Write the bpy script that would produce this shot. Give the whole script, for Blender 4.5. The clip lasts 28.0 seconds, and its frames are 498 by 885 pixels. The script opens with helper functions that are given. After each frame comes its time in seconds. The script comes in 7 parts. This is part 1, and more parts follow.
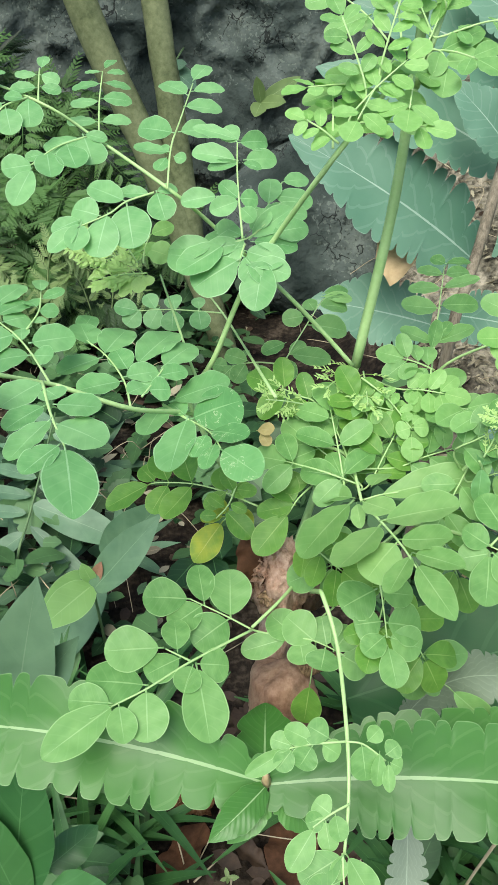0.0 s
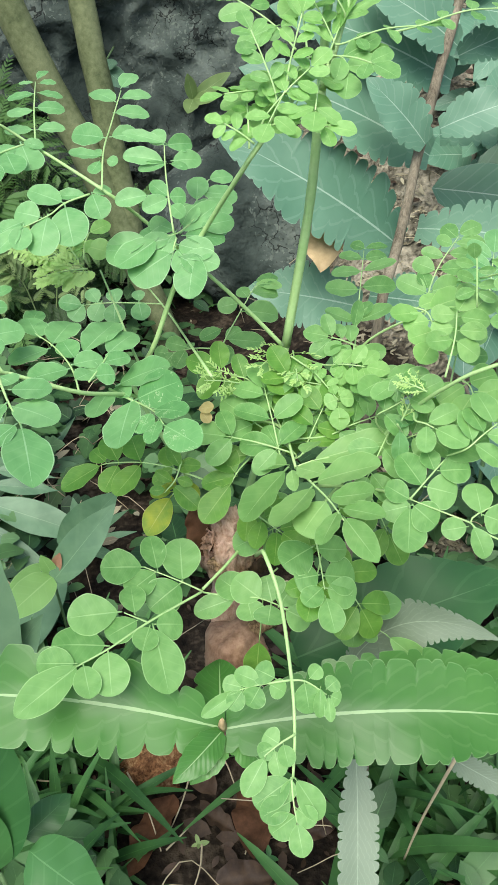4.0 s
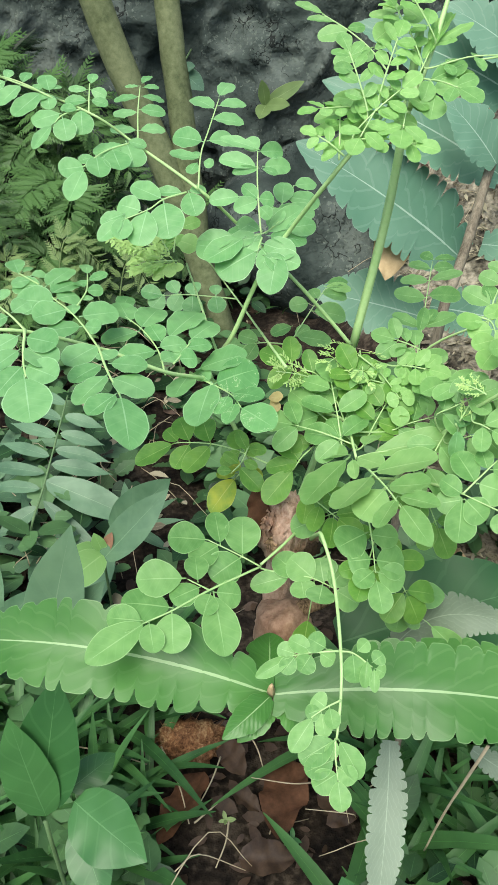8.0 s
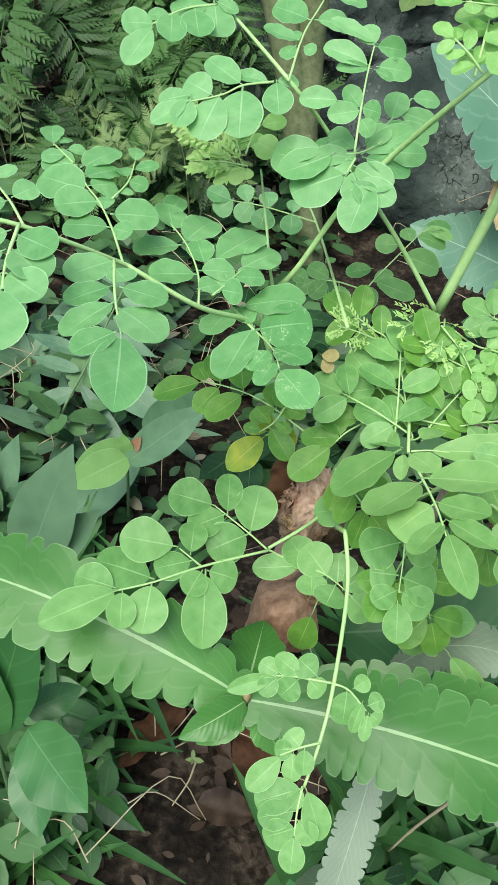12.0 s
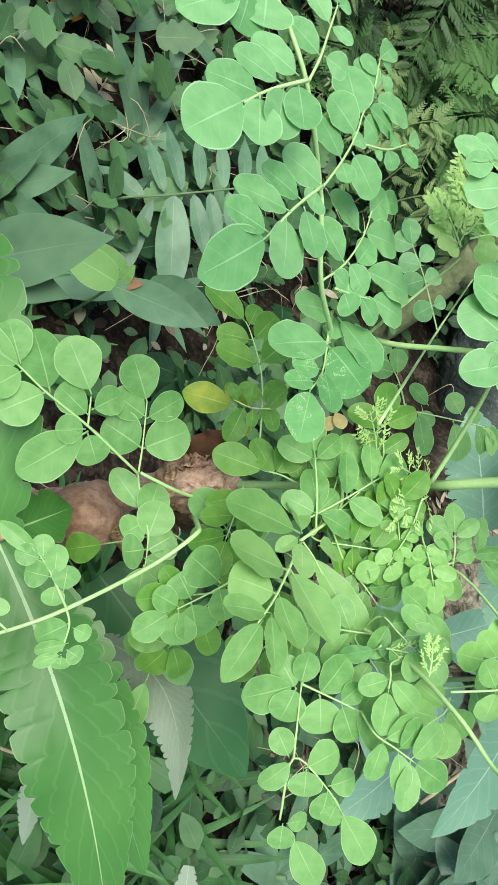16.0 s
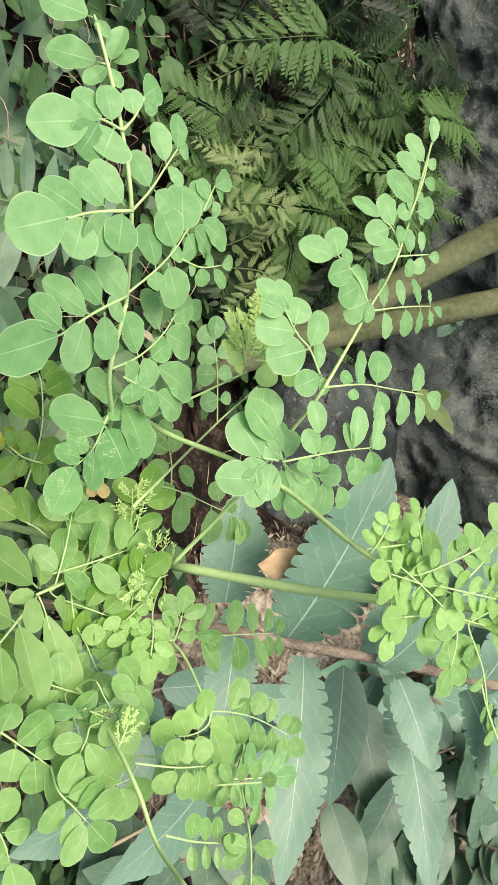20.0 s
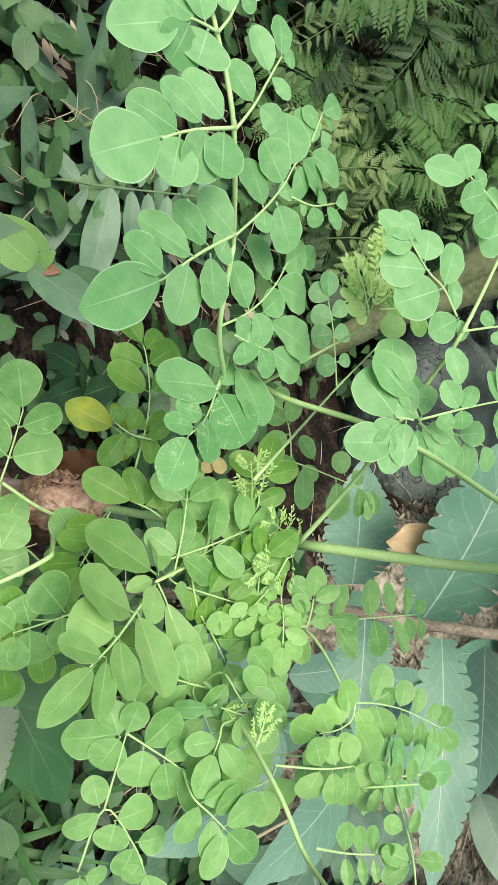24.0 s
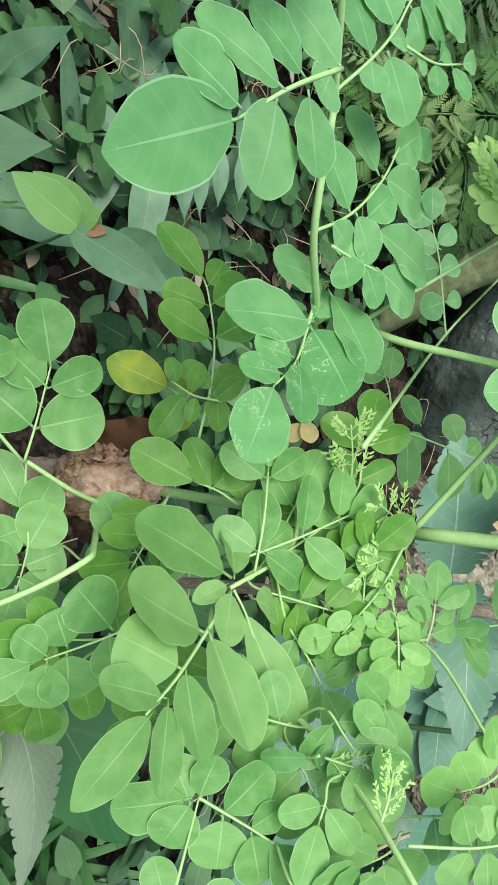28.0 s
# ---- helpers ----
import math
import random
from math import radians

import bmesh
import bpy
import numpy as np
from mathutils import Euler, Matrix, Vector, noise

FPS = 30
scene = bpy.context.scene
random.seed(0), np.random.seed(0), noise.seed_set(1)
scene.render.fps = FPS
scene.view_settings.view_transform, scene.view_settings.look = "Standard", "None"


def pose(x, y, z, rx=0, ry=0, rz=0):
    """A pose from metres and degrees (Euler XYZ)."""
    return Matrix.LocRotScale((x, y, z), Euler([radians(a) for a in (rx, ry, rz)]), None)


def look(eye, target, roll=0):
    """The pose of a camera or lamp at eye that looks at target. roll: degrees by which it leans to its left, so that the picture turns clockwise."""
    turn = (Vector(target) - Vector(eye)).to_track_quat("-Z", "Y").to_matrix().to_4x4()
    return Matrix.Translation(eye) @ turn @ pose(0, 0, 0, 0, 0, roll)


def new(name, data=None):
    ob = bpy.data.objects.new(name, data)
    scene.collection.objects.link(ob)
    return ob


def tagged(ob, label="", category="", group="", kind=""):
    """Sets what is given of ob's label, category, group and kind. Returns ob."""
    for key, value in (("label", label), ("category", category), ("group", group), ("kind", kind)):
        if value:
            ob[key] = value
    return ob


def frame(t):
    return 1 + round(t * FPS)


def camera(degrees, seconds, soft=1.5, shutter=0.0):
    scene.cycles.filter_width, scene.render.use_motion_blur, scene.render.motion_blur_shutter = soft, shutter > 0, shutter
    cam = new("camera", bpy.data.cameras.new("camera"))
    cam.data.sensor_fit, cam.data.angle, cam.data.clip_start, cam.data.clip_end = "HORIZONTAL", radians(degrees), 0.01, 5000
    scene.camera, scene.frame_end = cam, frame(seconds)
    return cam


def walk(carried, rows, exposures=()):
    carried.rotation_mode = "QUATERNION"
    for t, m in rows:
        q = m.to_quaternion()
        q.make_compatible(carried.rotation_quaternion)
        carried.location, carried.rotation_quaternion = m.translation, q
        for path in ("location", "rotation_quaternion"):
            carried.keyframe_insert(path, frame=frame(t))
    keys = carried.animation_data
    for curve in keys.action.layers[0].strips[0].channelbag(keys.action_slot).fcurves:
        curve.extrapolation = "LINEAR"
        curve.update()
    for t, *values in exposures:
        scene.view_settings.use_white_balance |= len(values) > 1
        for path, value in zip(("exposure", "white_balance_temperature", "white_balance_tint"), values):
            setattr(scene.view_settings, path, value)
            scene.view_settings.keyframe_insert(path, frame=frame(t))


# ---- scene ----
cam = camera(32.8, 28.0, soft=1.2)
ROWS = [
    (0, 0.0059, 0.0009, 0.9982, 55.07, 0.60, 0.44),
    (0.5, 0.0073, -0.0059, 0.9999, 54.67, 1.33, -0.61),
    (1, 0.0066, -0.0075, 1.0011, 54.43, 1.58, -1.15),
    (1.5, 0.0082, -0.0106, 1.0015, 53.97, 2.13, -2.27),
    (2, 0.0093, -0.0155, 1.0037, 53.90, 2.52, -3.01),
    (2.5, 0.0112, -0.0220, 1.0072, 54.23, 2.74, -3.22),
    (3, 0.0093, -0.0331, 1.0121, 54.51, 2.80, -2.91),
    (3.5, 0.0113, -0.0398, 1.0133, 54.37, 1.81, -3.71),
    (5.5, 0.0164, -0.0719, 1.0301, 55.73, 0.93, -3.94),
    (6, 0.0135, -0.0889, 1.0359, 55.51, 0.88, -4.11),
    (6.5, 0.0068, -0.0975, 1.0382, 55.73, 0.68, -3.33),
    (7, 0.0049, -0.1003, 1.0381, 55.56, -0.03, -2.06),
    (7.5, -0.0001, -0.0977, 1.0364, 55.66, -0.61, -0.29),
    (8, -0.0062, -0.0853, 1.0293, 54.94, -0.63, 0.74),
    (8.5, -0.0099, -0.0704, 1.0225, 54.54, -0.68, 1.31),
    (9, -0.0103, -0.0507, 1.0132, 54.33, -0.94, 2.11),
    (9.5, -0.0157, -0.0420, 1.0117, 54.65, -2.16, 2.29),
    (10, -0.0080, -0.0397, 1.0068, 54.73, -1.34, 3.76),
    (10.5, -0.0184, -0.0318, 1.0071, 53.70, -3.82, 4.38),
    (11, -0.0175, -0.0239, 1.0074, 52.49, -4.91, 4.69),
    (11.5, -0.0080, 0.0043, 0.9997, 48.45, -5.63, 9.84),
    (12, 0.0055, 0.0188, 0.9998, 47.37, -7.66, 11.67),
    (12.5, 0.0126, 0.0312, 0.9883, 44.91, -11.88, 17.41),
    (13, 0.0051, 0.0306, 0.9875, 40.84, -20.57, 24.37),
    (13.5, -0.0013, 0.0328, 0.9954, 42.17, -27.09, 28.05),
    (15.5, -0.0233, 0.0265, 0.9741, 28.33, -45.18, 50.30),
    (16, -0.0185, 0.0160, 0.9786, 19.20, -47.79, 61.34),
    (16.5, -0.0194, 0.0209, 0.9829, 15.16, -48.99, 68.62),
    (17, -0.0266, 0.0226, 0.9906, 10.53, -52.64, 73.54),
    (17.5, -0.0354, 0.0130, 0.9981, 8.30, -54.45, 78.72),
    (18, -0.0395, 0.0166, 1.0032, 7.63, -56.38, 79.20),
    (18.5, -0.0390, 0.0138, 1.0092, 6.02, -58.80, 78.76),
    (19, -0.0386, 0.0094, 1.0120, 4.95, -61.25, 78.75),
    (19.5, -0.0435, 0.0019, 1.0152, 5.66, -62.88, 79.01),
    (20, -0.0474, -0.0021, 1.0195, 4.83, -64.27, 80.61),
    (20.5, -0.0475, -0.0070, 1.0229, 4.50, -65.28, 80.05),
    (22.5, -0.0361, -0.0062, 1.0180, 4.08, -62.81, 78.21),
    (23, -0.0351, 0.0001, 1.0117, 4.86, -61.36, 77.45),
    (23.5, -0.0351, 0.0166, 1.0005, 6.71, -59.71, 76.06),
    (24, -0.0334, 0.0401, 0.9842, 8.55, -56.63, 75.17),
    (24.5, -0.0379, 0.0610, 0.9682, 9.17, -54.94, 77.52),
    (25, -0.0368, 0.0817, 0.9551, 9.18, -54.29, 76.47),
    (25.5, -0.0306, 0.0949, 0.9448, 9.12, -53.83, 76.43),
    (26, -0.0295, 0.1008, 0.9375, 10.45, -55.71, 76.15),
    (26.5, -0.0237, 0.1124, 0.9238, 9.98, -53.88, 74.78),
    (27, -0.0211, 0.1161, 0.9187, 9.48, -53.55, 74.27),
    (27.5, -0.0200, 0.1208, 0.9122, 9.87, -53.01, 73.25),
    (28, -0.0179, 0.1270, 0.9046, 8.85, -52.53, 73.42),
]
SKY, SUN = 0.122, 1.95
LIGHT_KEYS = [(0, 0.96, 6520, 7), (8, 0.97, 6570, 7), (12.5, 0.95, 6420, 3), (16, 1.02, 6470, 5), (17, 1.02, 6570, 6), (18.5, 1.0, 6920, 14), (20, 1.05, 7270, 22), (22.5, 1.05, 7270, 22), (24, 0.95, 6820, 12), (25, 0.9, 6420, 4), (28, 0.88, 6420, 3)]
walk(cam, [(t, pose(x, y, z, rx, ry, rz)) for t, x, y, z, rx, ry, rz in ROWS],
     [(t, stops, kelvin, tint) for t, stops, kelvin, tint in LIGHT_KEYS])


# ---- world and light: an open overcast sky, with a broad soft sun behind thin cloud ----
world = bpy.data.worlds.new("sky")
scene.world = world
world.use_nodes = True
wn, wl = world.node_tree.nodes, world.node_tree.links
sky = wn.new("ShaderNodeTexSky")
sky.sky_type, sky.sun_disc = "NISHITA", False
sky.sun_elevation, sky.sun_rotation = radians(62), radians(200)
sky.dust_density, sky.air_density = 3.0, 1.0
wn["Background"].inputs["Strength"].default_value = SKY
wl.new(sky.outputs["Color"], wn["Background"].inputs["Color"])
sun = new("sun", bpy.data.lights.new("sun", "SUN"))
sun.data.energy, sun.data.angle, sun.data.color = SUN, radians(40), (1.0, 0.97, 0.9)
sun.matrix_world = look((-0.6, -1.4, 3.2), (0.1, 0.6, 0.0))


# ---- materials ----
def nodes_of(name):
    m = bpy.data.materials.new(name)
    m.use_nodes = True
    nt = m.node_tree
    return m, nt, nt.nodes["Principled BSDF"]


def node(nt, kind, **values):
    n = nt.nodes.new(kind)
    for key, v in values.items():
        n.inputs[key].default_value = v
    return n


def ramp(nt, source, stops):
    r = nt.nodes.new("ShaderNodeValToRGB")
    e = r.color_ramp.elements
    while len(e) < len(stops):
        e.new(0.5)
    for el, (p, c) in zip(e, stops):
        el.position, el.color = p, (*c, 1)
    nt.links.new(source, r.inputs["Fac"])
    return r.outputs["Color"]


def blend(nt, fac, a, b, mode="MIX"):
    n = nt.nodes.new("ShaderNodeMix")
    n.data_type, n.blend_type = "RGBA", mode
    for slot, v in ((0, fac), (6, a), (7, b)):
        if isinstance(v, bpy.types.NodeSocket):
            nt.links.new(v, n.inputs[slot])
        else:
            n.inputs[slot].default_value = v if slot == 0 else (*v, 1)
    return n.outputs[2]


def sums(nt, op, a, b=0.0):
    n = nt.nodes.new("ShaderNodeMath")
    n.operation = op
    for i, v in enumerate((a, b)):
        if isinstance(v, bpy.types.NodeSocket):
            nt.links.new(v, n.inputs[i])
        else:
            n.inputs[i].default_value = v
    return n.outputs[0]


def grain(nt, scale, detail=4, coord="Object"):
    tc = nt.nodes.new("ShaderNodeTexCoord")
    n = node(nt, "ShaderNodeTexNoise", Scale=scale, Detail=detail)
    nt.links.new(tc.outputs[coord], n.inputs["Vector"])
    return n.outputs["Fac"]


def bump(nt, bsdf, height, strength, distance):
    b = node(nt, "ShaderNodeBump", Strength=strength, Distance=distance)
    nt.links.new(height, b.inputs["Height"])
    nt.links.new(b.outputs["Normal"], bsdf.inputs["Normal"])


def leaf_material(name, dark, light, rib, rough=0.5, glow=0.35, spots=0.0, island=False, veins=7.0, ribwidth=0.05, edge=0.95, vary=0.35, veined=0.055, blotch=30.0, relief=0.0, ribbed=0.42, rimmed=0.30):
    """A leaf blade: pale midrib and margin, faint side veins, mottling, and light that comes through it."""
    m, nt, b = nodes_of(name)
    uv = nt.nodes.new("ShaderNodeUVMap")
    sep = nt.nodes.new("ShaderNodeSeparateXYZ")
    nt.links.new(uv.outputs["UV"], sep.inputs[0])
    u, v = sep.outputs[0], sep.outputs[1]
    side = sums(nt, "ABSOLUTE", sums(nt, "MULTIPLY", sums(nt, "SUBTRACT", v, 0.5), 2.0))
    if island:
        chance = nt.nodes.new("ShaderNodeNewGeometry").outputs["Random Per Island"]
    else:
        chance = nt.nodes.new("ShaderNodeObjectInfo").outputs["Random"]
    mott = grain(nt, blotch, 5)
    fac = sums(nt, "ADD", sums(nt, "MULTIPLY", chance, vary), sums(nt, "MULTIPLY", mott, 1.0 - vary))
    colour = ramp(nt, fac, [(0.28, dark), (0.72, light)])
    wave = sums(nt, "SINE", sums(nt, "MULTIPLY", sums(nt, "SUBTRACT", u, sums(nt, "MULTIPLY", side, 0.22)), veins * 6.28))
    vein = sums(nt, "MULTIPLY", sums(nt, "GREATER_THAN", wave, 0.9), veined)
    colour = blend(nt, vein, colour, rib)
    ribs = sums(nt, "LESS_THAN", side, sums(nt, "MULTIPLY", sums(nt, "SUBTRACT", 1.1, u), ribwidth))
    colour = blend(nt, sums(nt, "MULTIPLY", ribs, ribbed), colour, rib)
    rim = sums(nt, "MULTIPLY", sums(nt, "GREATER_THAN", side, edge), rimmed)
    colour = blend(nt, rim, colour, rib)
    if spots:
        trail = sums(nt, "ABSOLUTE", sums(nt, "SUBTRACT", grain(nt, 11, 5), 0.5))
        s = sums(nt, "MULTIPLY", sums(nt, "LESS_THAN", trail, 0.022), sums(nt, "GREATER_THAN", grain(nt, 3.1, 2), 1.0 - spots))
        colour = blend(nt, sums(nt, "MULTIPLY", s, 0.5), colour, (0.58, 0.68, 0.45))
    nt.links.new(colour, b.inputs["Base Color"])
    b.inputs["Roughness"].default_value = rough
    b.inputs["Specular IOR Level"].default_value = 0.35
    swell = sums(nt, "MULTIPLY", wave, relief)
    bump(nt, b, sums(nt, "ADD", sums(nt, "ADD", mott, swell), sums(nt, "MULTIPLY", ribs, 0.6)), 0.25 + 0.5 * relief, 0.001 + 0.003 * relief)
    thin = nt.nodes.new("ShaderNodeBsdfTranslucent")
    nt.links.new(blend(nt, 1.0, colour, (1.0, 1.0, 0.55), "MULTIPLY"), thin.inputs["Color"])
    mix = node(nt, "ShaderNodeMixShader", Fac=glow)
    nt.links.new(b.outputs[0], mix.inputs[1])
    nt.links.new(thin.outputs[0], mix.inputs[2])
    nt.links.new(mix.outputs[0], nt.nodes["Material Output"].inputs["Surface"])
    return m


def rough_material(name, stops, scale, rough=0.85, relief=0.5, size=0.004, stretch=(1, 1, 1), fine=9.0, grit=0.45):
    m, nt, b = nodes_of(name)
    tc = nt.nodes.new("ShaderNodeTexCoord")
    mp = nt.nodes.new("ShaderNodeMapping")
    mp.inputs["Scale"].default_value = stretch
    nt.links.new(tc.outputs["Object"], mp.inputs["Vector"])
    big = node(nt, "ShaderNodeTexNoise", Scale=scale, Detail=6, Roughness=0.65)
    small = node(nt, "ShaderNodeTexNoise", Scale=scale * fine, Detail=5, Roughness=0.7)
    for n in (big, small):
        nt.links.new(mp.outputs[0], n.inputs["Vector"])
    fac = sums(nt, "ADD", sums(nt, "MULTIPLY", big.outputs["Fac"], 1.0 - grit), sums(nt, "MULTIPLY", small.outputs["Fac"], grit))
    nt.links.new(ramp(nt, fac, stops), b.inputs["Base Color"])
    b.inputs["Roughness"].default_value = rough
    b.inputs["Specular IOR Level"].default_value = 0.12 if rough > 0.72 else 0.4
    bump(nt, b, fac, relief, size)
    return m


LEAF = leaf_material("moringa_leaf", (0.13, 0.335, 0.115), (0.235, 0.48, 0.195), (0.44, 0.68, 0.40), 0.46, 0.3, blotch=3.0, rimmed=0.5)
LEAF_LIME = leaf_material("moringa_leaf_lime", (0.12, 0.30, 0.08), (0.225, 0.445, 0.145), (0.45, 0.68, 0.32), 0.46, 0.32, blotch=3.0, rimmed=0.45)
LEAF_PALE = leaf_material("moringa_leaf_pale", (0.165, 0.355, 0.10), (0.28, 0.49, 0.17), (0.46, 0.66, 0.32), 0.46, 0.32, blotch=3.0)
LEAF_YOUNG = leaf_material("moringa_leaf_young", (0.20, 0.43, 0.11), (0.31, 0.56, 0.19), (0.5, 0.70, 0.30), 0.48, 0.35, blotch=3.0)
LEAF_MINED = leaf_material("moringa_leaf_mined", (0.10, 0.285, 0.09), (0.18, 0.42, 0.15), (0.40, 0.64, 0.33), 0.46, 0.3, spots=0.44, blotch=3.0)
LEAF_YELLOW = leaf_material("moringa_leaf_yellow", (0.12, 0.30, 0.04), (0.46, 0.50, 0.04), (0.65, 0.65, 0.2), 0.5, 0.35, blotch=2.2, vary=0.1)
LEAF_TAN = leaf_material("moringa_leaf_withered", (0.36, 0.30, 0.12), (0.52, 0.44, 0.20), (0.6, 0.5, 0.3), 0.6, 0.3, blotch=3.0)
LEAF_OLD = leaf_material("moringa_leaf_olive", (0.085, 0.245, 0.035), (0.165, 0.35, 0.06), (0.42, 0.58, 0.20), 0.46, 0.3, blotch=3.0)
LEAF_SPROUT = leaf_material("sprout_leaf", (0.38, 0.60, 0.19), (0.54, 0.76, 0.30), (0.55, 0.7, 0.28), 0.5, 0.35, island=True)
STALK = rough_material("green_stalk", [(0.3, (0.29, 0.49, 0.17)), (0.7, (0.44, 0.62, 0.28))], 40, 0.5, 0.15, 0.0006)
STALK_BROWN = rough_material("brown_stalk", [(0.38, (0.085, 0.072, 0.05)), (0.6, (0.28, 0.245, 0.18))], 60, 0.8, 0.4, 0.001, (1, 1, 0.15))
STEM = rough_material("shaded_green_stem", [(0.3, (0.06, 0.12, 0.045)), (0.7, (0.13, 0.22, 0.09))], 40, 0.6, 0.2, 0.0006)
JAG = leaf_material("toothed_leaf", (0.038, 0.142, 0.024), (0.098, 0.268, 0.056), (0.36, 0.54, 0.27), 0.35, 0.22, relief=0.10, veins=11, ribwidth=0.045, edge=0.985, veined=0.05, blotch=14.0, ribbed=0.75)
JAG_GREY = leaf_material("toothed_leaf_underside", (0.135, 0.19, 0.125), (0.215, 0.28, 0.20), (0.40, 0.50, 0.37), 0.6, 0.15, veins=18, ribwidth=0.03, edge=0.99, veined=0.15, relief=0.06, ribbed=0.5)
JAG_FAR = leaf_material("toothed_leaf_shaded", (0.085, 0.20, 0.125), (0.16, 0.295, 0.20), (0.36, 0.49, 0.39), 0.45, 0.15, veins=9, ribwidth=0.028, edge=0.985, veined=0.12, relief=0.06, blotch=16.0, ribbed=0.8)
PALE = leaf_material("pale_shrub_leaf", (0.05, 0.115, 0.07), (0.115, 0.21, 0.13), (0.38, 0.5, 0.4), 0.4, 0.2, veins=8, ribwidth=0.02, edge=0.99, veined=0.06)
BROAD = leaf_material("broad_leaf", (0.025, 0.10, 0.03), (0.065, 0.19, 0.055), (0.15, 0.32, 0.13), 0.36, 0.2, veins=6, ribwidth=0.03, edge=0.99, veined=0.10, blotch=12.0, relief=0.05)
STRAP = leaf_material("strap_leaf", (0.055, 0.125, 0.066), (0.135, 0.245, 0.138), (0.22, 0.34, 0.20), 0.45, 0.15, veins=3, ribwidth=0.03, edge=0.99)
GRASS = leaf_material("grass_blade", (0.020, 0.075, 0.018), (0.072, 0.195, 0.052), (0.12, 0.33, 0.08), 0.5, 0.25, island=True, veins=0, edge=0.995)
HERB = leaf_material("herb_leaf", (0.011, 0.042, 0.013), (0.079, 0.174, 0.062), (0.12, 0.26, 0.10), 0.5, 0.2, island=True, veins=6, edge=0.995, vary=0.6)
# near-black low end puts the shade between fronds into the fern colour
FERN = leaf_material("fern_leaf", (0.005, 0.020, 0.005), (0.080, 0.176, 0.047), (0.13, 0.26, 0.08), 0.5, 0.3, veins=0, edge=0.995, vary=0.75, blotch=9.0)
FERN_YELLOW = leaf_material("yellow_fern_leaf", (0.13, 0.21, 0.07), (0.22, 0.32, 0.12), (0.4, 0.5, 0.25), 0.5, 0.3, veins=0)
DEAD = rough_material("dry_leaf", [(0.36, (0.018, 0.010, 0.006)), (0.66, (0.07, 0.042, 0.022))], 11, 0.68, 0.3, 0.002)
DEAD_RED = rough_material("reddish_dry_leaf", [(0.36, (0.035, 0.017, 0.009)), (0.66, (0.115, 0.056, 0.029))], 11, 0.8, 0.3, 0.002)
DEAD_TAN = rough_material("tan_dry_leaf", [(0.3, (0.34, 0.24, 0.12)), (0.7, (0.55, 0.43, 0.25))], 18, 0.75, 0.3, 0.002)


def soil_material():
    """Dark crumbly soil that turns dry and pale on the right-hand bank, with an uneven edge."""
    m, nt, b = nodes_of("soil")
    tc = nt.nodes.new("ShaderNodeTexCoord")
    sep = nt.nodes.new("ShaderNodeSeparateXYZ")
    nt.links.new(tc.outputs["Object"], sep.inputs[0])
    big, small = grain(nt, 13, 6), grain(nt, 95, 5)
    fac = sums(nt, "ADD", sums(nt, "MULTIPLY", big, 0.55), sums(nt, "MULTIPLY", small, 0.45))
    # shade under the plants and the sunlit bank are put into these two tones
    shady = ramp(nt, fac, [(0.40, (0.006, 0.005, 0.004)), (0.52, (0.022, 0.017, 0.012)), (0.66, (0.085, 0.068, 0.048))])
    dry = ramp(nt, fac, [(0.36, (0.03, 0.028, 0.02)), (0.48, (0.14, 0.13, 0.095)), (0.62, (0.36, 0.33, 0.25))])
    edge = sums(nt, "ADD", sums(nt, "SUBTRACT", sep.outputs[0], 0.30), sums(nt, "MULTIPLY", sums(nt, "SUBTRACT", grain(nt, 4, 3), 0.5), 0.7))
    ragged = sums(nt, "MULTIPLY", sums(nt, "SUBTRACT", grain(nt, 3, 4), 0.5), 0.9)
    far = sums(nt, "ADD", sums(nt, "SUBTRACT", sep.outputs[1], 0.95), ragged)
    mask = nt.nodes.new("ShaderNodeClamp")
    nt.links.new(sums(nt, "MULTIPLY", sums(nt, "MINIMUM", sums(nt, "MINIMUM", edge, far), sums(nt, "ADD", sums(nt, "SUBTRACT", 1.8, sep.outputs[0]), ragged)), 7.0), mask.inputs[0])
    nt.links.new(blend(nt, mask.outputs[0], shady, dry), b.inputs["Base Color"])
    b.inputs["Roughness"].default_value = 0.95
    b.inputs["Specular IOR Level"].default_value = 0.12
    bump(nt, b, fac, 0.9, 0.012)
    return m


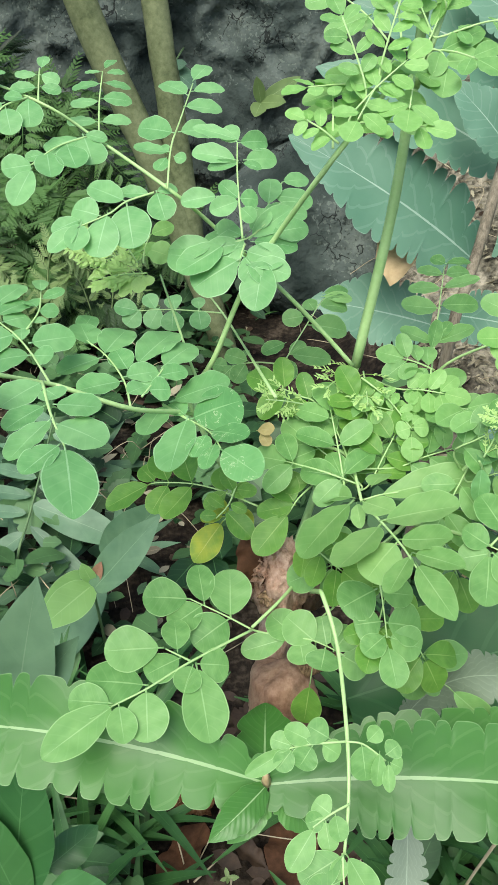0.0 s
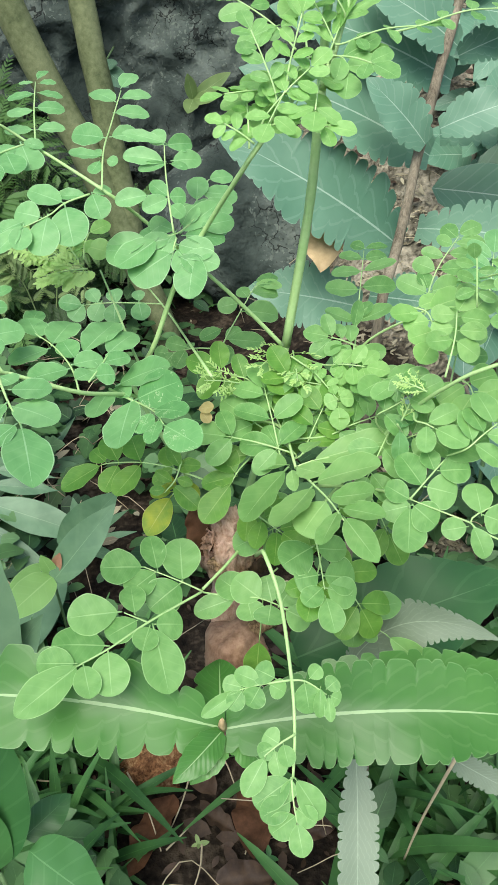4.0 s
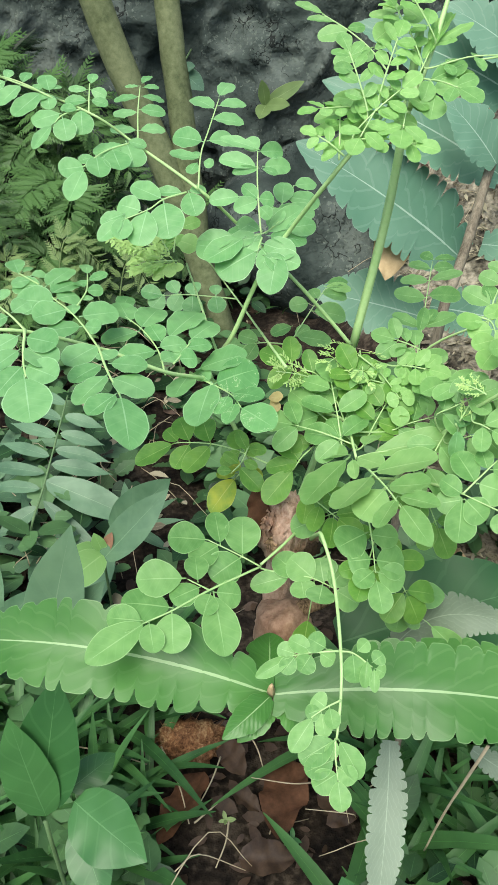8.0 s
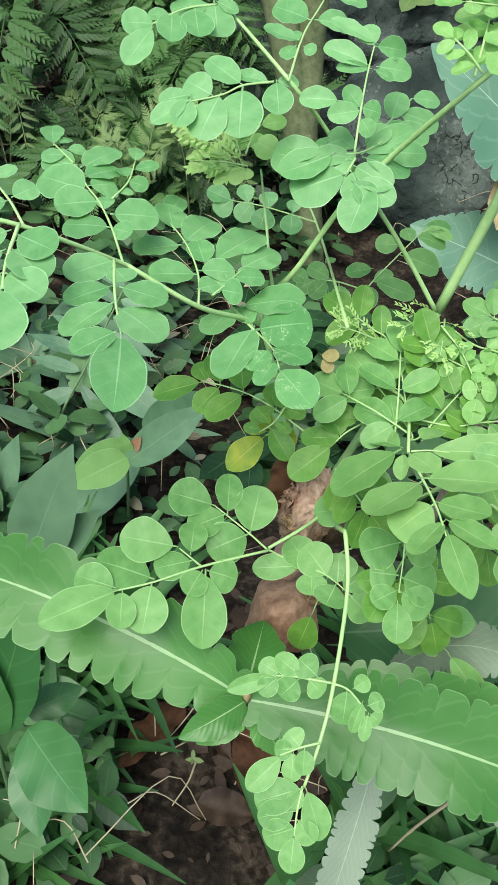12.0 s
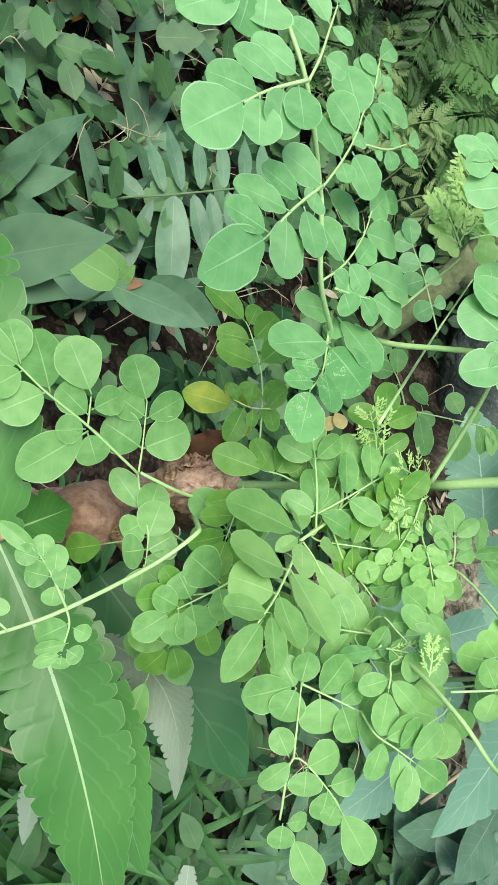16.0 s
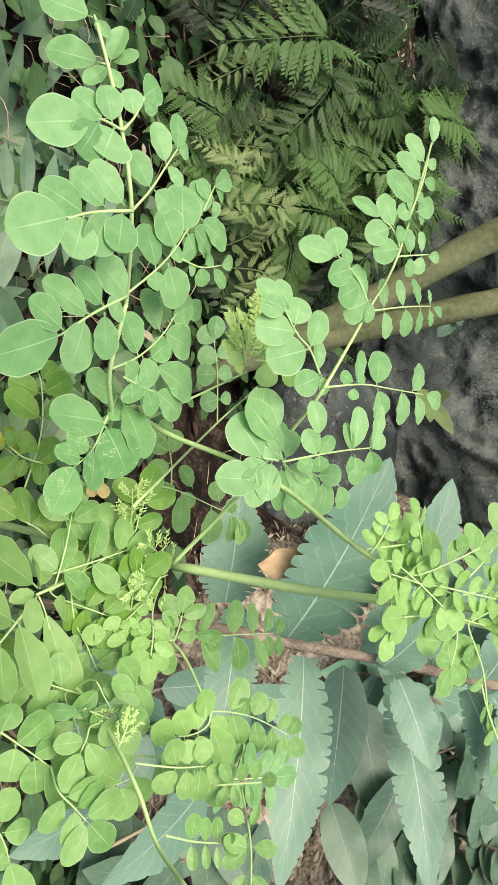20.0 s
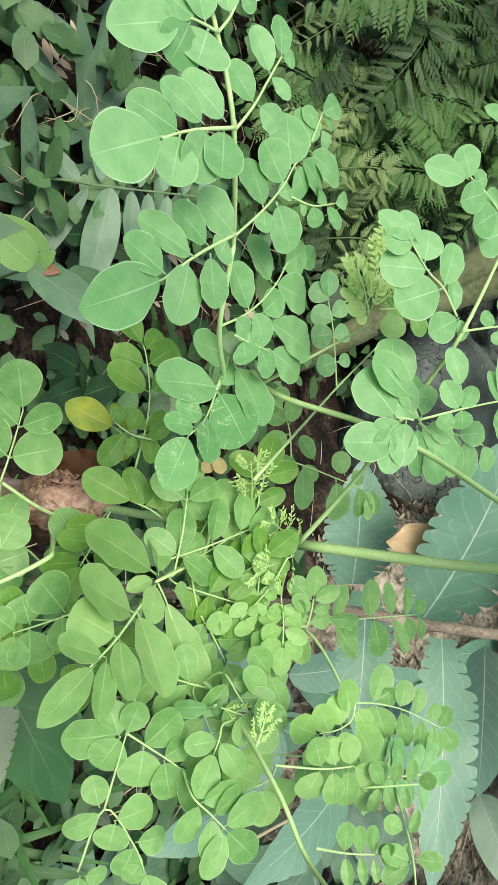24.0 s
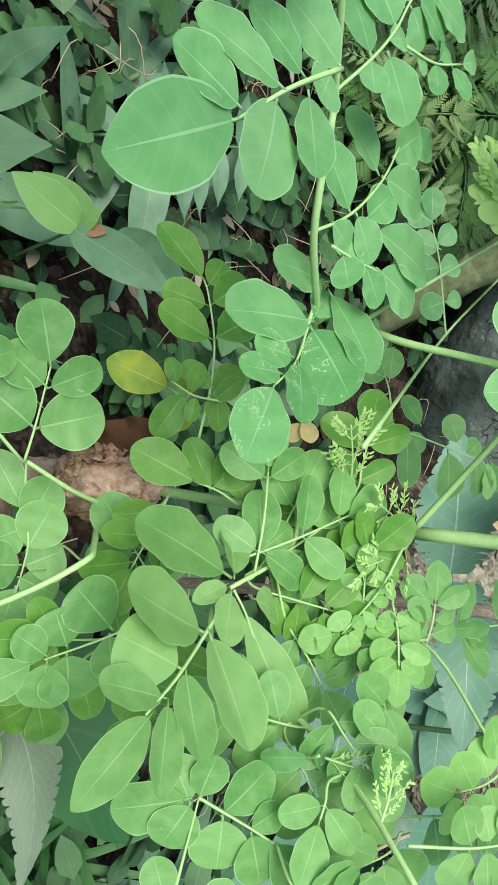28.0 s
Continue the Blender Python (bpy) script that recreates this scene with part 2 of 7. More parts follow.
def rock_material():
    """Dark grey-green rock: soft stains, sharp pits and cracks with their shade painted in, pale lichen specks."""
    m, nt, b = nodes_of("dark_rock")
    tc = nt.nodes.new("ShaderNodeTexCoord")
    base = ramp(nt, grain(nt, 5.0, 9), [(0.36, (0.018, 0.027, 0.023)), (0.50, (0.050, 0.066, 0.057)), (0.66, (0.12, 0.145, 0.125))])
    warp = node(nt, "ShaderNodeTexNoise", Scale=9.0, Detail=4)
    nt.links.new(tc.outputs["Object"], warp.inputs["Vector"])
    moved = nt.nodes.new("ShaderNodeMix")
    moved.data_type = "VECTOR"
    moved.inputs[0].default_value = 0.22
    nt.links.new(tc.outputs["Object"], moved.inputs[4])
    nt.links.new(warp.outputs["Color"], moved.inputs[5])

    def cells(scale, feature):
        v = node(nt, "ShaderNodeTexVoronoi", Scale=scale)
        v.feature = feature
        nt.links.new(moved.outputs[1], v.inputs["Vector"])
        return v.outputs["Distance"]

    crack = sums(nt, "LESS_THAN", cells(8.0, "DISTANCE_TO_EDGE"), sums(nt, "MULTIPLY", sums(nt, "SUBTRACT", grain(nt, 6, 3), 0.46), 0.10))
    pit = sums(nt, "LESS_THAN", cells(70.0, "F1"), sums(nt, "MULTIPLY", sums(nt, "SUBTRACT", grain(nt, 7, 4), 0.44), 1.3))
    # near-black tint in pits and cracks paints the shade of the recesses
    colour = blend(nt, sums(nt, "MULTIPLY", pit, 0.55), base, (0.012, 0.016, 0.014))
    colour = blend(nt, sums(nt, "MULTIPLY", crack, 0.85), colour, (0.008, 0.010, 0.009))
    fleck = sums(nt, "MULTIPLY", sums(nt, "GREATER_THAN", grain(nt, 85, 5), 0.60), sums(nt, "GREATER_THAN", grain(nt, 5, 3), 0.47))
    colour = blend(nt, sums(nt, "MULTIPLY", fleck, 0.55), colour, (0.15, 0.18, 0.15))
    nt.links.new(colour, b.inputs["Base Color"])
    b.inputs["Roughness"].default_value = 0.85
    b.inputs["Specular IOR Level"].default_value = 0.15
    height = sums(nt, "SUBTRACT", sums(nt, "ADD", grain(nt, 22, 7), fleck), sums(nt, "ADD", pit, crack))
    bump(nt, b, height, 1.0, 0.03)
    return m


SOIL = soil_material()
BARK = rough_material("stump_bark", [(0.36, (0.06, 0.035, 0.022)), (0.43, (0.30, 0.18, 0.12)), (0.60, (0.58, 0.42, 0.33))], 26, 0.85, 1.0, 0.006, (1, 1, 0.5))
KNOT = rough_material("stump_knot", [(0.34, (0.10, 0.045, 0.026)), (0.46, (0.22, 0.12, 0.075)), (0.64, (0.40, 0.26, 0.18))], 22, 0.62, 0.5, 0.003, (1, 1, 0.6))
WOOD = rough_material("rotten_wood", [(0.42, (0.05, 0.03, 0.018)), (0.58, (0.40, 0.27, 0.16))], 60, 0.9, 0.8, 0.003, (1, 1, 0.2))
TRUNK = rough_material("smooth_bark", [(0.38, (0.07, 0.09, 0.04)), (0.62, (0.18, 0.205, 0.105))], 9, 0.8, 0.4, 0.006)
ROCK = rock_material()
STRAW = rough_material("straw", [(0.3, (0.32, 0.27, 0.17)), (0.7, (0.5, 0.44, 0.3))], 40, 0.8, 0.2, 0.001)
ORANGE = rough_material("orange_leaf", [(0.3, (0.55, 0.22, 0.02)), (0.7, (0.75, 0.36, 0.03))], 30, 0.6, 0.2, 0.001)
RED = rough_material("red_brown_leaf", [(0.3, (0.17, 0.075, 0.05)), (0.7, (0.30, 0.17, 0.10))], 30, 0.6, 0.2, 0.001)

HUSK = rough_material("husk_fibre", [(0.4, (0.05, 0.022, 0.011)), (0.52, (0.20, 0.10, 0.045)), (0.62, (0.40, 0.27, 0.14))], 30, 0.9, 0.9, 0.006, (1, 1, 0.25))
LITTER = leaf_material("litter_bits", (0.13, 0.115, 0.075), (0.32, 0.30, 0.205), (0.45, 0.4, 0.28), 0.8, 0.1, island=True, veins=0, vary=0.8)


# ---- shapes ----
def mesh_of(name, bm, material, smooth=True):
    me = bpy.data.meshes.new(name)
    bm.to_mesh(me)
    bm.free()
    me.materials.append(material)
    if smooth:
        me.shade_smooth()
    return me


def part(name, bm, material, parent, label=""):
    ob = new(name, mesh_of(name, bm, material) if isinstance(bm, bmesh.types.BMesh) else bm)
    ob.parent = parent
    if parent.type == "EMPTY":
        ob.matrix_parent_inverse = Matrix.Translation(-parent.location)
    return tagged(ob, label)


def thing(name, place, label, category, group="", kind=""):
    ob = new(name)
    ob.location = place
    return tagged(ob, label, category, group, kind)


def frame_of(along, up):
    """Axes: x along, z close to up."""
    x = Vector(along).normalized()
    y = Vector(up).cross(x)
    if y.length < 1e-4:
        y = Vector((0, 1, 0.3)).cross(x)
    y.normalize()
    return x, y, x.cross(y)


def basis(place, along, up, size=1.0):
    x, y, z = frame_of(along, up)
    return Matrix.Translation(place) @ Matrix(((x.x, y.x, z.x), (x.y, y.y, z.y), (x.z, y.z, z.z))).to_4x4() @ Matrix.Diagonal((size, size, size, 1))


def spline(points, steps):
    """A smooth line through a few places."""
    p = [Vector(q) for q in points]
    if len(p) == 2:
        return [p[0].lerp(p[1], i / steps) for i in range(steps + 1)]
    p = [2 * p[0] - p[1], *p, 2 * p[-1] - p[-2]]
    out = []
    for a, b, c, d in zip(p, p[1:], p[2:], p[3:]):
        for i in range(steps):
            t = i / steps
            out.append(0.5 * (2 * b + (c - a) * t + (2 * a - 5 * b + 4 * c - d) * t * t + (3 * b - a - 3 * c + d) * t ** 3))
    return out + [p[-2]]


def tube(bm, line, r0, r1, sides=6, wobble=0.0):
    rings = []
    for i, q in enumerate(line):
        ahead = line[min(i + 1, len(line) - 1)] - line[max(i - 1, 0)]
        x, y, z = frame_of(ahead, (0.13, -0.3, 1))
        r = r0 + (r1 - r0) * i / (len(line) - 1)
        ring = []
        for k in range(sides):
            a = 6.2832 * k / sides
            rr = r * (1 + wobble * (noise.noise(q * 60 + Vector((math.cos(a), math.sin(a), 0)) * 1.7)))
            ring.append(bm.verts.new(q + (y * math.cos(a) + z * math.sin(a)) * rr))
        rings.append(ring)
    for a, b in zip(rings, rings[1:]):
        for k in range(sides):
            bm.faces.new((a[k], a[(k + 1) % sides], b[(k + 1) % sides], b[k]))
    bm.faces.new(rings[0][::-1])
    bm.faces.new(rings[-1])
    return bm


def blade(bm, m, outline, rows=9, fold=0.1, curl=0.1, wave=0.0, arch=0.0, half=1, round_ends=False, sway=0.0):
    """A leaf one long along x: outline(u) gives its half width, m its pose. half: quads on each side of the midrib."""
    uvs = bm.loops.layers.uv.verify()
    grid = []
    for i in range(rows + 1):
        u = 0.5 - 0.5 * math.cos(math.pi * i / rows) if round_ends else i / rows
        w = outline(u)
        row = []
        for k in range(-half, half + 1):
            s = k / half
            z = fold * w * abs(s) - curl * u * u + arch * 4 * u * (1 - u) + wave * math.sin(u * 17 + s * 2) * w * abs(s)
            row.append((bm.verts.new(m @ Vector((u, w * s + sway * 4 * u * (1 - u), z))), u, 0.5 + 0.5 * s))
        grid.append(row)
    for a, b in zip(grid, grid[1:]):
        for k in range(2 * half):
            quad = (a[k], b[k], b[k + 1], a[k + 1])
            f = bm.faces.new([q[0] for q in quad])
            for loop, q in zip(f.loops, quad):
                loop[uvs].uv = (q[1], q[2])
    return bm


def oval(width, blunt=0.9, point=0.0):
    """Half width of an oval leaf; blunt above 1 sets its widest place past the middle, point draws out its tip."""
    def shape(u):
        a = max(0.0, math.sin(math.pi * u ** blunt)) ** (0.52 - 0.10 * u + point * u)
        return max(width * a, 0.004)
    return shape


def toothed(width, teeth, depth=0.2, base=0.45, seed=0.0):
    """Half width of a long leaf with blunt forward teeth of uneven size."""
    def shape(u):
        a = width * min(1.0, base + 2.2 * u) * min(1.0, 2.4 * (1 - u)) ** 0.75
        turn = teeth * (u + 0.012 * math.sin(19 * u + seed) + 0.008 * math.sin(43 * u + 2 * seed))
        p = (turn % 1.0) ** 0.75
        notch = abs(2 * p - 1) ** 4
        return max(a * (1 - depth * notch * (1.6 - u) * (0.8 + 0.4 * math.sin(int(turn) * 2.3 + seed))), 0.003)
    return shape


def leaflet_mesh(name, width, blunt, point, fold, curl, material):
    bm = bmesh.new()
    tube(bm, [Vector((-0.10, 0, 0)), Vector((0.02, 0, 0))], 0.018, 0.016, 4)
    blade(bm, Matrix(), oval(width, blunt, point), 20, fold, curl, 0.05, half=3, round_ends=True)
    return mesh_of(name, bm, material)


SHAPES = [(0.345, 1.18, 0.0, 0.17, 0.10), (0.36, 1.12, 0.0, 0.08, 0.15), (0.325, 1.15, 0.04, 0.25, 0.06), (0.365, 1.26, 0.0, -0.10, 0.13), (0.335, 1.08, 0.05, 0.2, -0.08), (0.35, 1.22, 0.0, 0.3, 0.2), (0.34, 1.14, 0.02, 0.12, 0.04)]
ENDS = [(0.40, 1.30, 0.10, 0.12, 0.10), (0.38, 1.20, 0.15, 0.18, 0.06), (0.39, 1.12, 0.22, 0.08, 0.14)]
LEAFLETS = {mat: ([leaflet_mesh("leaflet", *s, mat) for s in SHAPES], [leaflet_mesh("end_leaflet", *s, mat) for s in ENDS]) for mat in (LEAF, LEAF_LIME, LEAF_YOUNG, LEAF_MINED, LEAF_OLD, LEAF_YELLOW, LEAF_TAN, LEAF_PALE, LEAF_SPROUT)}
rng = random.Random(4)


def pinna(plant, base, tip, pairs, size, end=1.1, up=(0, -0.55, 0.85), material=LEAF, sag=0.06, open_at=0.22, slim=1.0, angle=62, grow=0.0, root=None, trios=0):
    """A side stalk with leaflets in pairs and one at its end. size: leaflet length; grow: how much larger they get towards the tip;
    root: where it leaves the main stalk; trios: how many of the lowest pairs are small sprays of three."""
    a, b, up = Vector(base), Vector(tip), Vector(up).normalized()
    mid = a.lerp(b, 0.5) + up * sag * (b - a).length
    line = spline([a, mid, b], 5)
    whole = line if root is None else spline([root, a, mid, b], 5)
    stem = part("side_stalk", tube(bmesh.new(), whole, 0.0007, 0.00045, 5), STALK, plant)
    x, y, z = frame_of(b - a, up)
    ms = LEAFLETS[material]

    def put(place, along, lift, length, last):
        ob = part("leaflet", rng.choice(ms[1 if last else 0]), None, stem)
        ob.matrix_basis = basis(place, along, lift, length) @ Matrix.Diagonal((1, slim, 1, 1)) @ Matrix.Translation((0.10, 0, 0))

    n = len(line) - 1
    for i in range(pairs):
        t = open_at + (0.93 - open_at) * i / max(pairs - 1, 1) if pairs > 1 else 0.6
        k = min(int(t * n), n - 1)
        q = line[k].lerp(line[k + 1], t * n - k)
        grown = size * (1 + grow * (t - 0.5)) * rng.uniform(0.86, 1.1)
        for s in (-1, 1):
            turn = radians(angle + rng.uniform(-12, 12))
            along = x * math.cos(turn) + y * s * math.sin(turn) + up * rng.uniform(-0.25, 0.12)
            lift = up + Vector((rng.uniform(-0.3, 0.3), rng.uniform(-0.3, 0.3), rng.uniform(-0.2, 0.2)))
            if i < trios:
                e = q + along.normalized() * size * 0.5
                part("stalklet", tube(bmesh.new(), [q, e], 0.0005, 0.0004, 4), STALK, stem)
                put(e, along, lift, size * 0.62, False)
                for d in (-1, 1):
                    put(q.lerp(e, 0.75), along.normalized() * 0.35 + x * d, lift, size * 0.5, False)
            else:
                put(q, along, lift, grown * rng.uniform(0.9, 1.08), False)
    put(b, (b - mid).normalized() + up * rng.uniform(-0.2, 0.1), up, size * end * (1 + 0.5 * grow), True)
    return stem


def leaflet(parent, base, tip, up=(0, -0.55, 0.85), material=LEAF, end=True):
    """One leaf from its base to its tip."""
    a, b = Vector(base), Vector(tip)
    ob = part("leaflet", LEAFLETS[material][1 if end else 0][0], None, parent)
    if parent.type != "EMPTY":
        ob.matrix_parent_inverse = Matrix()
    ob.matrix_basis = basis(a, b - a, up, (b - a).length)
    return ob


def stalk(parent, points, r0, r1, name="leaf_stalk", material=None, label="", steps=6, sides=7):
    return part(name, tube(bmesh.new(), spline(points, steps), r0, r1, sides, 0.08), material or STALK, parent, label)


def feather(plant, base, tip, up=(0, -0.6, 0.8), size=0.0036, pairs=5):
    """A young unopened leaf: a thin stalk with lacy, curling side stalks of tiny bright leaflets."""
    a, b, up = Vector(base), Vector(tip), Vector(up).normalized()
    x, y, z = frame_of(b - a, up)
    length = (b - a).length
    line = spline([a, a.lerp(b, 0.5) + up * 0.06 * length, b], 6)
    stem = part("young_stalk", tube(bmesh.new(), line, 0.0007, 0.0004, 4), STALK, plant)
    for i in range(pairs):
        t = 0.15 + 0.8 * i / (pairs - 1)
        q = line[min(int(t * 12), 12)]
        for s in (-1, 1):
            bm = bmesh.new()
            turn = radians(44 + rng.uniform(-14, 14))
            along = (x * math.cos(turn) + y * s * math.sin(turn) + z * rng.uniform(-0.3, 0.4)).normalized()
            across = z.cross(along).normalized()
            reach = length * 0.5 * (1.05 - 0.62 * t) * rng.uniform(0.7, 1.25)
            twigs = spline([q, q + along * reach * 0.55, q + along * reach + x * reach * 0.25], 3)
            tube(bm, twigs, 0.0004, 0.00025, 3)
            for k in range(2, len(twigs)):
                for e in (-1, 1):
                    d = along * 0.8 + across * e * 0.6 + z * rng.uniform(-0.3, 0.3)
                    blade(bm, basis(twigs[k], d, z, size * rng.uniform(0.6, 1.2)), oval(0.2), 3, 0.3, 0.05)
            part("young_foliage", bm, LEAF_SPROUT, stem)
    return stem


def spray(plant, points, leaves, radius=0.0009, material=LEAF, up=(0, -0.7, 0.7), ends=1):
    """A side stalk through a few places, with single leaflets given by base, tip and slimness."""
    stem = part("side_stalk", tube(bmesh.new(), spline(points, 5), radius, radius * 0.55, 5), STALK, plant)
    for k, (a, b, slim) in enumerate(leaves):
        a, b = Vector(a), Vector(b)
        d = b - a
        shapes = LEAFLETS[material][1 if k < ends else 0]
        ob = part("leaflet", rng.choice(shapes), None, stem)
        tilt = Vector(up) + Vector((rng.uniform(-0.2, 0.2), rng.uniform(-0.2, 0.2), rng.uniform(-0.15, 0.15)))
        ob.matrix_basis = basis(a + d * 0.06, d, tilt, d.length * 0.94) @ Matrix.Diagonal((1, slim, 1, 1))
    return stem


# ---- ground, rock and trees ----
def ease(a):
    a = max(0.0, min(1.0, a))
    return a * a * (3 - 2 * a)


def ground_height(x, y):
    """Uneven soil that climbs into a bank on both sides of the tree."""
    bank = 0.35 * ease((y - 1.2) / 1.5) * ease((-0.1 - x) / 0.8) + 0.60 * ease((y - 1.1) / 1.4) * ease((x - 0.1) / 0.5)
    return bank + 0.035 * noise.noise(Vector((x * 1.7, y * 1.7, 0.3))) + 0.012 * noise.noise(Vector((x * 9, y * 9, 2.0)))


def ground_sheet():
    bm = bmesh.new()
    xs = [-60, -20, -8, -4] + [-3 + 0.05 * i for i in range(121)] + [4, 8, 20, 60]
    ys = [-60, -20, -6, -3, -1.5] + [-0.8 + 0.05 * i for i in range(81)] + [4, 8, 20, 60]
    rows = [[bm.verts.new((x, y, ground_height(x, y) if abs(x) < 4 and -2 < y < 4 else 0)) for x in xs] for y in ys]
    for a, b in zip(rows, rows[1:]):
        for k in range(len(xs) - 1):
            bm.faces.new((a[k], a[k + 1], b[k + 1], b[k]))
    return tagged(new("ground", mesh_of("ground", bm, SOIL)), "dark garden soil with bits of litter", "ground", kind="structure")


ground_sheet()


def rock_face():
    bm = bmesh.new()
    rows = []
    for i in range(190):
        row = []
        for k in range(400):
            x, z = -3.4 + 0.016 * k, -0.15 + 0.0138 * i
            q = Vector((x, z * 1.15, 4.0))
            q += Vector((noise.noise(q * 3 + Vector((7, 0, 0))), noise.noise(q * 3 + Vector((0, 9, 0))), 0)) * 0.10
            crag = 1 - 2 * abs(noise.noise(q * 2.3))
            crack = 1 - 2 * abs(noise.noise(q * 6.5 + Vector((3, 1, 0))))
            chip = 1 - 2 * abs(noise.noise(q * 15 + Vector((1, 5, 0))))
            d = 0.20 * noise.noise(q * 1.1) + 0.10 * crag + 0.045 * crack * abs(crack) + 0.02 * chip + 0.012 * noise.noise(q * 31) + 0.007 * noise.noise(q * 58)
            row.append(bm.verts.new((x, 2.75 + 0.12 * z + 0.08 * abs(x) - d, z)))
        rows.append(row)
    back = [[bm.verts.new((x, 3.9, z)) for x in (-3.4, 2.984)] for z in (-0.15, 2.458)]
    for a, b in zip(rows, rows[1:]):
        for k in range(399):
            bm.faces.new((a[k], a[k + 1], b[k + 1], b[k]))
    bm.faces.new((*rows[-1], back[1][1], back[1][0]))
    bm.faces.new((*[r[0] for r in rows][::-1], back[0][0], back[1][0]))
    bm.faces.new((*[r[-1] for r in rows], back[1][1], back[0][1]))
    return tagged(new("wall_rock", mesh_of("wall_rock", bm, ROCK)), "dark weathered rock face with pits and lichen", "wall", kind="structure")


rock_face()


def boulder(place, size, seed):
    bm = bmesh.new()
    bmesh.ops.create_icosphere(bm, subdivisions=4, radius=1)
    for v in bm.verts:
        q = v.co + Vector((seed, 0, 0))
        v.co *= 1 + 0.28 * noise.noise(q * 1.3) + 0.10 * noise.noise(q * 3.7) + 0.04 * noise.noise(q * 11)
        v.co = Vector((v.co.x * size[0], v.co.y * size[1], v.co.z * size[2]))
    ob = tagged(new("boulder", mesh_of("boulder", bm, ROCK)), "dark rough boulder at the foot of the rock face", "rock", "boulders")
    ob.location = place
    return ob


for i, (p, s) in enumerate([((0.16, 2.2, 0.12), (0.3, 0.26, 0.26)), ((-1.6, 2.3, 0.1), (0.4, 0.3, 0.3)), ((0.75, 2.4, 0.3), (0.3, 0.25, 0.2))]):
    boulder(p, s, i * 3.1)


def small_tree():
    tree = thing("tree", (-0.07, 1.78, 0.0), "slim tree forking low into two smooth olive-brown trunks", "tree")
    part("trunk", tube(bmesh.new(), spline([(-0.06, 1.78, -0.05), (-0.10, 1.78, 0.12), (-0.155, 1.80, 0.28)], 8), 0.030, 0.031, 14, 0.10), TRUNK, tree)
    part("stem", tube(bmesh.new(), spline([(-0.13, 1.80, 0.22), (-0.22, 1.83, 0.46), (-0.33, 1.85, 0.73), (-0.50, 1.88, 1.25), (-0.62, 1.9, 2.0)], 8), 0.035, 0.029, 14, 0.10), TRUNK, tree)
    part("stem", tube(bmesh.new(), spline([(-0.14, 1.81, 0.24), (-0.165, 1.84, 0.46), (-0.20, 1.90, 0.75), (-0.25, 1.98, 1.3), (-0.28, 2.0, 2.0)], 8), 0.030, 0.025, 14, 0.10), TRUNK, tree)
    return tree


small_tree()


# ---- the plants round the sapling ----
def toothed_leaf(parent, base, tip, width, teeth, up, material, arch=0.08, name="leaf", label="", depth=0.2, sway=0.0):
    """A long leaf with blunt forward teeth, from base to tip; width is its half width over its length."""
    a, b = Vector(base), Vector(tip)
    bm = blade(bmesh.new(), basis(a, b - a, up, (b - a).length), toothed(width, teeth, depth, seed=a.x * 50), teeth * 10, 0.2, 0.0, 0.05, arch, 3, sway=sway)
    return part(name, bm, material, parent, label)


def plain_leaf(parent, base, tip, width, up, material, bend=0.1, name="leaf", label="", blunt=0.85, point=0.35, wave=0.05):
    a, b = Vector(base), Vector(tip)
    bm = blade(bmesh.new(), basis(a, b - a, up, (b - a).length), oval(width, blunt, point), 16, 0.16, bend, wave, half=3)
    return part(name, bm, material, parent, label)


def fern(place, fronds, reach, seed, height=0.6, label="arching light green fern with divided fronds", leaf=None):
    r = random.Random(seed)
    plant = thing("fern", place, label, "fern", "ferns on the bank")
    o = Vector(place)
    for i in range(fronds):
        a = 6.283 * (i + r.uniform(-0.3, 0.3)) / fronds
        out = Vector((math.cos(a), math.sin(a) - 0.35, 0))
        length = reach * r.uniform(0.7, 1.2)
        line = spline([o, o + out * length * 0.35 + Vector((0, 0, length * height)), o + out * length * 0.95 + Vector((0, 0, length * height * r.uniform(0.5, 1.0)))], 8)
        bm = tube(bmesh.new(), line, 0.0022, 0.0008, 4)
        n = len(line)
        slant = Vector((r.uniform(-0.3, 0.3), -0.5, 1))
        for k in range(3, n):
            x, y, z = frame_of(line[k] - line[k - 1], slant)
            t = k / n
            w = length * 0.33 * math.sin(math.pi * min(1, t * 0.93 + 0.04)) ** 0.7
            for s in (-1, 1):
                d = (x * 0.7 + y * s + z * r.uniform(-0.35, 0.1)).normalized()
                lean = slant + Vector((r.uniform(-0.5, 0.5), 0, 0))
                size = w * r.uniform(0.75, 1.15) * 1.2
                across = frame_of(d, lean)[1]
                tube(bm, [line[k], line[k] + d * size * 0.9], 0.0008, 0.0004, 3)
                for j in range(8):
                    u = 0.1 + 0.11 * j
                    for e in (-1, 1):
                        blade(bm, basis(line[k] + d * size * u, d * 0.8 + across * e * 0.6, lean, size * 0.34 * (1.05 - 0.8 * u)), oval(0.17, 0.8, 0.6), 3, 0.2, r.uniform(0.0, 0.3))
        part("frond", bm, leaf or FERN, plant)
    return plant


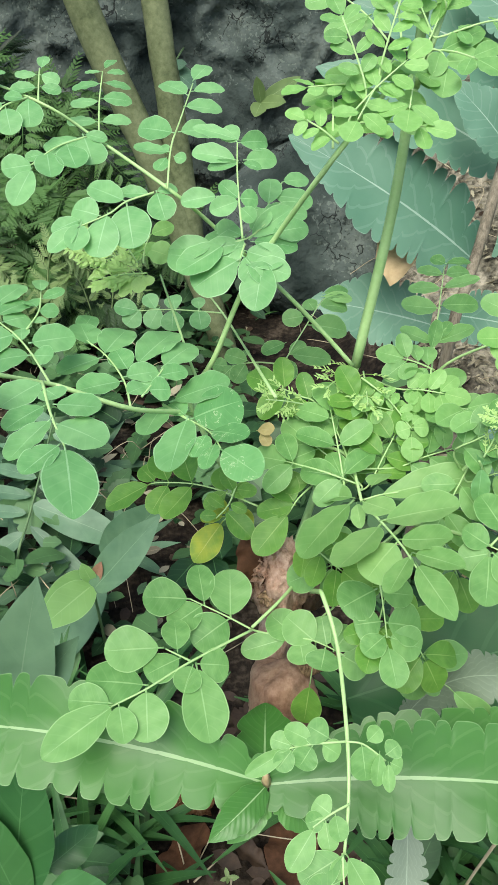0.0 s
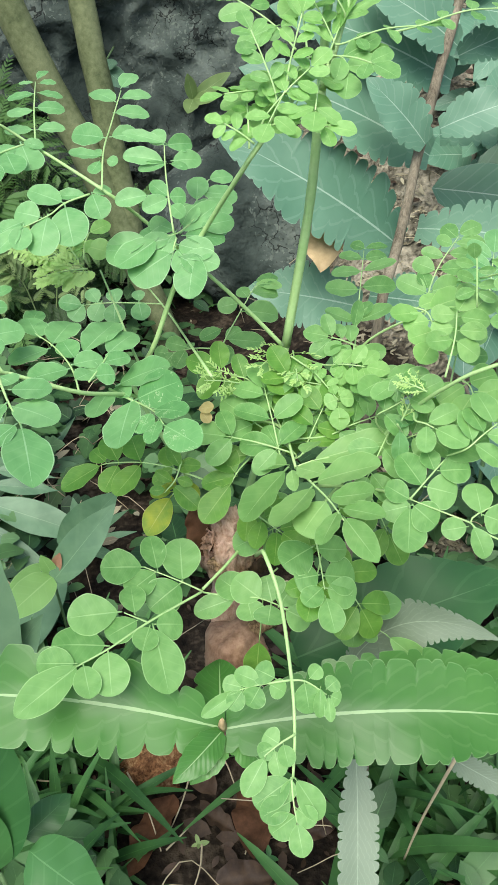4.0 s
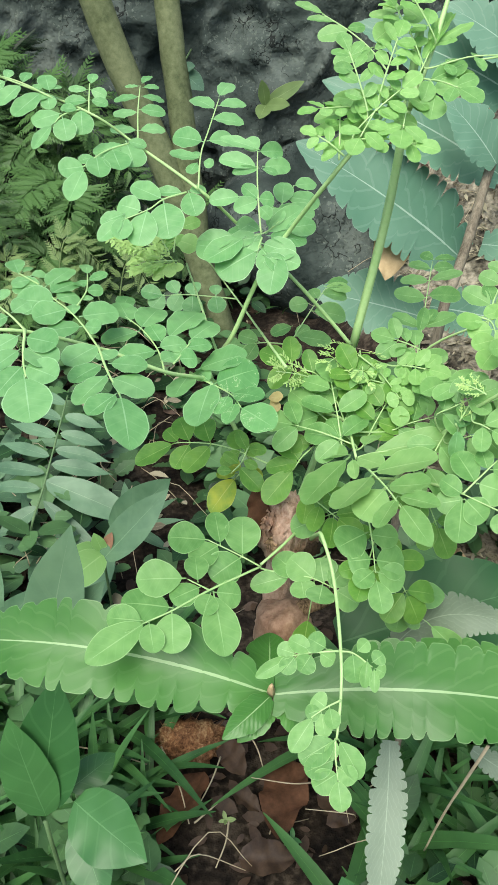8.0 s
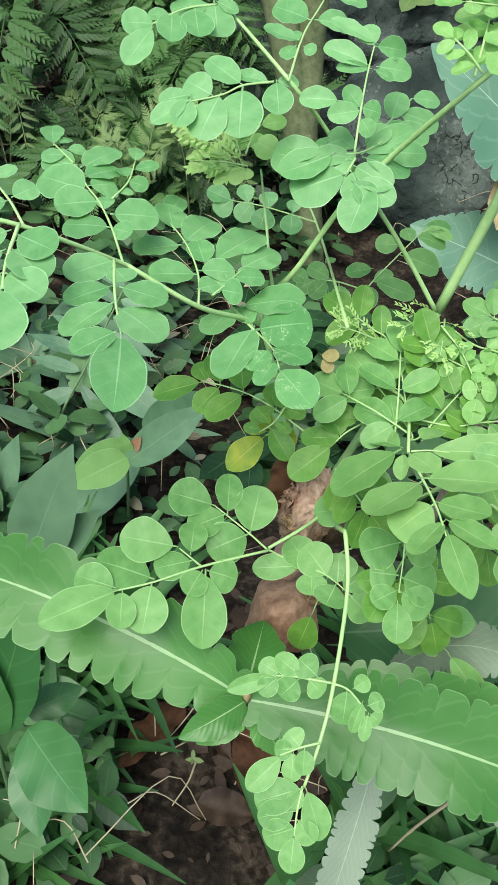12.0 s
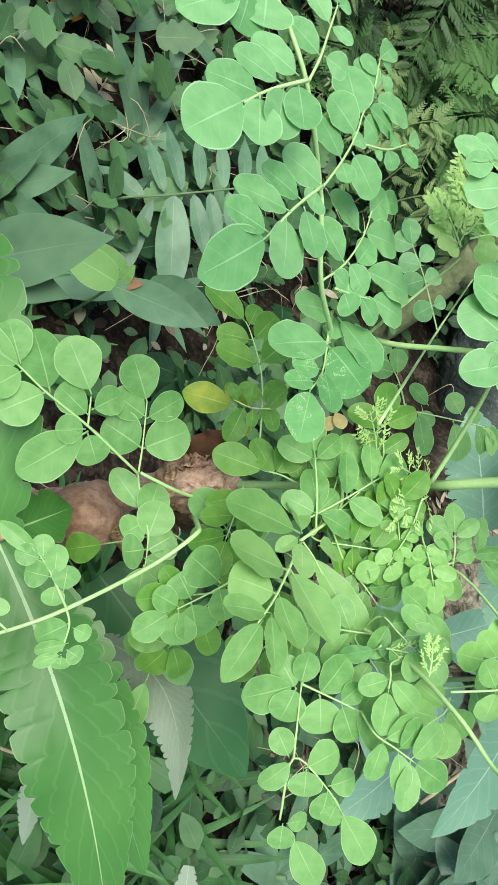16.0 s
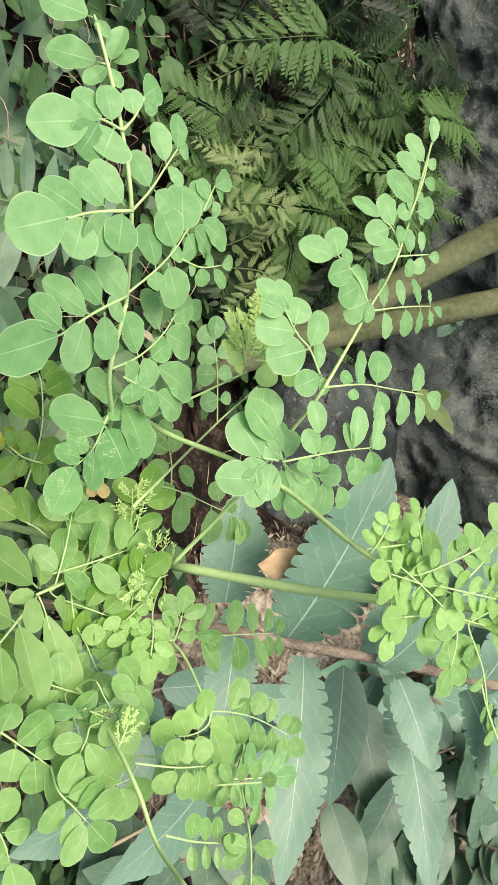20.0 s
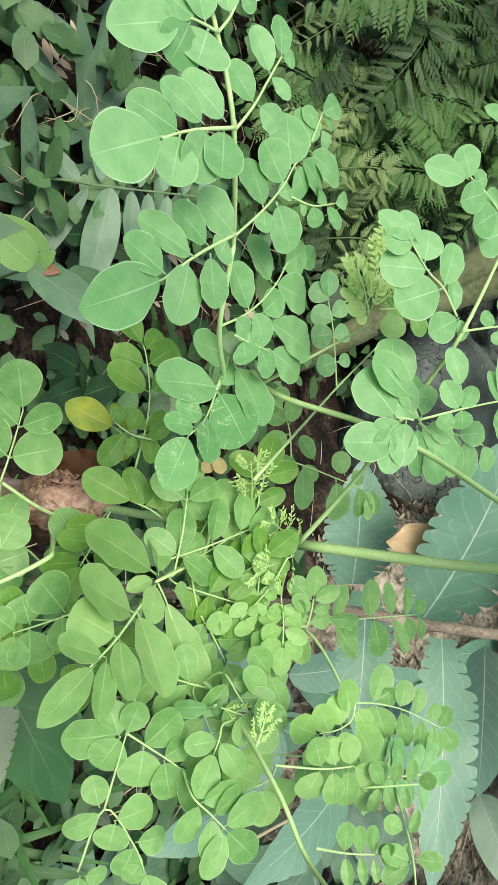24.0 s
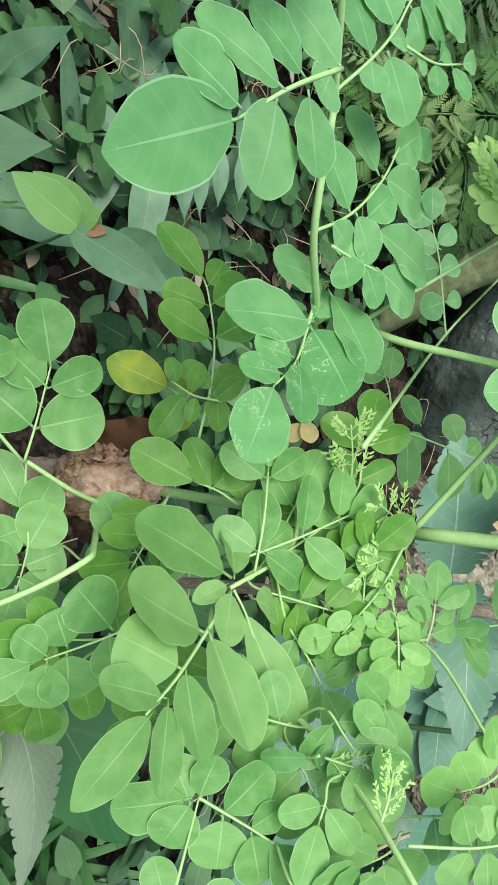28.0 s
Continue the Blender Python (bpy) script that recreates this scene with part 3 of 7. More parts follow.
def strap_plant(place, count, reach, seed, material=None, width=0.10, label="clump of dusty green strap-shaped leaves", up=0.55):
    r = random.Random(seed)
    plant = thing("strap_plant", place, label, "plant", "strap-leaved plants")
    o = Vector(place)
    for i in range(count):
        a = 6.283 * (i + r.uniform(-0.3, 0.3)) / count
        out = Vector((math.cos(a), math.sin(a), up * r.uniform(0.5, 1.3))).normalized()
        plain_leaf(plant, o + Vector((0, 0, 0.03)), o + Vector((0, 0, 0.03)) + out * reach * r.uniform(0.7, 1.1), width * r.uniform(0.8, 1.2), (0, -0.2, 1), material or STRAP, r.uniform(0.1, 0.35), point=0.5)
    part("crown", tube(bmesh.new(), [o - Vector((0, 0, 0.03)), o + Vector((0, 0, 0.05))], 0.005, 0.004, 6), STEM, plant)
    return plant


def leafy_shrub(place, height, count, size, seed, material):
    """An upright shrub with broad pointed leaves on arching stems."""
    r = random.Random(seed)
    plant = thing("shrub", place, "pale blue-green broad-leaved shrub on the dry bank", "shrub", "shrubs on the bank")
    o = Vector(place)
    for _ in range(3):
        a = r.uniform(0, 6.283)
        top = o + Vector((math.cos(a) * height * 0.3, math.sin(a) * height * 0.3, height * r.uniform(0.8, 1.1)))
        line = spline([o - Vector((0, 0, 0.02)), o.lerp(top, 0.5) + Vector((0, 0, 0.05)), top], 6)
        part("stem", tube(bmesh.new(), line, 0.005, 0.003, 6, 0.2), STALK_BROWN, plant)
        for k in range(count // 3):
            q = line[r.randint(3, len(line) - 1)]
            b = r.uniform(0, 6.283)
            d = Vector((math.cos(b), math.sin(b) - 0.5, r.uniform(-0.4, 0.5)))
            plain_leaf(plant, q, q + d.normalized() * size * r.uniform(0.7, 1.2), r.uniform(0.2, 0.28), (0, -0.7, 0.7), material, r.uniform(0.05, 0.3), point=0.4)
    return plant


def scatter(name, label, category, count, region, shape, material, seed, size, tall=0.05, steep=0.6, rows=4):
    """Many small leaves over a stretch of ground, as one thing of kind stuff."""
    r = random.Random(seed)
    bm = bmesh.new()
    for _ in range(count):
        x, y = r.uniform(region[0], region[1]), r.uniform(region[2], region[3])
        if noise.noise(Vector((x * 3.0 + seed, y * 3.0, 1.0))) < -0.18:
            continue
        a, e = r.uniform(0, 6.283), r.uniform(-0.2, steep)
        d = Vector((math.cos(a) * math.cos(e), math.sin(a) * math.cos(e), math.sin(e)))
        s = size * r.uniform(0.35, 1.45)
        z = ground_height(x, y) + r.uniform(0.004, tall)
        blade(bm, basis((x, y, z), d, (r.uniform(-0.5, 0.5), r.uniform(-0.7, 0.3), 1), s), shape, rows, 0.15, r.uniform(-0.1, 0.35))
    return tagged(new(name, mesh_of(name, bm, material)), label, category, kind="stuff")


def blades(name, label, count, region, seed, length, width, material=None):
    """Grass: arching blades rooted in the ground."""
    r = random.Random(seed)
    bm = bmesh.new()
    for _ in range(count):
        x, y = r.uniform(region[0], region[1]), r.uniform(region[2], region[3])
        a, e = r.uniform(0, 6.283), r.uniform(0.5, 1.3)
        d = Vector((math.cos(a) * math.cos(e), math.sin(a) * math.cos(e), math.sin(e)))
        s = length * r.uniform(0.5, 1.2)
        blade(bm, basis((x, y, ground_height(x, y) - 0.005), d, (-d.x, -d.y, 1.2), s), oval(width * r.uniform(0.7, 1.3), 0.7, 0.3), 7, 0.3, r.uniform(0.1, 0.7))
    return tagged(new(name, mesh_of(name, bm, material or GRASS)), label, "grass", kind="stuff")


scatter("leaf_litter", "dark brown fallen leaves and bits on dark soil", "litter", 1500, (-1.2, 1.3, 0.25, 2.5), oval(0.26, 0.9, 0.2), DEAD, 11, 0.03, 0.012, 0.25)
scatter("pale_litter", "pale tan dry litter heaped under the stems", "litter", 13000, (0.3, 1.6, 1.0, 2.6), oval(0.14, 0.9, 0.3), LITTER, 12, 0.022, 0.02, 0.6)
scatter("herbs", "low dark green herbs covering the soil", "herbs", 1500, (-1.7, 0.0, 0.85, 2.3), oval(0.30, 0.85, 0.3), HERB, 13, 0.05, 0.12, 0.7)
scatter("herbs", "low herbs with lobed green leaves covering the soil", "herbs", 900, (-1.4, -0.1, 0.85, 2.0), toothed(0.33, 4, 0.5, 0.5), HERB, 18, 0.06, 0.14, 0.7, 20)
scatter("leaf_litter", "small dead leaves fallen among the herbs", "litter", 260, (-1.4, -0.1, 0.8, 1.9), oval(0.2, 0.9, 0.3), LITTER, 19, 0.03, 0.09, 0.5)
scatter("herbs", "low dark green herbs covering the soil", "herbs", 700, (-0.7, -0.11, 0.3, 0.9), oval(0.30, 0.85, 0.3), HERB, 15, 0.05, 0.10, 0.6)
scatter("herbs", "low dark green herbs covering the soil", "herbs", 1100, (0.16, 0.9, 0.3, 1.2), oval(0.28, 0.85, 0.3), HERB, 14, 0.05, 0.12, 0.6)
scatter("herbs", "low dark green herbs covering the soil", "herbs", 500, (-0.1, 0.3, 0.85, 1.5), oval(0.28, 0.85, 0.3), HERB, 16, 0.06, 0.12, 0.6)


def dry_stalks(count, region, seed):
    """Thin pale dead stalks, curled and tangled over the herbs."""
    r = random.Random(seed)
    bm = bmesh.new()
    for _ in range(count):
        x, y = r.uniform(region[0], region[1]), r.uniform(region[2], region[3])
        o = Vector((x, y, ground_height(x, y) + r.uniform(0.01, 0.09)))
        a, s = r.uniform(0, 6.283), r.uniform(0.04, 0.13)
        d = Vector((math.cos(a), math.sin(a), r.uniform(-0.3, 0.4))) * s
        bend = Vector((r.uniform(-0.4, 0.4), r.uniform(-0.4, 0.4), r.uniform(0, 0.5))) * s
        tube(bm, spline([o, o + d * 0.5 + bend, o + d], 4), 0.0011, 0.0006, 3)
    return tagged(new("dry_stalks", mesh_of("dry_stalks", bm, STRAW)), "thin pale dead stalks tangled over the herbs", "litter", kind="stuff")


scatter("leaf_litter", "small dark dead leaves and crumbs on the dark soil", "litter", 200, (-0.25, 0.3, 0.2, 0.85), oval(0.22, 0.9, 0.3), DEAD, 24, 0.022, 0.012, 0.4)
blades("grass", "broad grass blades beside the soil patch", 32, (-0.36, -0.2, 0.3, 0.5), 25, 0.18, 0.055)
dry_stalks(24, (-0.2, 0.25, 0.25, 0.8), 33)
dry_stalks(230, (-1.2, -0.2, 0.85, 1.7), 31)
dry_stalks(130, (0.15, 1.2, 0.9, 2.0), 32)
blades("grass", "fresh green grass blades beside the soil patch", 300, (-0.42, -0.13, 0.36, 0.74), 21, 0.16, 0.05)
blades("grass", "fresh green grass blades beside the soil patch", 420, (0.13, 0.55, 0.34, 0.78), 22, 0.18, 0.05)
scatter("leaf_litter", "dry litter and rootlets at the foot of the rock", "litter", 1800, (-1.3, 0.0, 1.95, 2.7), oval(0.12, 0.9, 0.3), LITTER, 17, 0.028, 0.02, 0.5)
blades("grass", "thin grass at the foot of the rock", 420, (-1.2, 0.1, 2.0, 2.65), 23, 0.10, 0.03)
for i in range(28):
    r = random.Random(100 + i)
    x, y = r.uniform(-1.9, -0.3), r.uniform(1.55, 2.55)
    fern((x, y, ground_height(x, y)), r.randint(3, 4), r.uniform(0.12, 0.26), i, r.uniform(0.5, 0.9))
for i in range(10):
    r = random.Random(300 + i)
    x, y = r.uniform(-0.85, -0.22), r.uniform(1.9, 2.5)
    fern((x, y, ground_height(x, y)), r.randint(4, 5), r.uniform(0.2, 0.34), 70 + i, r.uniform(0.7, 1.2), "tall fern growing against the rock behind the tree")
for i, (x, y) in enumerate([(-0.47, 1.66), (-0.34, 1.70), (-0.60, 1.72), (-0.76, 1.68)]):
    fern((x, y, ground_height(x, y)), 2, 0.13, 500 + i, 1.9, "small pale yellow-green fern among darker ones", FERN_YELLOW)
for i, (x, y, n, s) in enumerate([(-0.36, 0.98, 9, 0.16), (-0.50, 1.15, 10, 0.19), (-0.33, 1.3, 8, 0.17), (-0.66, 0.95, 9, 0.18), (-0.75, 1.35, 10, 0.2), (-0.22, 1.05, 6, 0.14), (0.62, 1.15, 9, 0.26), (0.7, 0.9, 8, 0.22)]):
    strap_plant((x, y, ground_height(x, y)), n, s, 40 + i, None, 0.10)


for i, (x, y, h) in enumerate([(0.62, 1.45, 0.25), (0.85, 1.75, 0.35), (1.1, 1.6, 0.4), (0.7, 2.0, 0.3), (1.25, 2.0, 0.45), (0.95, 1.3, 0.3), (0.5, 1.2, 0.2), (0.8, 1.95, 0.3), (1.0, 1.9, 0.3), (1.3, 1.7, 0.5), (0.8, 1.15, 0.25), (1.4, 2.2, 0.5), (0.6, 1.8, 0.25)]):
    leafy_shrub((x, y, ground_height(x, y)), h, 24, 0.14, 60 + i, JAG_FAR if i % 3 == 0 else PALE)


def husk_body(place, size):
    bm = bmesh.new()
    bmesh.ops.create_icosphere(bm, subdivisions=4, radius=size)
    for v in bm.verts:
        n = v.co.normalized()
        v.co *= 1 + 0.3 * noise.noise(n * 2.5) + 0.3 * noise.noise(Vector((n.x * 14, n.y * 14, n.z * 3)))
        v.co = Vector((v.co.x * 1.15, v.co.y * 0.8, v.co.z * 0.6)) + Vector(place)
    part("body", bm, HUSK, husk)
    r = random.Random(5)
    for _ in range(60):
        a, e = r.uniform(0, 6.283), r.uniform(0.0, 1.4)
        n = Vector((math.cos(a) * math.cos(e) * 1.15, math.sin(a) * math.cos(e) * 0.8, math.sin(e) * 0.6))
        q = Vector(place) + n * size * 0.9
        side = Vector((r.uniform(-1, 1), r.uniform(-1, 1), r.uniform(-0.6, 0.3))) * size * 0.6
        part("fibre", tube(bmesh.new(), spline([q, q + n * size * 0.25 + side * 0.4, q + n * size * r.uniform(0.0, 0.35) + side], 3), 0.0007, 0.0004, 3), HUSK, husk)


def fallen_leaf(base, tip, width, material, label, lift=0.024):
    a, b = Vector(base), Vector(tip)
    for q in (a, b):
        q.z = ground_height(q.x, q.y) + lift
    bm = blade(bmesh.new(), basis((0, 0, 0), b - a, (rng.uniform(-0.5, 0.5), -0.3, 1), (b - a).length), oval(width, 0.85, 0.3), 14, rng.uniform(0.35, 0.75), rng.uniform(-0.2, 0.15), 0.35, half=3)
    ob = tagged(new("fallen_leaf", mesh_of("fallen_leaf", bm, material)), label, "leaf", "fallen leaves")
    ob.location = a
    return ob


def twig(points, radius, material, label):
    p = [Vector(q) for q in points]
    for q in p:
        q.z = max(q.z, ground_height(q.x, q.y) + 0.006)
    return tagged(new("twig", mesh_of("twig", tube(bmesh.new(), spline(p, 5), radius, radius * 0.6, 6, 0.3), material)), label, "twig", "dry sticks")


def seedling(place, size, material, count, label):
    o = Vector(place)
    plant = thing("seedling", place, label, "plant")
    for i in range(count):
        a = 6.283 * i / count + rng.uniform(-0.3, 0.3)
        d = Vector((math.cos(a), math.sin(a) - 0.4, 0.3 + rng.uniform(-0.6, 0.6)))
        plain_leaf(plant, o, o + d.normalized() * size * rng.uniform(0.7, 1.1), 0.24, (0, -0.6, 0.8), material)
    z = ground_height(o.x, o.y) if o.z < 0.3 else o.z
    part("stem", tube(bmesh.new(), spline([(o.x, o.y + 0.02 + (0.35 if z > 0.3 else 0), z - 0.01), o], 4), 0.0012 + size * 0.02, 0.001, 5), STRAW, plant)
    return plant




rosette = thing("toothed_plant", (0.009, 0.70, 0.0), "young plant with a whorl of long blunt-toothed green leaves", "plant")
part("stem", tube(bmesh.new(), spline([(0.009, 0.70, -0.02), (0.013, 0.50, 0.28), (0.009, 0.275, 0.580)], 6), 0.006, 0.004, 8, 0.15), STALK_BROWN, rosette)
part("bud", tube(bmesh.new(), spline([(0.009, 0.275, 0.580), (0.009, 0.271, 0.592)], 3), 0.0032, 0.0015, 7, 0.5), DEAD_TAN, rosette, "small dry bud between the leaves")
toothed_leaf(rosette, (0.010, 0.274, 0.579), (-0.245, 0.312, 0.580), 0.12, 17, (0, -0.6, 0.8), JAG, arch=0.07, sway=-0.05, depth=0.34)
toothed_leaf(rosette, (0.011, 0.274, 0.579), (0.240, 0.259, 0.574), 0.135, 20, (0, -0.6, 0.8), JAG, arch=0.05, sway=0.045, depth=0.22)
toothed_leaf(rosette, (0.021, 0.295, 0.557), (0.245, 0.315, 0.545), 0.125, 16, (0, -0.3, 1), JAG)
toothed_leaf(rosette, (0.008, 0.272, 0.579), (-0.023, 0.245, 0.569), 0.24, 3, (0, -0.7, 0.7), JAG, depth=0.1)
toothed_leaf(rosette, (0.010, 0.272, 0.575), (-0.013, 0.250, 0.559), 0.27, 3, (0, -0.7, 0.7), JAG, depth=0.1)
toothed_leaf(rosette, (0.014, 0.273, 0.577), (0.037, 0.257, 0.557), 0.3, 3, (0, -0.6, 0.8), JAG)
toothed_leaf(rosette, (0.008, 0.282, 0.572), (0.009, 0.339, 0.568), 0.3, 4, (0, -0.3, 1), JAG)
rosette.location += Vector((0, 0.011, -0.017))
toothed_leaf(rosette, (0.075, 0.440, 0.440), (0.270, 0.480, 0.480), 0.23, 9, (0, -0.5, 0.85), BROAD, arch=0.06, depth=0.12)
grey_plant = thing("toothed_plant", (0.132, 0.397, 0.0), "toothed plant showing grey-green undersides of its leaves", "plant")
part("stem", tube(bmesh.new(), spline([(0.132, 0.397, -0.02), (0.129, 0.384, 0.440)], 6), 0.004, 0.003, 7, 0.15), STALK_BROWN, grey_plant)
toothed_leaf(grey_plant, (0.104, 0.375, 0.496), (0.210, 0.354, 0.546), 0.15, 22, (0, -0.75, 0.65), JAG_GREY, arch=0.12, depth=0.34, sway=0.24)
toothed_leaf(grey_plant, (0.107, 0.331, 0.450), (0.093, 0.231, 0.356), 0.11, 20, (0, -0.75, 0.65), JAG_GREY, depth=0.3)
toothed_leaf(grey_plant, (0.132, 0.397, 0.424), (0.255, 0.394, 0.360), 0.14, 12, (0, -0.3, 1), JAG_FAR, sway=0.05)
toothed_leaf(grey_plant, (0.216, 0.429, 0.301), (0.282, 0.382, 0.292), 0.15, 14, (0, -0.75, 0.65), JAG_GREY, depth=0.3)
toothed_leaf(grey_plant, (0.059, 0.206, 0.142), (-0.022, 0.250, 0.302), 0.2, 12, (0, -0.75, 0.65), JAG_GREY, depth=0.3)
toothed_leaf(grey_plant, (0.135, 0.236, 0.142), (0.076, 0.293, 0.314), 0.26, 10, (0, -0.75, 0.65), BROAD, depth=0.3)
toothed_leaf(grey_plant, (0.343, 0.460, 0.398), (0.406, 0.440, 0.374), 0.16, 12, (0, -0.75, 0.65), JAG_GREY)
# tall brown-stemmed plant behind
tall_plant = thing("toothed_plant", (0.186, 0.820, 0.000), "tall plant with a ridged brown stem and big blue-green toothed leaves", "plant")
part("stem", tube(bmesh.new(), spline([(0.186, 0.820, -0.030), (0.188, 0.786, 0.297), (0.198, 0.760, 0.593), (0.220, 0.792, 0.665), (0.256, 0.849, 0.792), (0.300, 0.907, 0.919), (0.324, 0.941, 0.996)], 8), 0.0062, 0.005, 9, 0.25), STALK_BROWN, tall_plant)
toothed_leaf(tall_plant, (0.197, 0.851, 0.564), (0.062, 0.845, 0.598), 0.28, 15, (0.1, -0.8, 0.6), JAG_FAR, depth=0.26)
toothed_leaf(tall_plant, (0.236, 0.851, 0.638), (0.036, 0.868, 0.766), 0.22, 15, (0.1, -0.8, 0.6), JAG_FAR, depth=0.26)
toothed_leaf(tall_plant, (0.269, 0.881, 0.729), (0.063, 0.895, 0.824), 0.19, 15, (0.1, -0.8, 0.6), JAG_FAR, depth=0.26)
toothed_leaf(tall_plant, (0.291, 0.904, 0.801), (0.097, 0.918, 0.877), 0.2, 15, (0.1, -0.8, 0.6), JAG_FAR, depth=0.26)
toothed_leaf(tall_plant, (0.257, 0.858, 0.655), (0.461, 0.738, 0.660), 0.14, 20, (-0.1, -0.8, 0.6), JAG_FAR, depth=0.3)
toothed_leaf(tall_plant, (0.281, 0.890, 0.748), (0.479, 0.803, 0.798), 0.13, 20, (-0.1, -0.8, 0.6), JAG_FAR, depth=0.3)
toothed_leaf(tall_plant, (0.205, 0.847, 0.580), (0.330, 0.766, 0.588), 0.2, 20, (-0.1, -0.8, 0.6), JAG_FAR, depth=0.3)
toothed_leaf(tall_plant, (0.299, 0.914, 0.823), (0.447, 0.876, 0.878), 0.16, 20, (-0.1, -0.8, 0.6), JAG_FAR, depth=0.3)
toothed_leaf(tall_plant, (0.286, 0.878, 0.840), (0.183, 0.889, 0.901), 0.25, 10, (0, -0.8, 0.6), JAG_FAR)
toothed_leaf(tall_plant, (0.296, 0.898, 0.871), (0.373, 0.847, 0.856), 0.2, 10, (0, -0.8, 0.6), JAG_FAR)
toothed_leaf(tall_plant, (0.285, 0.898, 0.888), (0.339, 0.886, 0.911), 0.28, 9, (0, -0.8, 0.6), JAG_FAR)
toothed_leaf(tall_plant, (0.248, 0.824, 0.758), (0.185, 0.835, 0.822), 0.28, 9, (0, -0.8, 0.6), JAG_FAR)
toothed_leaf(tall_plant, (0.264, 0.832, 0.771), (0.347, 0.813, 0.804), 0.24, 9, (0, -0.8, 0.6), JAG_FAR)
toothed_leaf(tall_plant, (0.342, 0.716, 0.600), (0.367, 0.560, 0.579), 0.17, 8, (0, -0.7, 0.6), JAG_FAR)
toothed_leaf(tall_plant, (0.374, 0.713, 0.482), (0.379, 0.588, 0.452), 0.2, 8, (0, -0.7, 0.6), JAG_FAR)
understory = thing("broad_leaved_plant", (0.451, 1.036, 0.0), "plant with broad dark blue-green leaves on the bank", "plant", "broad-leaved plants")
part("stem", tube(bmesh.new(), spline([(0.451, 1.036, 0.0), (0.451, 1.036, 0.656)], 4), 0.004, 0.003, 6), STEM, understory)
plain_leaf(understory, (0.368, 1.021, 0.660), (0.506, 0.976, 0.700), 0.24, (0, -0.75, 0.65), PALE, point=0.3)
plain_leaf(understory, (0.527, 0.995, 0.625), (0.589, 0.967, 0.689), 0.24, (0, -0.75, 0.65), PALE, point=0.3)
plain_leaf(understory, (0.430, 1.035, 0.697), (0.512, 1.009, 0.770), 0.24, (0, -0.75, 0.65), PALE, point=0.3)
plain_leaf(understory, (0.376, 1.020, 0.660), (0.338, 0.951, 0.626), 0.24, (0, -0.75, 0.65), PALE, point=0.3)
plain_leaf(understory, (0.293, 0.942, 0.671), (0.445, 0.887, 0.668), 0.22, (0, -0.75, 0.65), JAG_FAR, point=0.3)
plain_leaf(understory, (0.458, 0.922, 0.649), (0.552, 0.893, 0.693), 0.24, (0, -0.75, 0.65), PALE, point=0.3)
plain_leaf(understory, (0.450, 1.000, 0.719), (0.549, 0.929, 0.675), 0.22, (0, -0.75, 0.65), PALE, point=0.3)
plain_leaf(tall_plant, (0.152, 0.860, 0.692), (0.143, 0.798, 0.640), 0.30, (0.2, -0.6, 0.8), DEAD_TAN, 0.15, name='withered_leaf', label='withered yellow-tan leaf', wave=0.35)
# old stump that the sapling grows from
stump = thing("stump", (0.006, 0.68, 0.0), "knotty pinkish-brown broken stump with peeling bark", "stump")
part("trunk", tube(bmesh.new(), spline([(0.006, 0.70, -0.03), (0.010, 0.55, 0.22), (0.012, 0.43, 0.42), (0.014, 0.408, 0.50), (0.018, 0.420, 0.55), (0.018, 0.416, 0.60)], 8), 0.018, 0.010, 20, 0.4), BARK, stump)


def stump_lump(name, place, size, seed, rough, material, label=""):
    """A knot of wood: an uneven ball, long in z, with ridges along its grain."""
    bm = bmesh.new()
    bmesh.ops.create_icosphere(bm, subdivisions=5, radius=1)
    for v in bm.verts:
        n = v.co.normalized()
        q = n + Vector((seed, 0, 0))
        v.co *= 1 + 0.22 * noise.noise(q * 1.4) + rough * (0.16 * noise.noise(Vector((q.x * 5, q.y * 5, q.z * 1.6))) + 0.10 * noise.noise(Vector((q.x * 13, q.y * 13, q.z * 4)))) + 0.02 * noise.noise(q * 9)
        v.co = Vector((v.co.x * size[0], v.co.y * size[1], v.co.z * size[2])) + Vector(place)
    return part(name, bm, material, stump, label)


stump_lump("knot", (0.021, 0.384, 0.516), (0.026, 0.024, 0.028), 2.0, 0.25, KNOT, "smooth pinkish-brown rounded knot")
stump_lump("broken_end", (0.021, 0.410, 0.602), (0.022, 0.017, 0.028), 6.0, 1.3, BARK, "flaking broken end")
# solid dark lump whose colour stands for the shade inside the rotted cavity
stump_lump("cavity_shade", (0.039, 0.406, 0.590), (0.009, 0.008, 0.011), 4.0, 1.2, DEAD, "dark lump for the shade in a rotted cavity")
part("side_root", tube(bmesh.new(), spline([(0.020, 0.392, 0.528), (0.040, 0.388, 0.540), (0.062, 0.396, 0.545)], 6), 0.009, 0.004, 9, 0.4), WOOD, stump)
chips = random.Random(8)
for i in range(22):
    a, e = chips.uniform(-2.9, 0.1), chips.uniform(-0.9, 1.1)
    n = Vector((math.cos(a) * math.cos(e), math.sin(a) * math.cos(e), math.sin(e)))
    q = Vector((0.021 + n.x * 0.021, 0.410 + n.y * 0.016, 0.602 + n.z * 0.027))
    along = Vector((chips.uniform(-0.5, 0.5), 0, chips.choice((-1, 1)))) * chips.uniform(0.008, 0.018)
    plain_leaf(stump, q - along * 0.5, q + along * 0.5 + n * 0.003, chips.uniform(0.18, 0.36), n, BARK if i % 3 else WOOD, 0.1, name="bark_flake", wave=0.5)
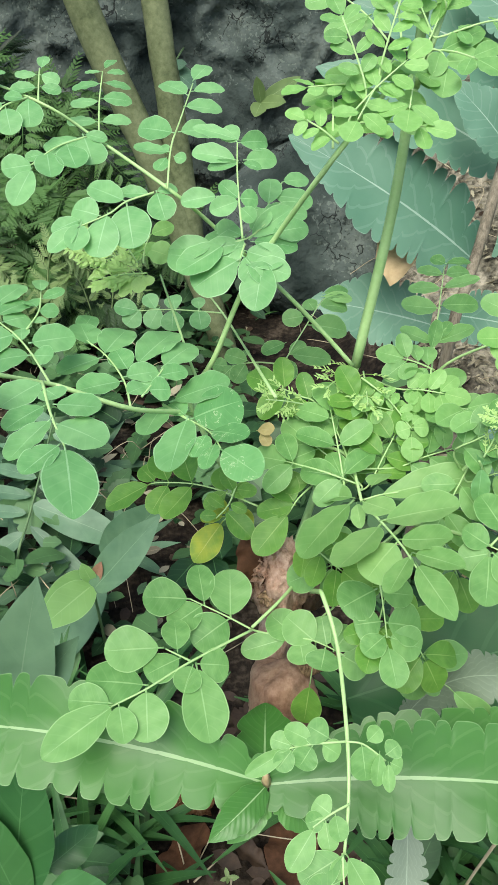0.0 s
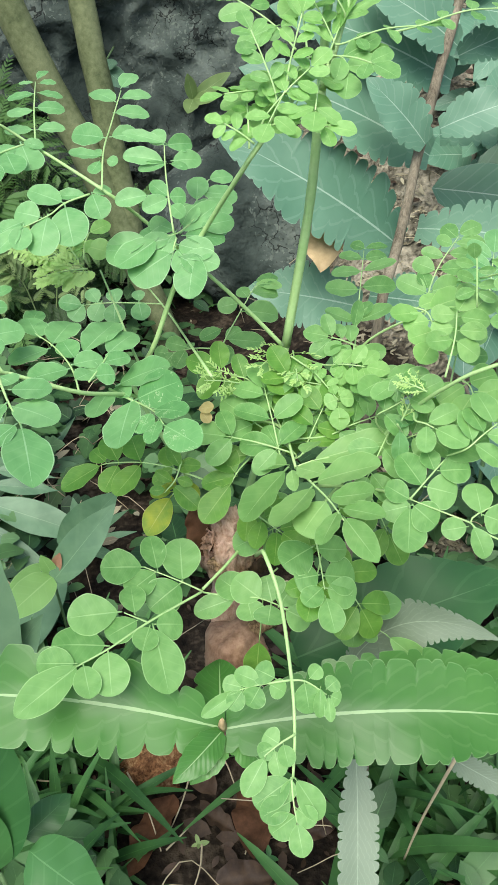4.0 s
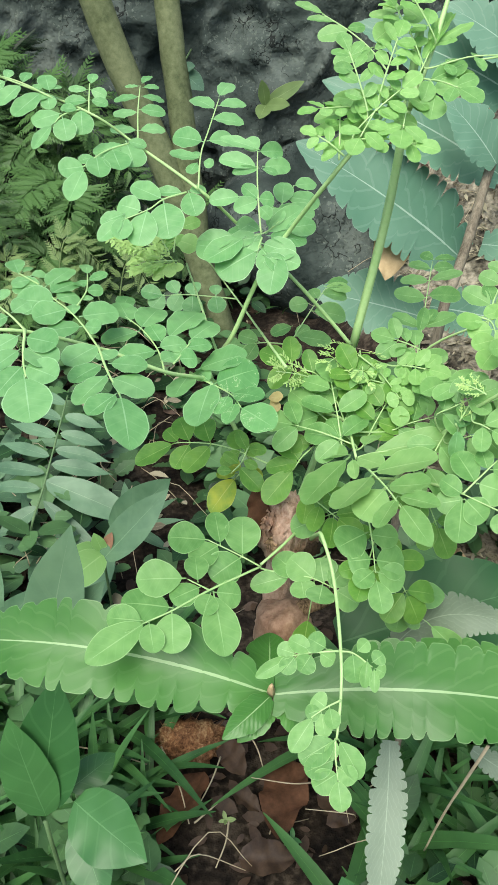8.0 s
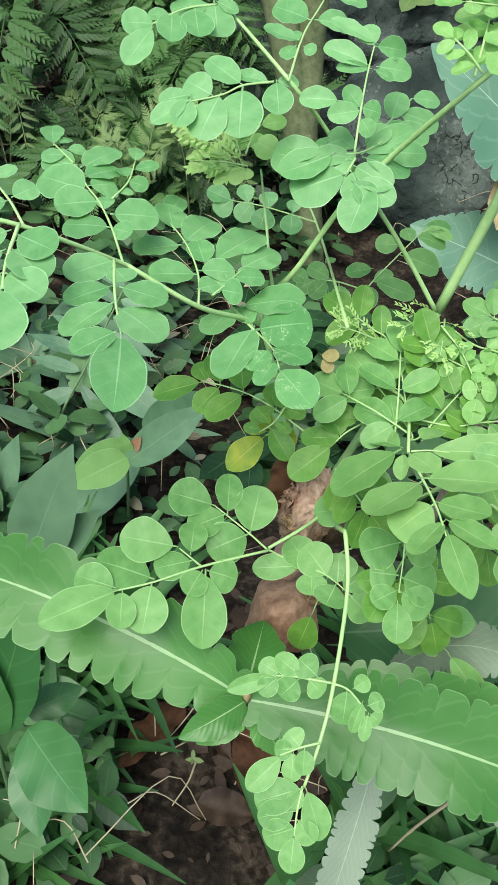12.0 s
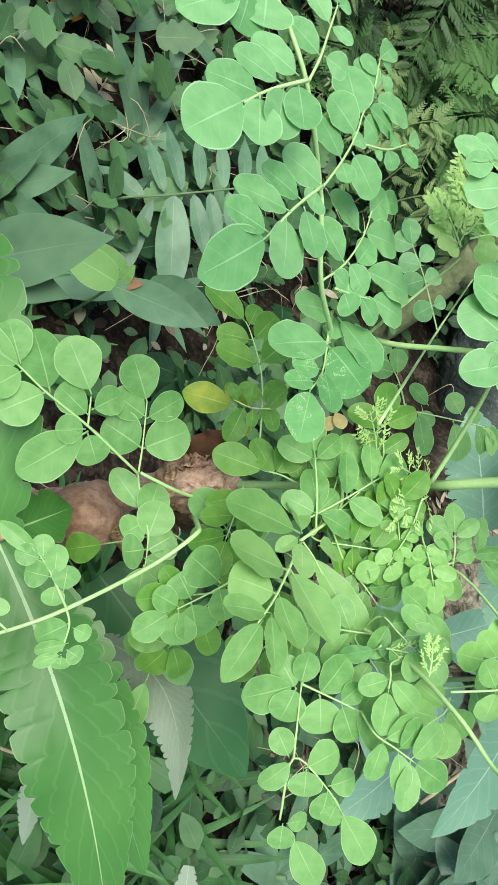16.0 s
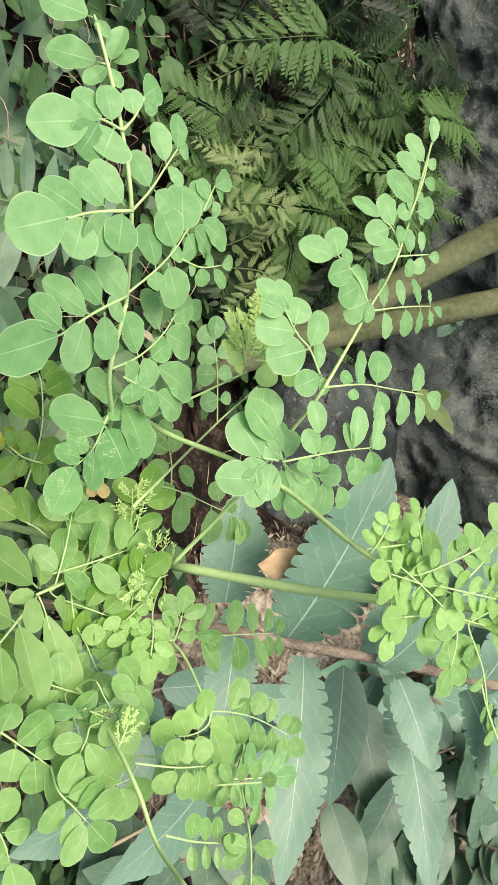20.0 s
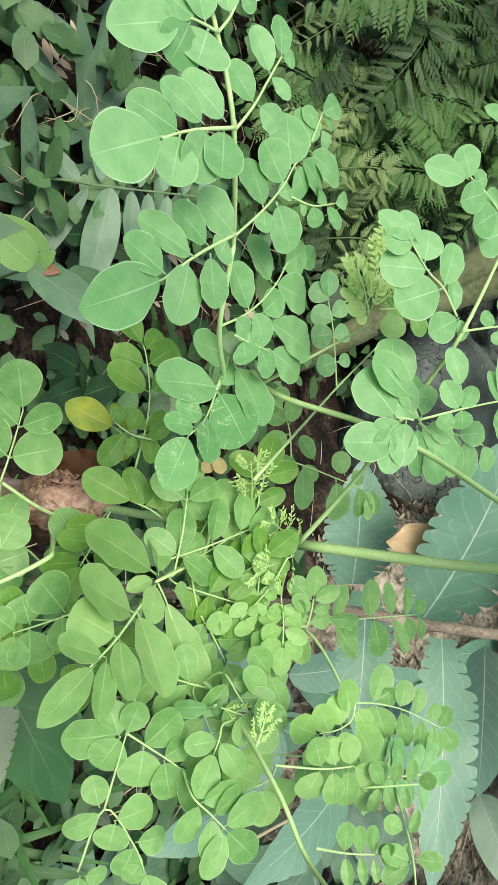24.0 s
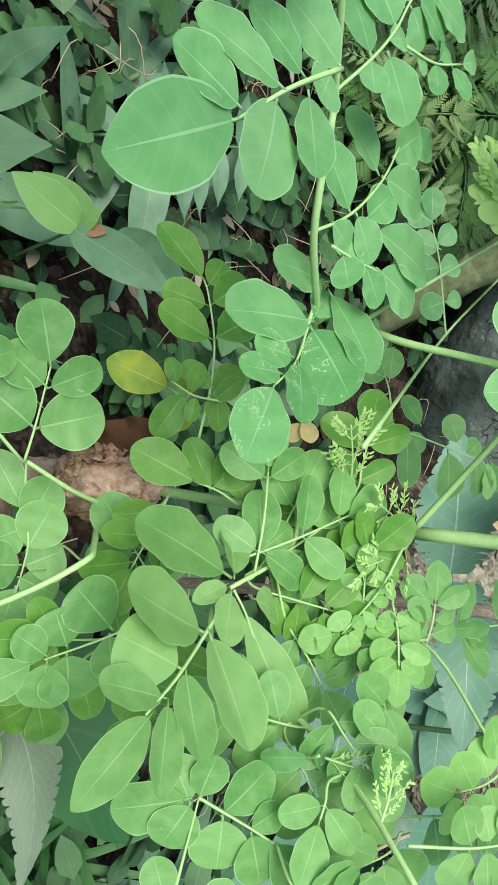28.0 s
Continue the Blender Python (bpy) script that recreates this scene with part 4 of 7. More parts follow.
plain_leaf(stump, (0.004, 0.402, 0.600), (-0.004, 0.412, 0.640), 0.24, (-0.3, -0.75, 0.6), DEAD_RED, 0.12, name="bark_flake", wave=0.4)
husk = thing("rotten_husk", (-0.085, 0.631, 0.0), "fibrous orange-brown rotten husk lying on the soil", "husk")
husk_body((-0.085, 0.631, 0.018), 0.040)
# broad-leaved plants at the near side
broad_a = thing("broad_leaved_plant", (-0.185, 0.445, 0.0), "upright plant with lance-shaped grey-green leaves", "plant", "broad-leaved plants")
part("stem", tube(bmesh.new(), spline([(-0.185, 0.445, -0.02), (-0.185, 0.415, 0.442)], 6), 0.0028, 0.002, 7, 0.1), STEM, broad_a)
plain_leaf(broad_a, (-0.185, 0.418, 0.446), (-0.157, 0.433, 0.572), 0.2, (0, -0.75, 0.65), STRAP, point=0.6)
plain_leaf(broad_a, (-0.185, 0.418, 0.446), (-0.133, 0.431, 0.518), 0.2, (0, -0.75, 0.65), STRAP, point=0.6)
broad_b = thing("broad_leaved_plant", (-0.192, 0.381, 0.0), "low plant with glossy veined green leaves", "plant", "broad-leaved plants")
part("stem", tube(bmesh.new(), spline([(-0.192, 0.381, -0.02), (-0.192, 0.351, 0.292)], 6), 0.0028, 0.002, 7, 0.1), STEM, broad_b)
plain_leaf(broad_b, (-0.161, 0.349, 0.328), (-0.094, 0.295, 0.326), 0.36, (0, -0.75, 0.65), BROAD, point=0.5)
plain_leaf(broad_b, (-0.189, 0.345, 0.320), (-0.168, 0.368, 0.462), 0.2, (0, -0.75, 0.65), BROAD, point=0.5)
plain_leaf(broad_b, (-0.186, 0.342, 0.316), (-0.206, 0.349, 0.431), 0.2, (0, -0.75, 0.65), BROAD, point=0.5)
plain_leaf(broad_b, (-0.160, 0.349, 0.292), (-0.132, 0.291, 0.263), 0.3, (0, -0.75, 0.65), BROAD, point=0.5)
plain_leaf(broad_b, (-0.170, 0.367, 0.318), (-0.130, 0.397, 0.330), 0.3, (0, -0.75, 0.65), BROAD, point=0.4)
broad_c = thing("broad_leaved_plant", (-0.225, 0.871, 0.0), "young plant with a reddish new tip and lance-shaped leaves", "plant", "broad-leaved plants")
part("stem", tube(bmesh.new(), spline([(-0.225, 0.871, -0.02), (-0.225, 0.841, 0.173)], 6), 0.0028, 0.002, 7, 0.1), STEM, broad_c)
plain_leaf(broad_c, (-0.225, 0.837, 0.166), (-0.130, 0.856, 0.281), 0.17, (0, -0.75, 0.65), STRAP, point=0.5)
plain_leaf(broad_c, (-0.225, 0.841, 0.173), (-0.268, 0.740, 0.203), 0.22, (0, -0.75, 0.65), LEAF_PALE, point=0.4)
plain_leaf(broad_c, (-0.225, 0.844, 0.176), (-0.233, 0.835, 0.216), 0.25, (0, -0.75, 0.65), LEAF_PALE, point=0.4)
plain_leaf(broad_c, (-0.223, 0.844, 0.176), (-0.210, 0.843, 0.212), 0.22, (0, -0.75, 0.65), RED, point=0.4)
plain_leaf(broad_c, (-0.234, 0.928, 0.107), (-0.302, 0.733, 0.093), 0.17, (0, -0.75, 0.65), STRAP, point=0.5)
plain_leaf(broad_c, (-0.250, 0.930, 0.109), (-0.295, 0.828, 0.138), 0.2, (0, -0.75, 0.65), LEAF_PALE, point=0.4)
plain_leaf(broad_c, (-0.229, 0.942, 0.127), (-0.137, 0.910, 0.255), 0.2, (0, -0.75, 0.65), STRAP, point=0.4)
broad_d = thing("broad_leaved_plant", (-0.383, 0.828, 0.0), "plant with long grey-green leaves among herbs", "plant", "broad-leaved plants")
part("stem", tube(bmesh.new(), spline([(-0.383, 0.828, -0.02), (-0.383, 0.798, 0.092)], 6), 0.0028, 0.002, 7, 0.1), STEM, broad_d)
plain_leaf(broad_d, (-0.409, 0.792, 0.032), (-0.441, 0.832, 0.218), 0.15, (0, -0.75, 0.65), STRAP, point=0.5)
plain_leaf(broad_d, (-0.409, 0.792, 0.032), (-0.377, 0.806, 0.187), 0.15, (0, -0.75, 0.65), STRAP, point=0.5)
plain_leaf(broad_d, (-0.409, 0.792, 0.032), (-0.318, 0.780, 0.155), 0.15, (0, -0.75, 0.65), STRAP, point=0.5)
plain_leaf(broad_d, (-0.409, 0.792, 0.032), (-0.469, 0.751, 0.108), 0.15, (0, -0.75, 0.65), STRAP, point=0.5)
plain_leaf(broad_d, (-0.409, 0.792, 0.032), (-0.413, 0.788, 0.161), 0.15, (0, -0.75, 0.65), STRAP, point=0.5)
broad_e = thing("broad_leaved_plant", (-0.384, 1.108, 0.0), "plant with a fan of narrow drooping grey leaves", "plant", "broad-leaved plants")
plain_leaf(broad_e, (-0.358, 1.023, 0.124), (-0.229, 0.929, 0.057), 0.08, (0, -0.55, 0.85), STRAP, 0.12, point=0.9)
plain_leaf(broad_e, (-0.359, 1.054, 0.143), (-0.185, 1.004, 0.102), 0.15, (0, -0.55, 0.85), STRAP, 0.12, point=0.9)
plain_leaf(broad_e, (-0.352, 1.082, 0.158), (-0.248, 1.079, 0.145), 0.14, (0, -0.55, 0.85), STRAP, 0.12, point=0.9)
plain_leaf(broad_e, (-0.348, 1.105, 0.172), (-0.254, 1.099, 0.157), 0.14, (0, -0.55, 0.85), STRAP, 0.12, point=0.9)
plain_leaf(broad_e, (-0.367, 1.042, 0.135), (-0.462, 1.057, 0.133), 0.12, (0, -0.55, 0.85), STRAP, 0.12, point=0.9)
plain_leaf(broad_e, (-0.362, 1.067, 0.150), (-0.482, 1.092, 0.152), 0.10, (0, -0.55, 0.85), STRAP, 0.12, point=0.9)
plain_leaf(broad_e, (-0.357, 1.094, 0.166), (-0.454, 1.129, 0.174), 0.11, (0, -0.55, 0.85), STRAP, 0.12, point=0.9)
plain_leaf(broad_e, (-0.350, 1.127, 0.185), (-0.441, 1.162, 0.193), 0.12, (0, -0.55, 0.85), STRAP, 0.12, point=0.9)
plain_leaf(broad_e, (-0.345, 1.156, 0.202), (-0.432, 1.197, 0.214), 0.12, (0, -0.55, 0.85), STRAP, 0.12, point=0.9)
plain_leaf(broad_e, (-0.340, 1.182, 0.217), (-0.421, 1.223, 0.227), 0.12, (0, -0.55, 0.85), STRAP, 0.12, point=0.9)
plain_leaf(broad_e, (-0.343, 1.132, 0.188), (-0.266, 1.126, 0.172), 0.16, (0, -0.55, 0.85), STRAP, 0.12, point=0.9)
plain_leaf(broad_e, (-0.339, 1.162, 0.205), (-0.270, 1.155, 0.189), 0.17, (0, -0.55, 0.85), STRAP, 0.12, point=0.9)
plain_leaf(broad_e, (-0.365, 1.013, 0.118), (-0.438, 0.974, 0.084), 0.18, (0, -0.55, 0.85), STRAP, 0.12, point=0.9)
part("stem", tube(bmesh.new(), spline([(-0.392, 1.009, -0.02), (-0.372, 0.979, 0.099), (-0.360, 1.048, 0.139), (-0.338, 1.197, 0.226)], 6), 0.0028, 0.0015, 7, 0.1), STEM, broad_e)
# small things on the ground
fallen_leaf((0.054, 0.598, 0.017), (0.034, 0.488, 0.017), 0.28, DEAD_RED, "reddish-brown curled fallen leaf on the soil")
fallen_leaf((-0.063, 0.582, 0.017), (-0.113, 0.477, 0.016), 0.2, DEAD_RED, "long reddish-brown fallen leaf on the soil")
fallen_leaf((-0.026, 0.555, 0.017), (0.012, 0.528, 0.016), 0.26, DEAD, "curled brown fallen leaf on the soil")
fallen_leaf((-0.038, 0.628, 0.017), (-0.008, 0.574, 0.018), 0.3, DEAD, "curled brown fallen leaf on the soil")
fallen_leaf((0.084, 0.548, 0.017), (0.148, 0.529, 0.015), 0.3, DEAD, "curled brown fallen leaf on the soil")
fallen_leaf((-0.015, 0.467, 0.017), (0.055, 0.467, 0.016), 0.3, DEAD, "curled brown fallen leaf on the soil")
fallen_leaf((0.094, 0.508, 0.016), (0.145, 0.535, 0.018), 0.22, DEAD, "curled brown fallen leaf on the soil")
fallen_leaf((0.248, 1.004, 0.018), (0.320, 1.062, 0.016), 0.3, DEAD, "brown fallen leaf on the soil")
fallen_leaf((0.323, 1.029, 0.018), (0.371, 1.011, 0.018), 0.3, DEAD_TAN, "pale dry fallen leaf on the bank")
fallen_leaf((0.355, 2.093, 0.264), (0.343, 1.846, 0.173), 0.33, DEAD_TAN, "large yellow-tan dry leaf on the bank", 0.055)
fallen_leaf((-0.041, 1.115, 0.017), (-0.017, 1.159, 0.016), 0.4, ORANGE, "small orange fallen leaf on the soil")
fallen_leaf((-0.731, 1.063, 0.017), (-0.756, 1.134, 0.017), 0.4, ORANGE, "small orange fallen leaf on the soil")
twig([(-0.123, 0.613, 0.035), (-0.095, 0.558, 0.035), (-0.078, 0.509, 0.025)], 0.0012, STRAW, "pale straw-coloured dry stalk on the soil")
twig([(-0.014, 0.646, 0.036), (0.005, 0.616, 0.037), (0.015, 0.590, 0.026)], 0.0012, STRAW, "pale straw-coloured dry stalk on the soil")
twig([(-0.042, 0.599, 0.035), (-0.053, 0.561, 0.036), (-0.071, 0.527, 0.025)], 0.0012, STRAW, "pale straw-coloured dry stalk on the soil")
twig([(-0.071, 0.504, 0.036), (-0.049, 0.526, 0.035), (-0.035, 0.549, 0.024)], 0.0012, STRAW, "pale straw-coloured dry stalk on the soil")
twig([(-0.028, 0.510, 0.034), (-0.031, 0.481, 0.035), (-0.042, 0.453, 0.026)], 0.0012, STRAW, "pale straw-coloured dry stalk on the soil")
twig([(-0.249, 0.612, 0.036), (-0.190, 0.602, 0.035), (-0.140, 0.591, 0.027)], 0.0012, STRAW, "pale straw-coloured dry stalk on the soil")
twig([(0.215, 0.394, 0.356), (0.195, 0.405, 0.230), (0.186, 0.411, 0.148)], 0.0018, STRAW, "grey dry stick leaning in the grass")
twig([(0.445, 0.726, 0.458), (0.408, 0.764, 0.540), (0.395, 0.811, 0.636)], 0.0022, STRAW, "grey dry stick leaning in the grass")
seedling((-0.032, 0.510, 0.034), 0.013, FERN_YELLOW, 4, "small wilted yellowish seedling")
seedling((0.051, 0.486, 0.035), 0.016, BROAD, 4, "tiny blue-green seedling on the soil")
dry_frond = thing("dry_fern_frond", (-0.524, 1.019, 0.02), "small bleached dry fern frond lying on the litter", "fern")
part("frond_stalk", tube(bmesh.new(), spline([(-0.524, 1.019, 0.015), (-0.570, 1.065, 0.060), (-0.616, 1.104, 0.075)], 6), 0.0015, 0.0008, 5), STRAW, dry_frond)
for i in range(7):
    q = Vector((-0.545, 1.04, 0.04)).lerp(Vector((-0.616, 1.104, 0.075)), i / 6)
    for side in (-1, 1):
        plain_leaf(dry_frond, q, q + Vector((-0.020 + 0.028 * side, 0.018 + 0.024 * side, 0.004)) * (1.15 - 0.09 * i), 0.16, (0, -0.4, 0.9), STRAW, 0.2, name="pinna")
wall_tuft = thing("wall_plant", (0.014, 2.300, 0.465), "yellow-green tuft growing from the rock face", "plant")
plain_leaf(wall_tuft, (0.014, 2.300, 0.465), (0.003, 2.274, 0.533), 0.22, (0, -0.8, 0.6), FERN_YELLOW, 0.05)
plain_leaf(wall_tuft, (0.014, 2.300, 0.465), (0.111, 2.269, 0.535), 0.17, (0, -0.8, 0.6), FERN_YELLOW, 0.05)
plain_leaf(wall_tuft, (0.014, 2.300, 0.465), (-0.002, 2.220, 0.453), 0.25, (0, -0.8, 0.6), FERN_YELLOW, 0.05)
plain_leaf(wall_tuft, (0.014, 2.300, 0.465), (0.074, 2.236, 0.483), 0.22, (0, -0.8, 0.6), FERN_YELLOW, 0.05)
part("stem", tube(bmesh.new(), spline([(0.014, 2.700, 0.435), (0.014, 2.300, 0.465)], 4), 0.003, 0.002, 5), STRAW, wall_tuft)
wall_sprig = thing("wall_plant", (-0.216, 2.310, 0.548), "small green sprig growing from the rock face", "plant")
plain_leaf(wall_sprig, (-0.216, 2.310, 0.548), (-0.149, 2.226, 0.520), 0.24, (0, -0.8, 0.6), PALE, 0.05)
plain_leaf(wall_sprig, (-0.216, 2.310, 0.548), (-0.173, 2.261, 0.569), 0.25, (0, -0.8, 0.6), PALE, 0.05)
plain_leaf(wall_sprig, (-0.216, 2.310, 0.548), (-0.208, 2.226, 0.514), 0.25, (0, -0.8, 0.6), PALE, 0.05)
part("stem", tube(bmesh.new(), spline([(-0.216, 2.760, 0.518), (-0.216, 2.310, 0.548)], 4), 0.003, 0.002, 5), STEM, wall_sprig)


# ---- the sapling ----
moringa = thing("moringa_sapling", (0.022, 0.416, 0.59), "moringa sapling with pale green stalks and round blue-green leaflets", "sapling")
# main shoot and the leaf stalks that leave it
stalk(moringa, [(0.022, 0.424, 0.585), (0.048, 0.470, 0.640), (0.070, 0.492, 0.717)], 0.0028, 0.0030, name="shoot", label="thick pale green upright shoot")
stalk(moringa, [(0.070, 0.492, 0.717), (0.086, 0.502, 0.811), (0.092, 0.507, 0.870), (0.098, 0.518, 0.938)], 0.0035, 0.003, name="shoot", label="thick pale green upright shoot")
stalk(moringa, [(0.067, 0.484, 0.722), (0.045, 0.485, 0.748), (0.019, 0.480, 0.779), (-0.022, 0.487, 0.817), (-0.046, 0.473, 0.844), (-0.092, 0.520, 0.859), (-0.124, 0.518, 0.881), (-0.202, 0.574, 0.893)], 0.0016, 0.0007)
stalk(moringa, [(-0.004, 0.452, 0.628), (-0.040, 0.468, 0.705), (-0.031, 0.464, 0.724), (-0.021, 0.461, 0.743), (-0.003, 0.463, 0.787), (0.016, 0.471, 0.815), (0.045, 0.439, 0.870), (0.078, 0.480, 0.897)], 0.0019, 0.0015)
stalk(moringa, [(-0.015, 0.459, 0.690), (-0.036, 0.412, 0.732), (-0.060, 0.370, 0.762), (-0.089, 0.359, 0.781), (-0.098, 0.356, 0.786), (-0.129, 0.319, 0.816), (-0.161, 0.310, 0.820), (-0.186, 0.312, 0.815), (-0.206, 0.308, 0.813)], 0.0015, 0.0008)
stalk(moringa, [(0.015, 0.400, 0.750), (-0.022, 0.594, 0.706), (-0.048, 0.592, 0.744)], 0.001, 0.0006)
stalk(moringa, [(-0.026, 0.467, 0.702), (-0.035, 0.458, 0.734), (-0.047, 0.490, 0.752), (-0.059, 0.521, 0.770)], 0.0011, 0.0007)
# young bright shoots
feather(moringa, (0.070, 0.491, 0.716), (0.048, 0.457, 0.721))
feather(moringa, (0.074, 0.481, 0.719), (0.073, 0.443, 0.717))
feather(moringa, (0.038, 0.459, 0.707), (0.010, 0.444, 0.721))
pinna(moringa, (0.094, 0.466, 0.715), (0.119, 0.447, 0.723), 4, 0.0148, material=LEAF_YOUNG, root=(0.078, 0.478, 0.716))
leaflet(moringa, (0.005, 0.441, 0.700), (0.015, 0.438, 0.704), material=LEAF_TAN)
leaflet(moringa, (0.007, 0.440, 0.699), (0.012, 0.432, 0.695), material=LEAF_TAN)
# middle of the plant
stalk(moringa, [(0.035, 0.459, 0.673), (0.050, 0.439, 0.688), (0.062, 0.426, 0.688), (0.066, 0.389, 0.684)], 0.0011, 0.001)
pinna(moringa, (0.058, 0.401, 0.679), (0.051, 0.446, 0.709), 3, 0.0218, material=LEAF_LIME)
pinna(moringa, (0.065, 0.405, 0.685), (0.024, 0.421, 0.690), 2, 0.0223, material=LEAF_LIME)
pinna(moringa, (0.064, 0.419, 0.687), (0.094, 0.448, 0.695), 3, 0.0170, material=LEAF_LIME)
pinna(moringa, (0.029, 0.410, 0.640), (0.055, 0.383, 0.636), 3, 0.0203, material=LEAF_OLD)
pinna(moringa, (0.090, 0.419, 0.687), (0.122, 0.425, 0.696), 3, 0.0199, material=LEAF_LIME, root=(0.065, 0.415, 0.689))
pinna(moringa, (0.043, 0.459, 0.707), (0.021, 0.465, 0.716), 2, 0.0208, material=LEAF_OLD, root=(0.048, 0.440, 0.687))
pinna(moringa, (0.050, 0.454, 0.701), (0.072, 0.459, 0.707), 3, 0.0189, material=LEAF_LIME, root=(0.043, 0.459, 0.707))
pinna(moringa, (0.044, 0.384, 0.589), (0.038, 0.361, 0.556), 0, 0.0267, end=1.0, material=LEAF_OLD, root=(0.054, 0.390, 0.596))
# drooping leaf and the arm beside it
stalk(moringa, [(0.039, 0.398, 0.602), (0.040, 0.362, 0.638), (0.042, 0.345, 0.650), (0.049, 0.320, 0.635), (0.050, 0.266, 0.627), (0.049, 0.241, 0.613), (0.046, 0.222, 0.601)], 0.0016, 0.0008)
stalk(moringa, [(0.030, 0.398, 0.612), (0.018, 0.374, 0.618), (0.001, 0.355, 0.615)], 0.0012, 0.001)
# leaf on the far side
stalk(moringa, [(0.061, 0.452, 0.648), (0.090, 0.466, 0.666), (0.125, 0.494, 0.711), (0.163, 0.468, 0.752)], 0.0014, 0.0008)
stalk(moringa, [(0.085, 0.413, 0.628), (0.131, 0.396, 0.710), (0.157, 0.363, 0.761), (0.183, 0.351, 0.781), (0.180, 0.318, 0.818)], 0.0014, 0.001)
pinna(moringa, (0.203, 0.461, 0.745), (0.218, 0.504, 0.774), 5, 0.0224, up=(0, -0.3, 1), slim=0.85)
pinna(moringa, (0.126, 0.375, 0.724), (0.138, 0.389, 0.695), 2, 0.0204)
feather(moringa, (0.130, 0.381, 0.722), (0.146, 0.402, 0.738), size=0.0024, pairs=6)
stalk(moringa, [(0.084, 0.415, 0.648), (0.110, 0.372, 0.678), (0.129, 0.338, 0.695)], 0.0013, 0.0009)
# more leaflets in the middle of the plant
pinna(moringa, (0.067, 0.410, 0.676), (0.052, 0.453, 0.701), 2, 0.0230, material=LEAF_LIME)
pinna(moringa, (0.068, 0.412, 0.679), (0.041, 0.435, 0.692), 2, 0.0228, material=LEAF_LIME, root=(0.067, 0.410, 0.676))
pinna(moringa, (0.072, 0.437, 0.680), (0.098, 0.455, 0.690), 3, 0.0204, material=LEAF_LIME, root=(0.061, 0.428, 0.688))
pinna(moringa, (0.074, 0.396, 0.638), (0.049, 0.392, 0.630), 2, 0.0243, material=LEAF_LIME, root=(0.093, 0.410, 0.642))
pinna(moringa, (0.086, 0.381, 0.634), (0.073, 0.340, 0.627), 2, 0.0213, material=LEAF_OLD)
pinna(moringa, (0.111, 0.420, 0.657), (0.131, 0.394, 0.621), 3, 0.0225, material=LEAF_OLD)
pinna(moringa, (0.029, 0.454, 0.703), (0.060, 0.447, 0.676), 3, 0.0226, material=LEAF_OLD, root=(0.032, 0.463, 0.713))
pinna(moringa, (0.122, 0.463, 0.701), (0.133, 0.402, 0.737), 3, 0.0208, material=LEAF_LIME, root=(0.110, 0.485, 0.691))
pinna(moringa, (0.127, 0.391, 0.697), (0.149, 0.387, 0.709), 3, 0.0207, material=LEAF_LIME, root=(0.125, 0.400, 0.698))
pinna(moringa, (0.161, 0.348, 0.722), (0.180, 0.355, 0.734), 3, 0.0200, material=LEAF_LIME, root=(0.153, 0.357, 0.711))
pinna(moringa, (0.088, 0.364, 0.621), (0.105, 0.347, 0.597), 2, 0.0224, material=LEAF_OLD, root=(0.084, 0.375, 0.633))
# more leaflets on the far side
pinna(moringa, (0.120, 0.448, 0.698), (0.079, 0.446, 0.714), 5, 0.0107, material=LEAF_YOUNG, end=1.3)
pinna(moringa, (0.118, 0.472, 0.725), (0.100, 0.476, 0.731), 3, 0.0165, material=LEAF_LIME)
pinna(moringa, (0.137, 0.377, 0.725), (0.146, 0.366, 0.726), 1, 0.0198, material=LEAF_LIME, root=(0.139, 0.388, 0.726))
pinna(moringa, (0.123, 0.389, 0.703), (0.110, 0.372, 0.689), 2, 0.0206, material=LEAF_LIME, root=(0.128, 0.398, 0.704))
pinna(moringa, (0.117, 0.395, 0.716), (0.137, 0.391, 0.733), 3, 0.0179, material=LEAF_LIME, root=(0.125, 0.400, 0.698))
pinna(moringa, (0.073, 0.412, 0.679), (0.089, 0.432, 0.701), 3, 0.0192, material=LEAF_OLD, root=(0.067, 0.410, 0.676))
pinna(moringa, (0.080, 0.441, 0.696), (0.068, 0.452, 0.716), 3, 0.0198, material=LEAF_OLD, root=(0.082, 0.436, 0.692))
feather(moringa, (0.137, 0.358, 0.757), (0.124, 0.370, 0.758), size=0.0022, pairs=4)
spray(moringa, [(-0.193, 0.320, 0.810), (-0.193, 0.315, 0.808)], [((-0.193, 0.315, 0.808), (-0.200, 0.302, 0.790), 1.03), ((-0.192, 0.318, 0.810), (-0.183, 0.310, 0.803), 1.03), ((-0.195, 0.322, 0.809), (-0.209, 0.322, 0.817), 0.91), ((-0.196, 0.325, 0.809), (-0.198, 0.326, 0.821), 0.91), ((-0.192, 0.320, 0.810), (-0.182, 0.318, 0.816), 0.8)], radius=0.0007, up=(-0.35, -0.75, 0.55))
spray(moringa, [(-0.211, 0.315, 0.808), (-0.213, 0.314, 0.808)], [((-0.212, 0.313, 0.807), (-0.221, 0.301, 0.790), 1.03), ((-0.213, 0.318, 0.806), (-0.203, 0.316, 0.813), 0.8)], radius=0.0007, up=(-0.35, -0.75, 0.55))
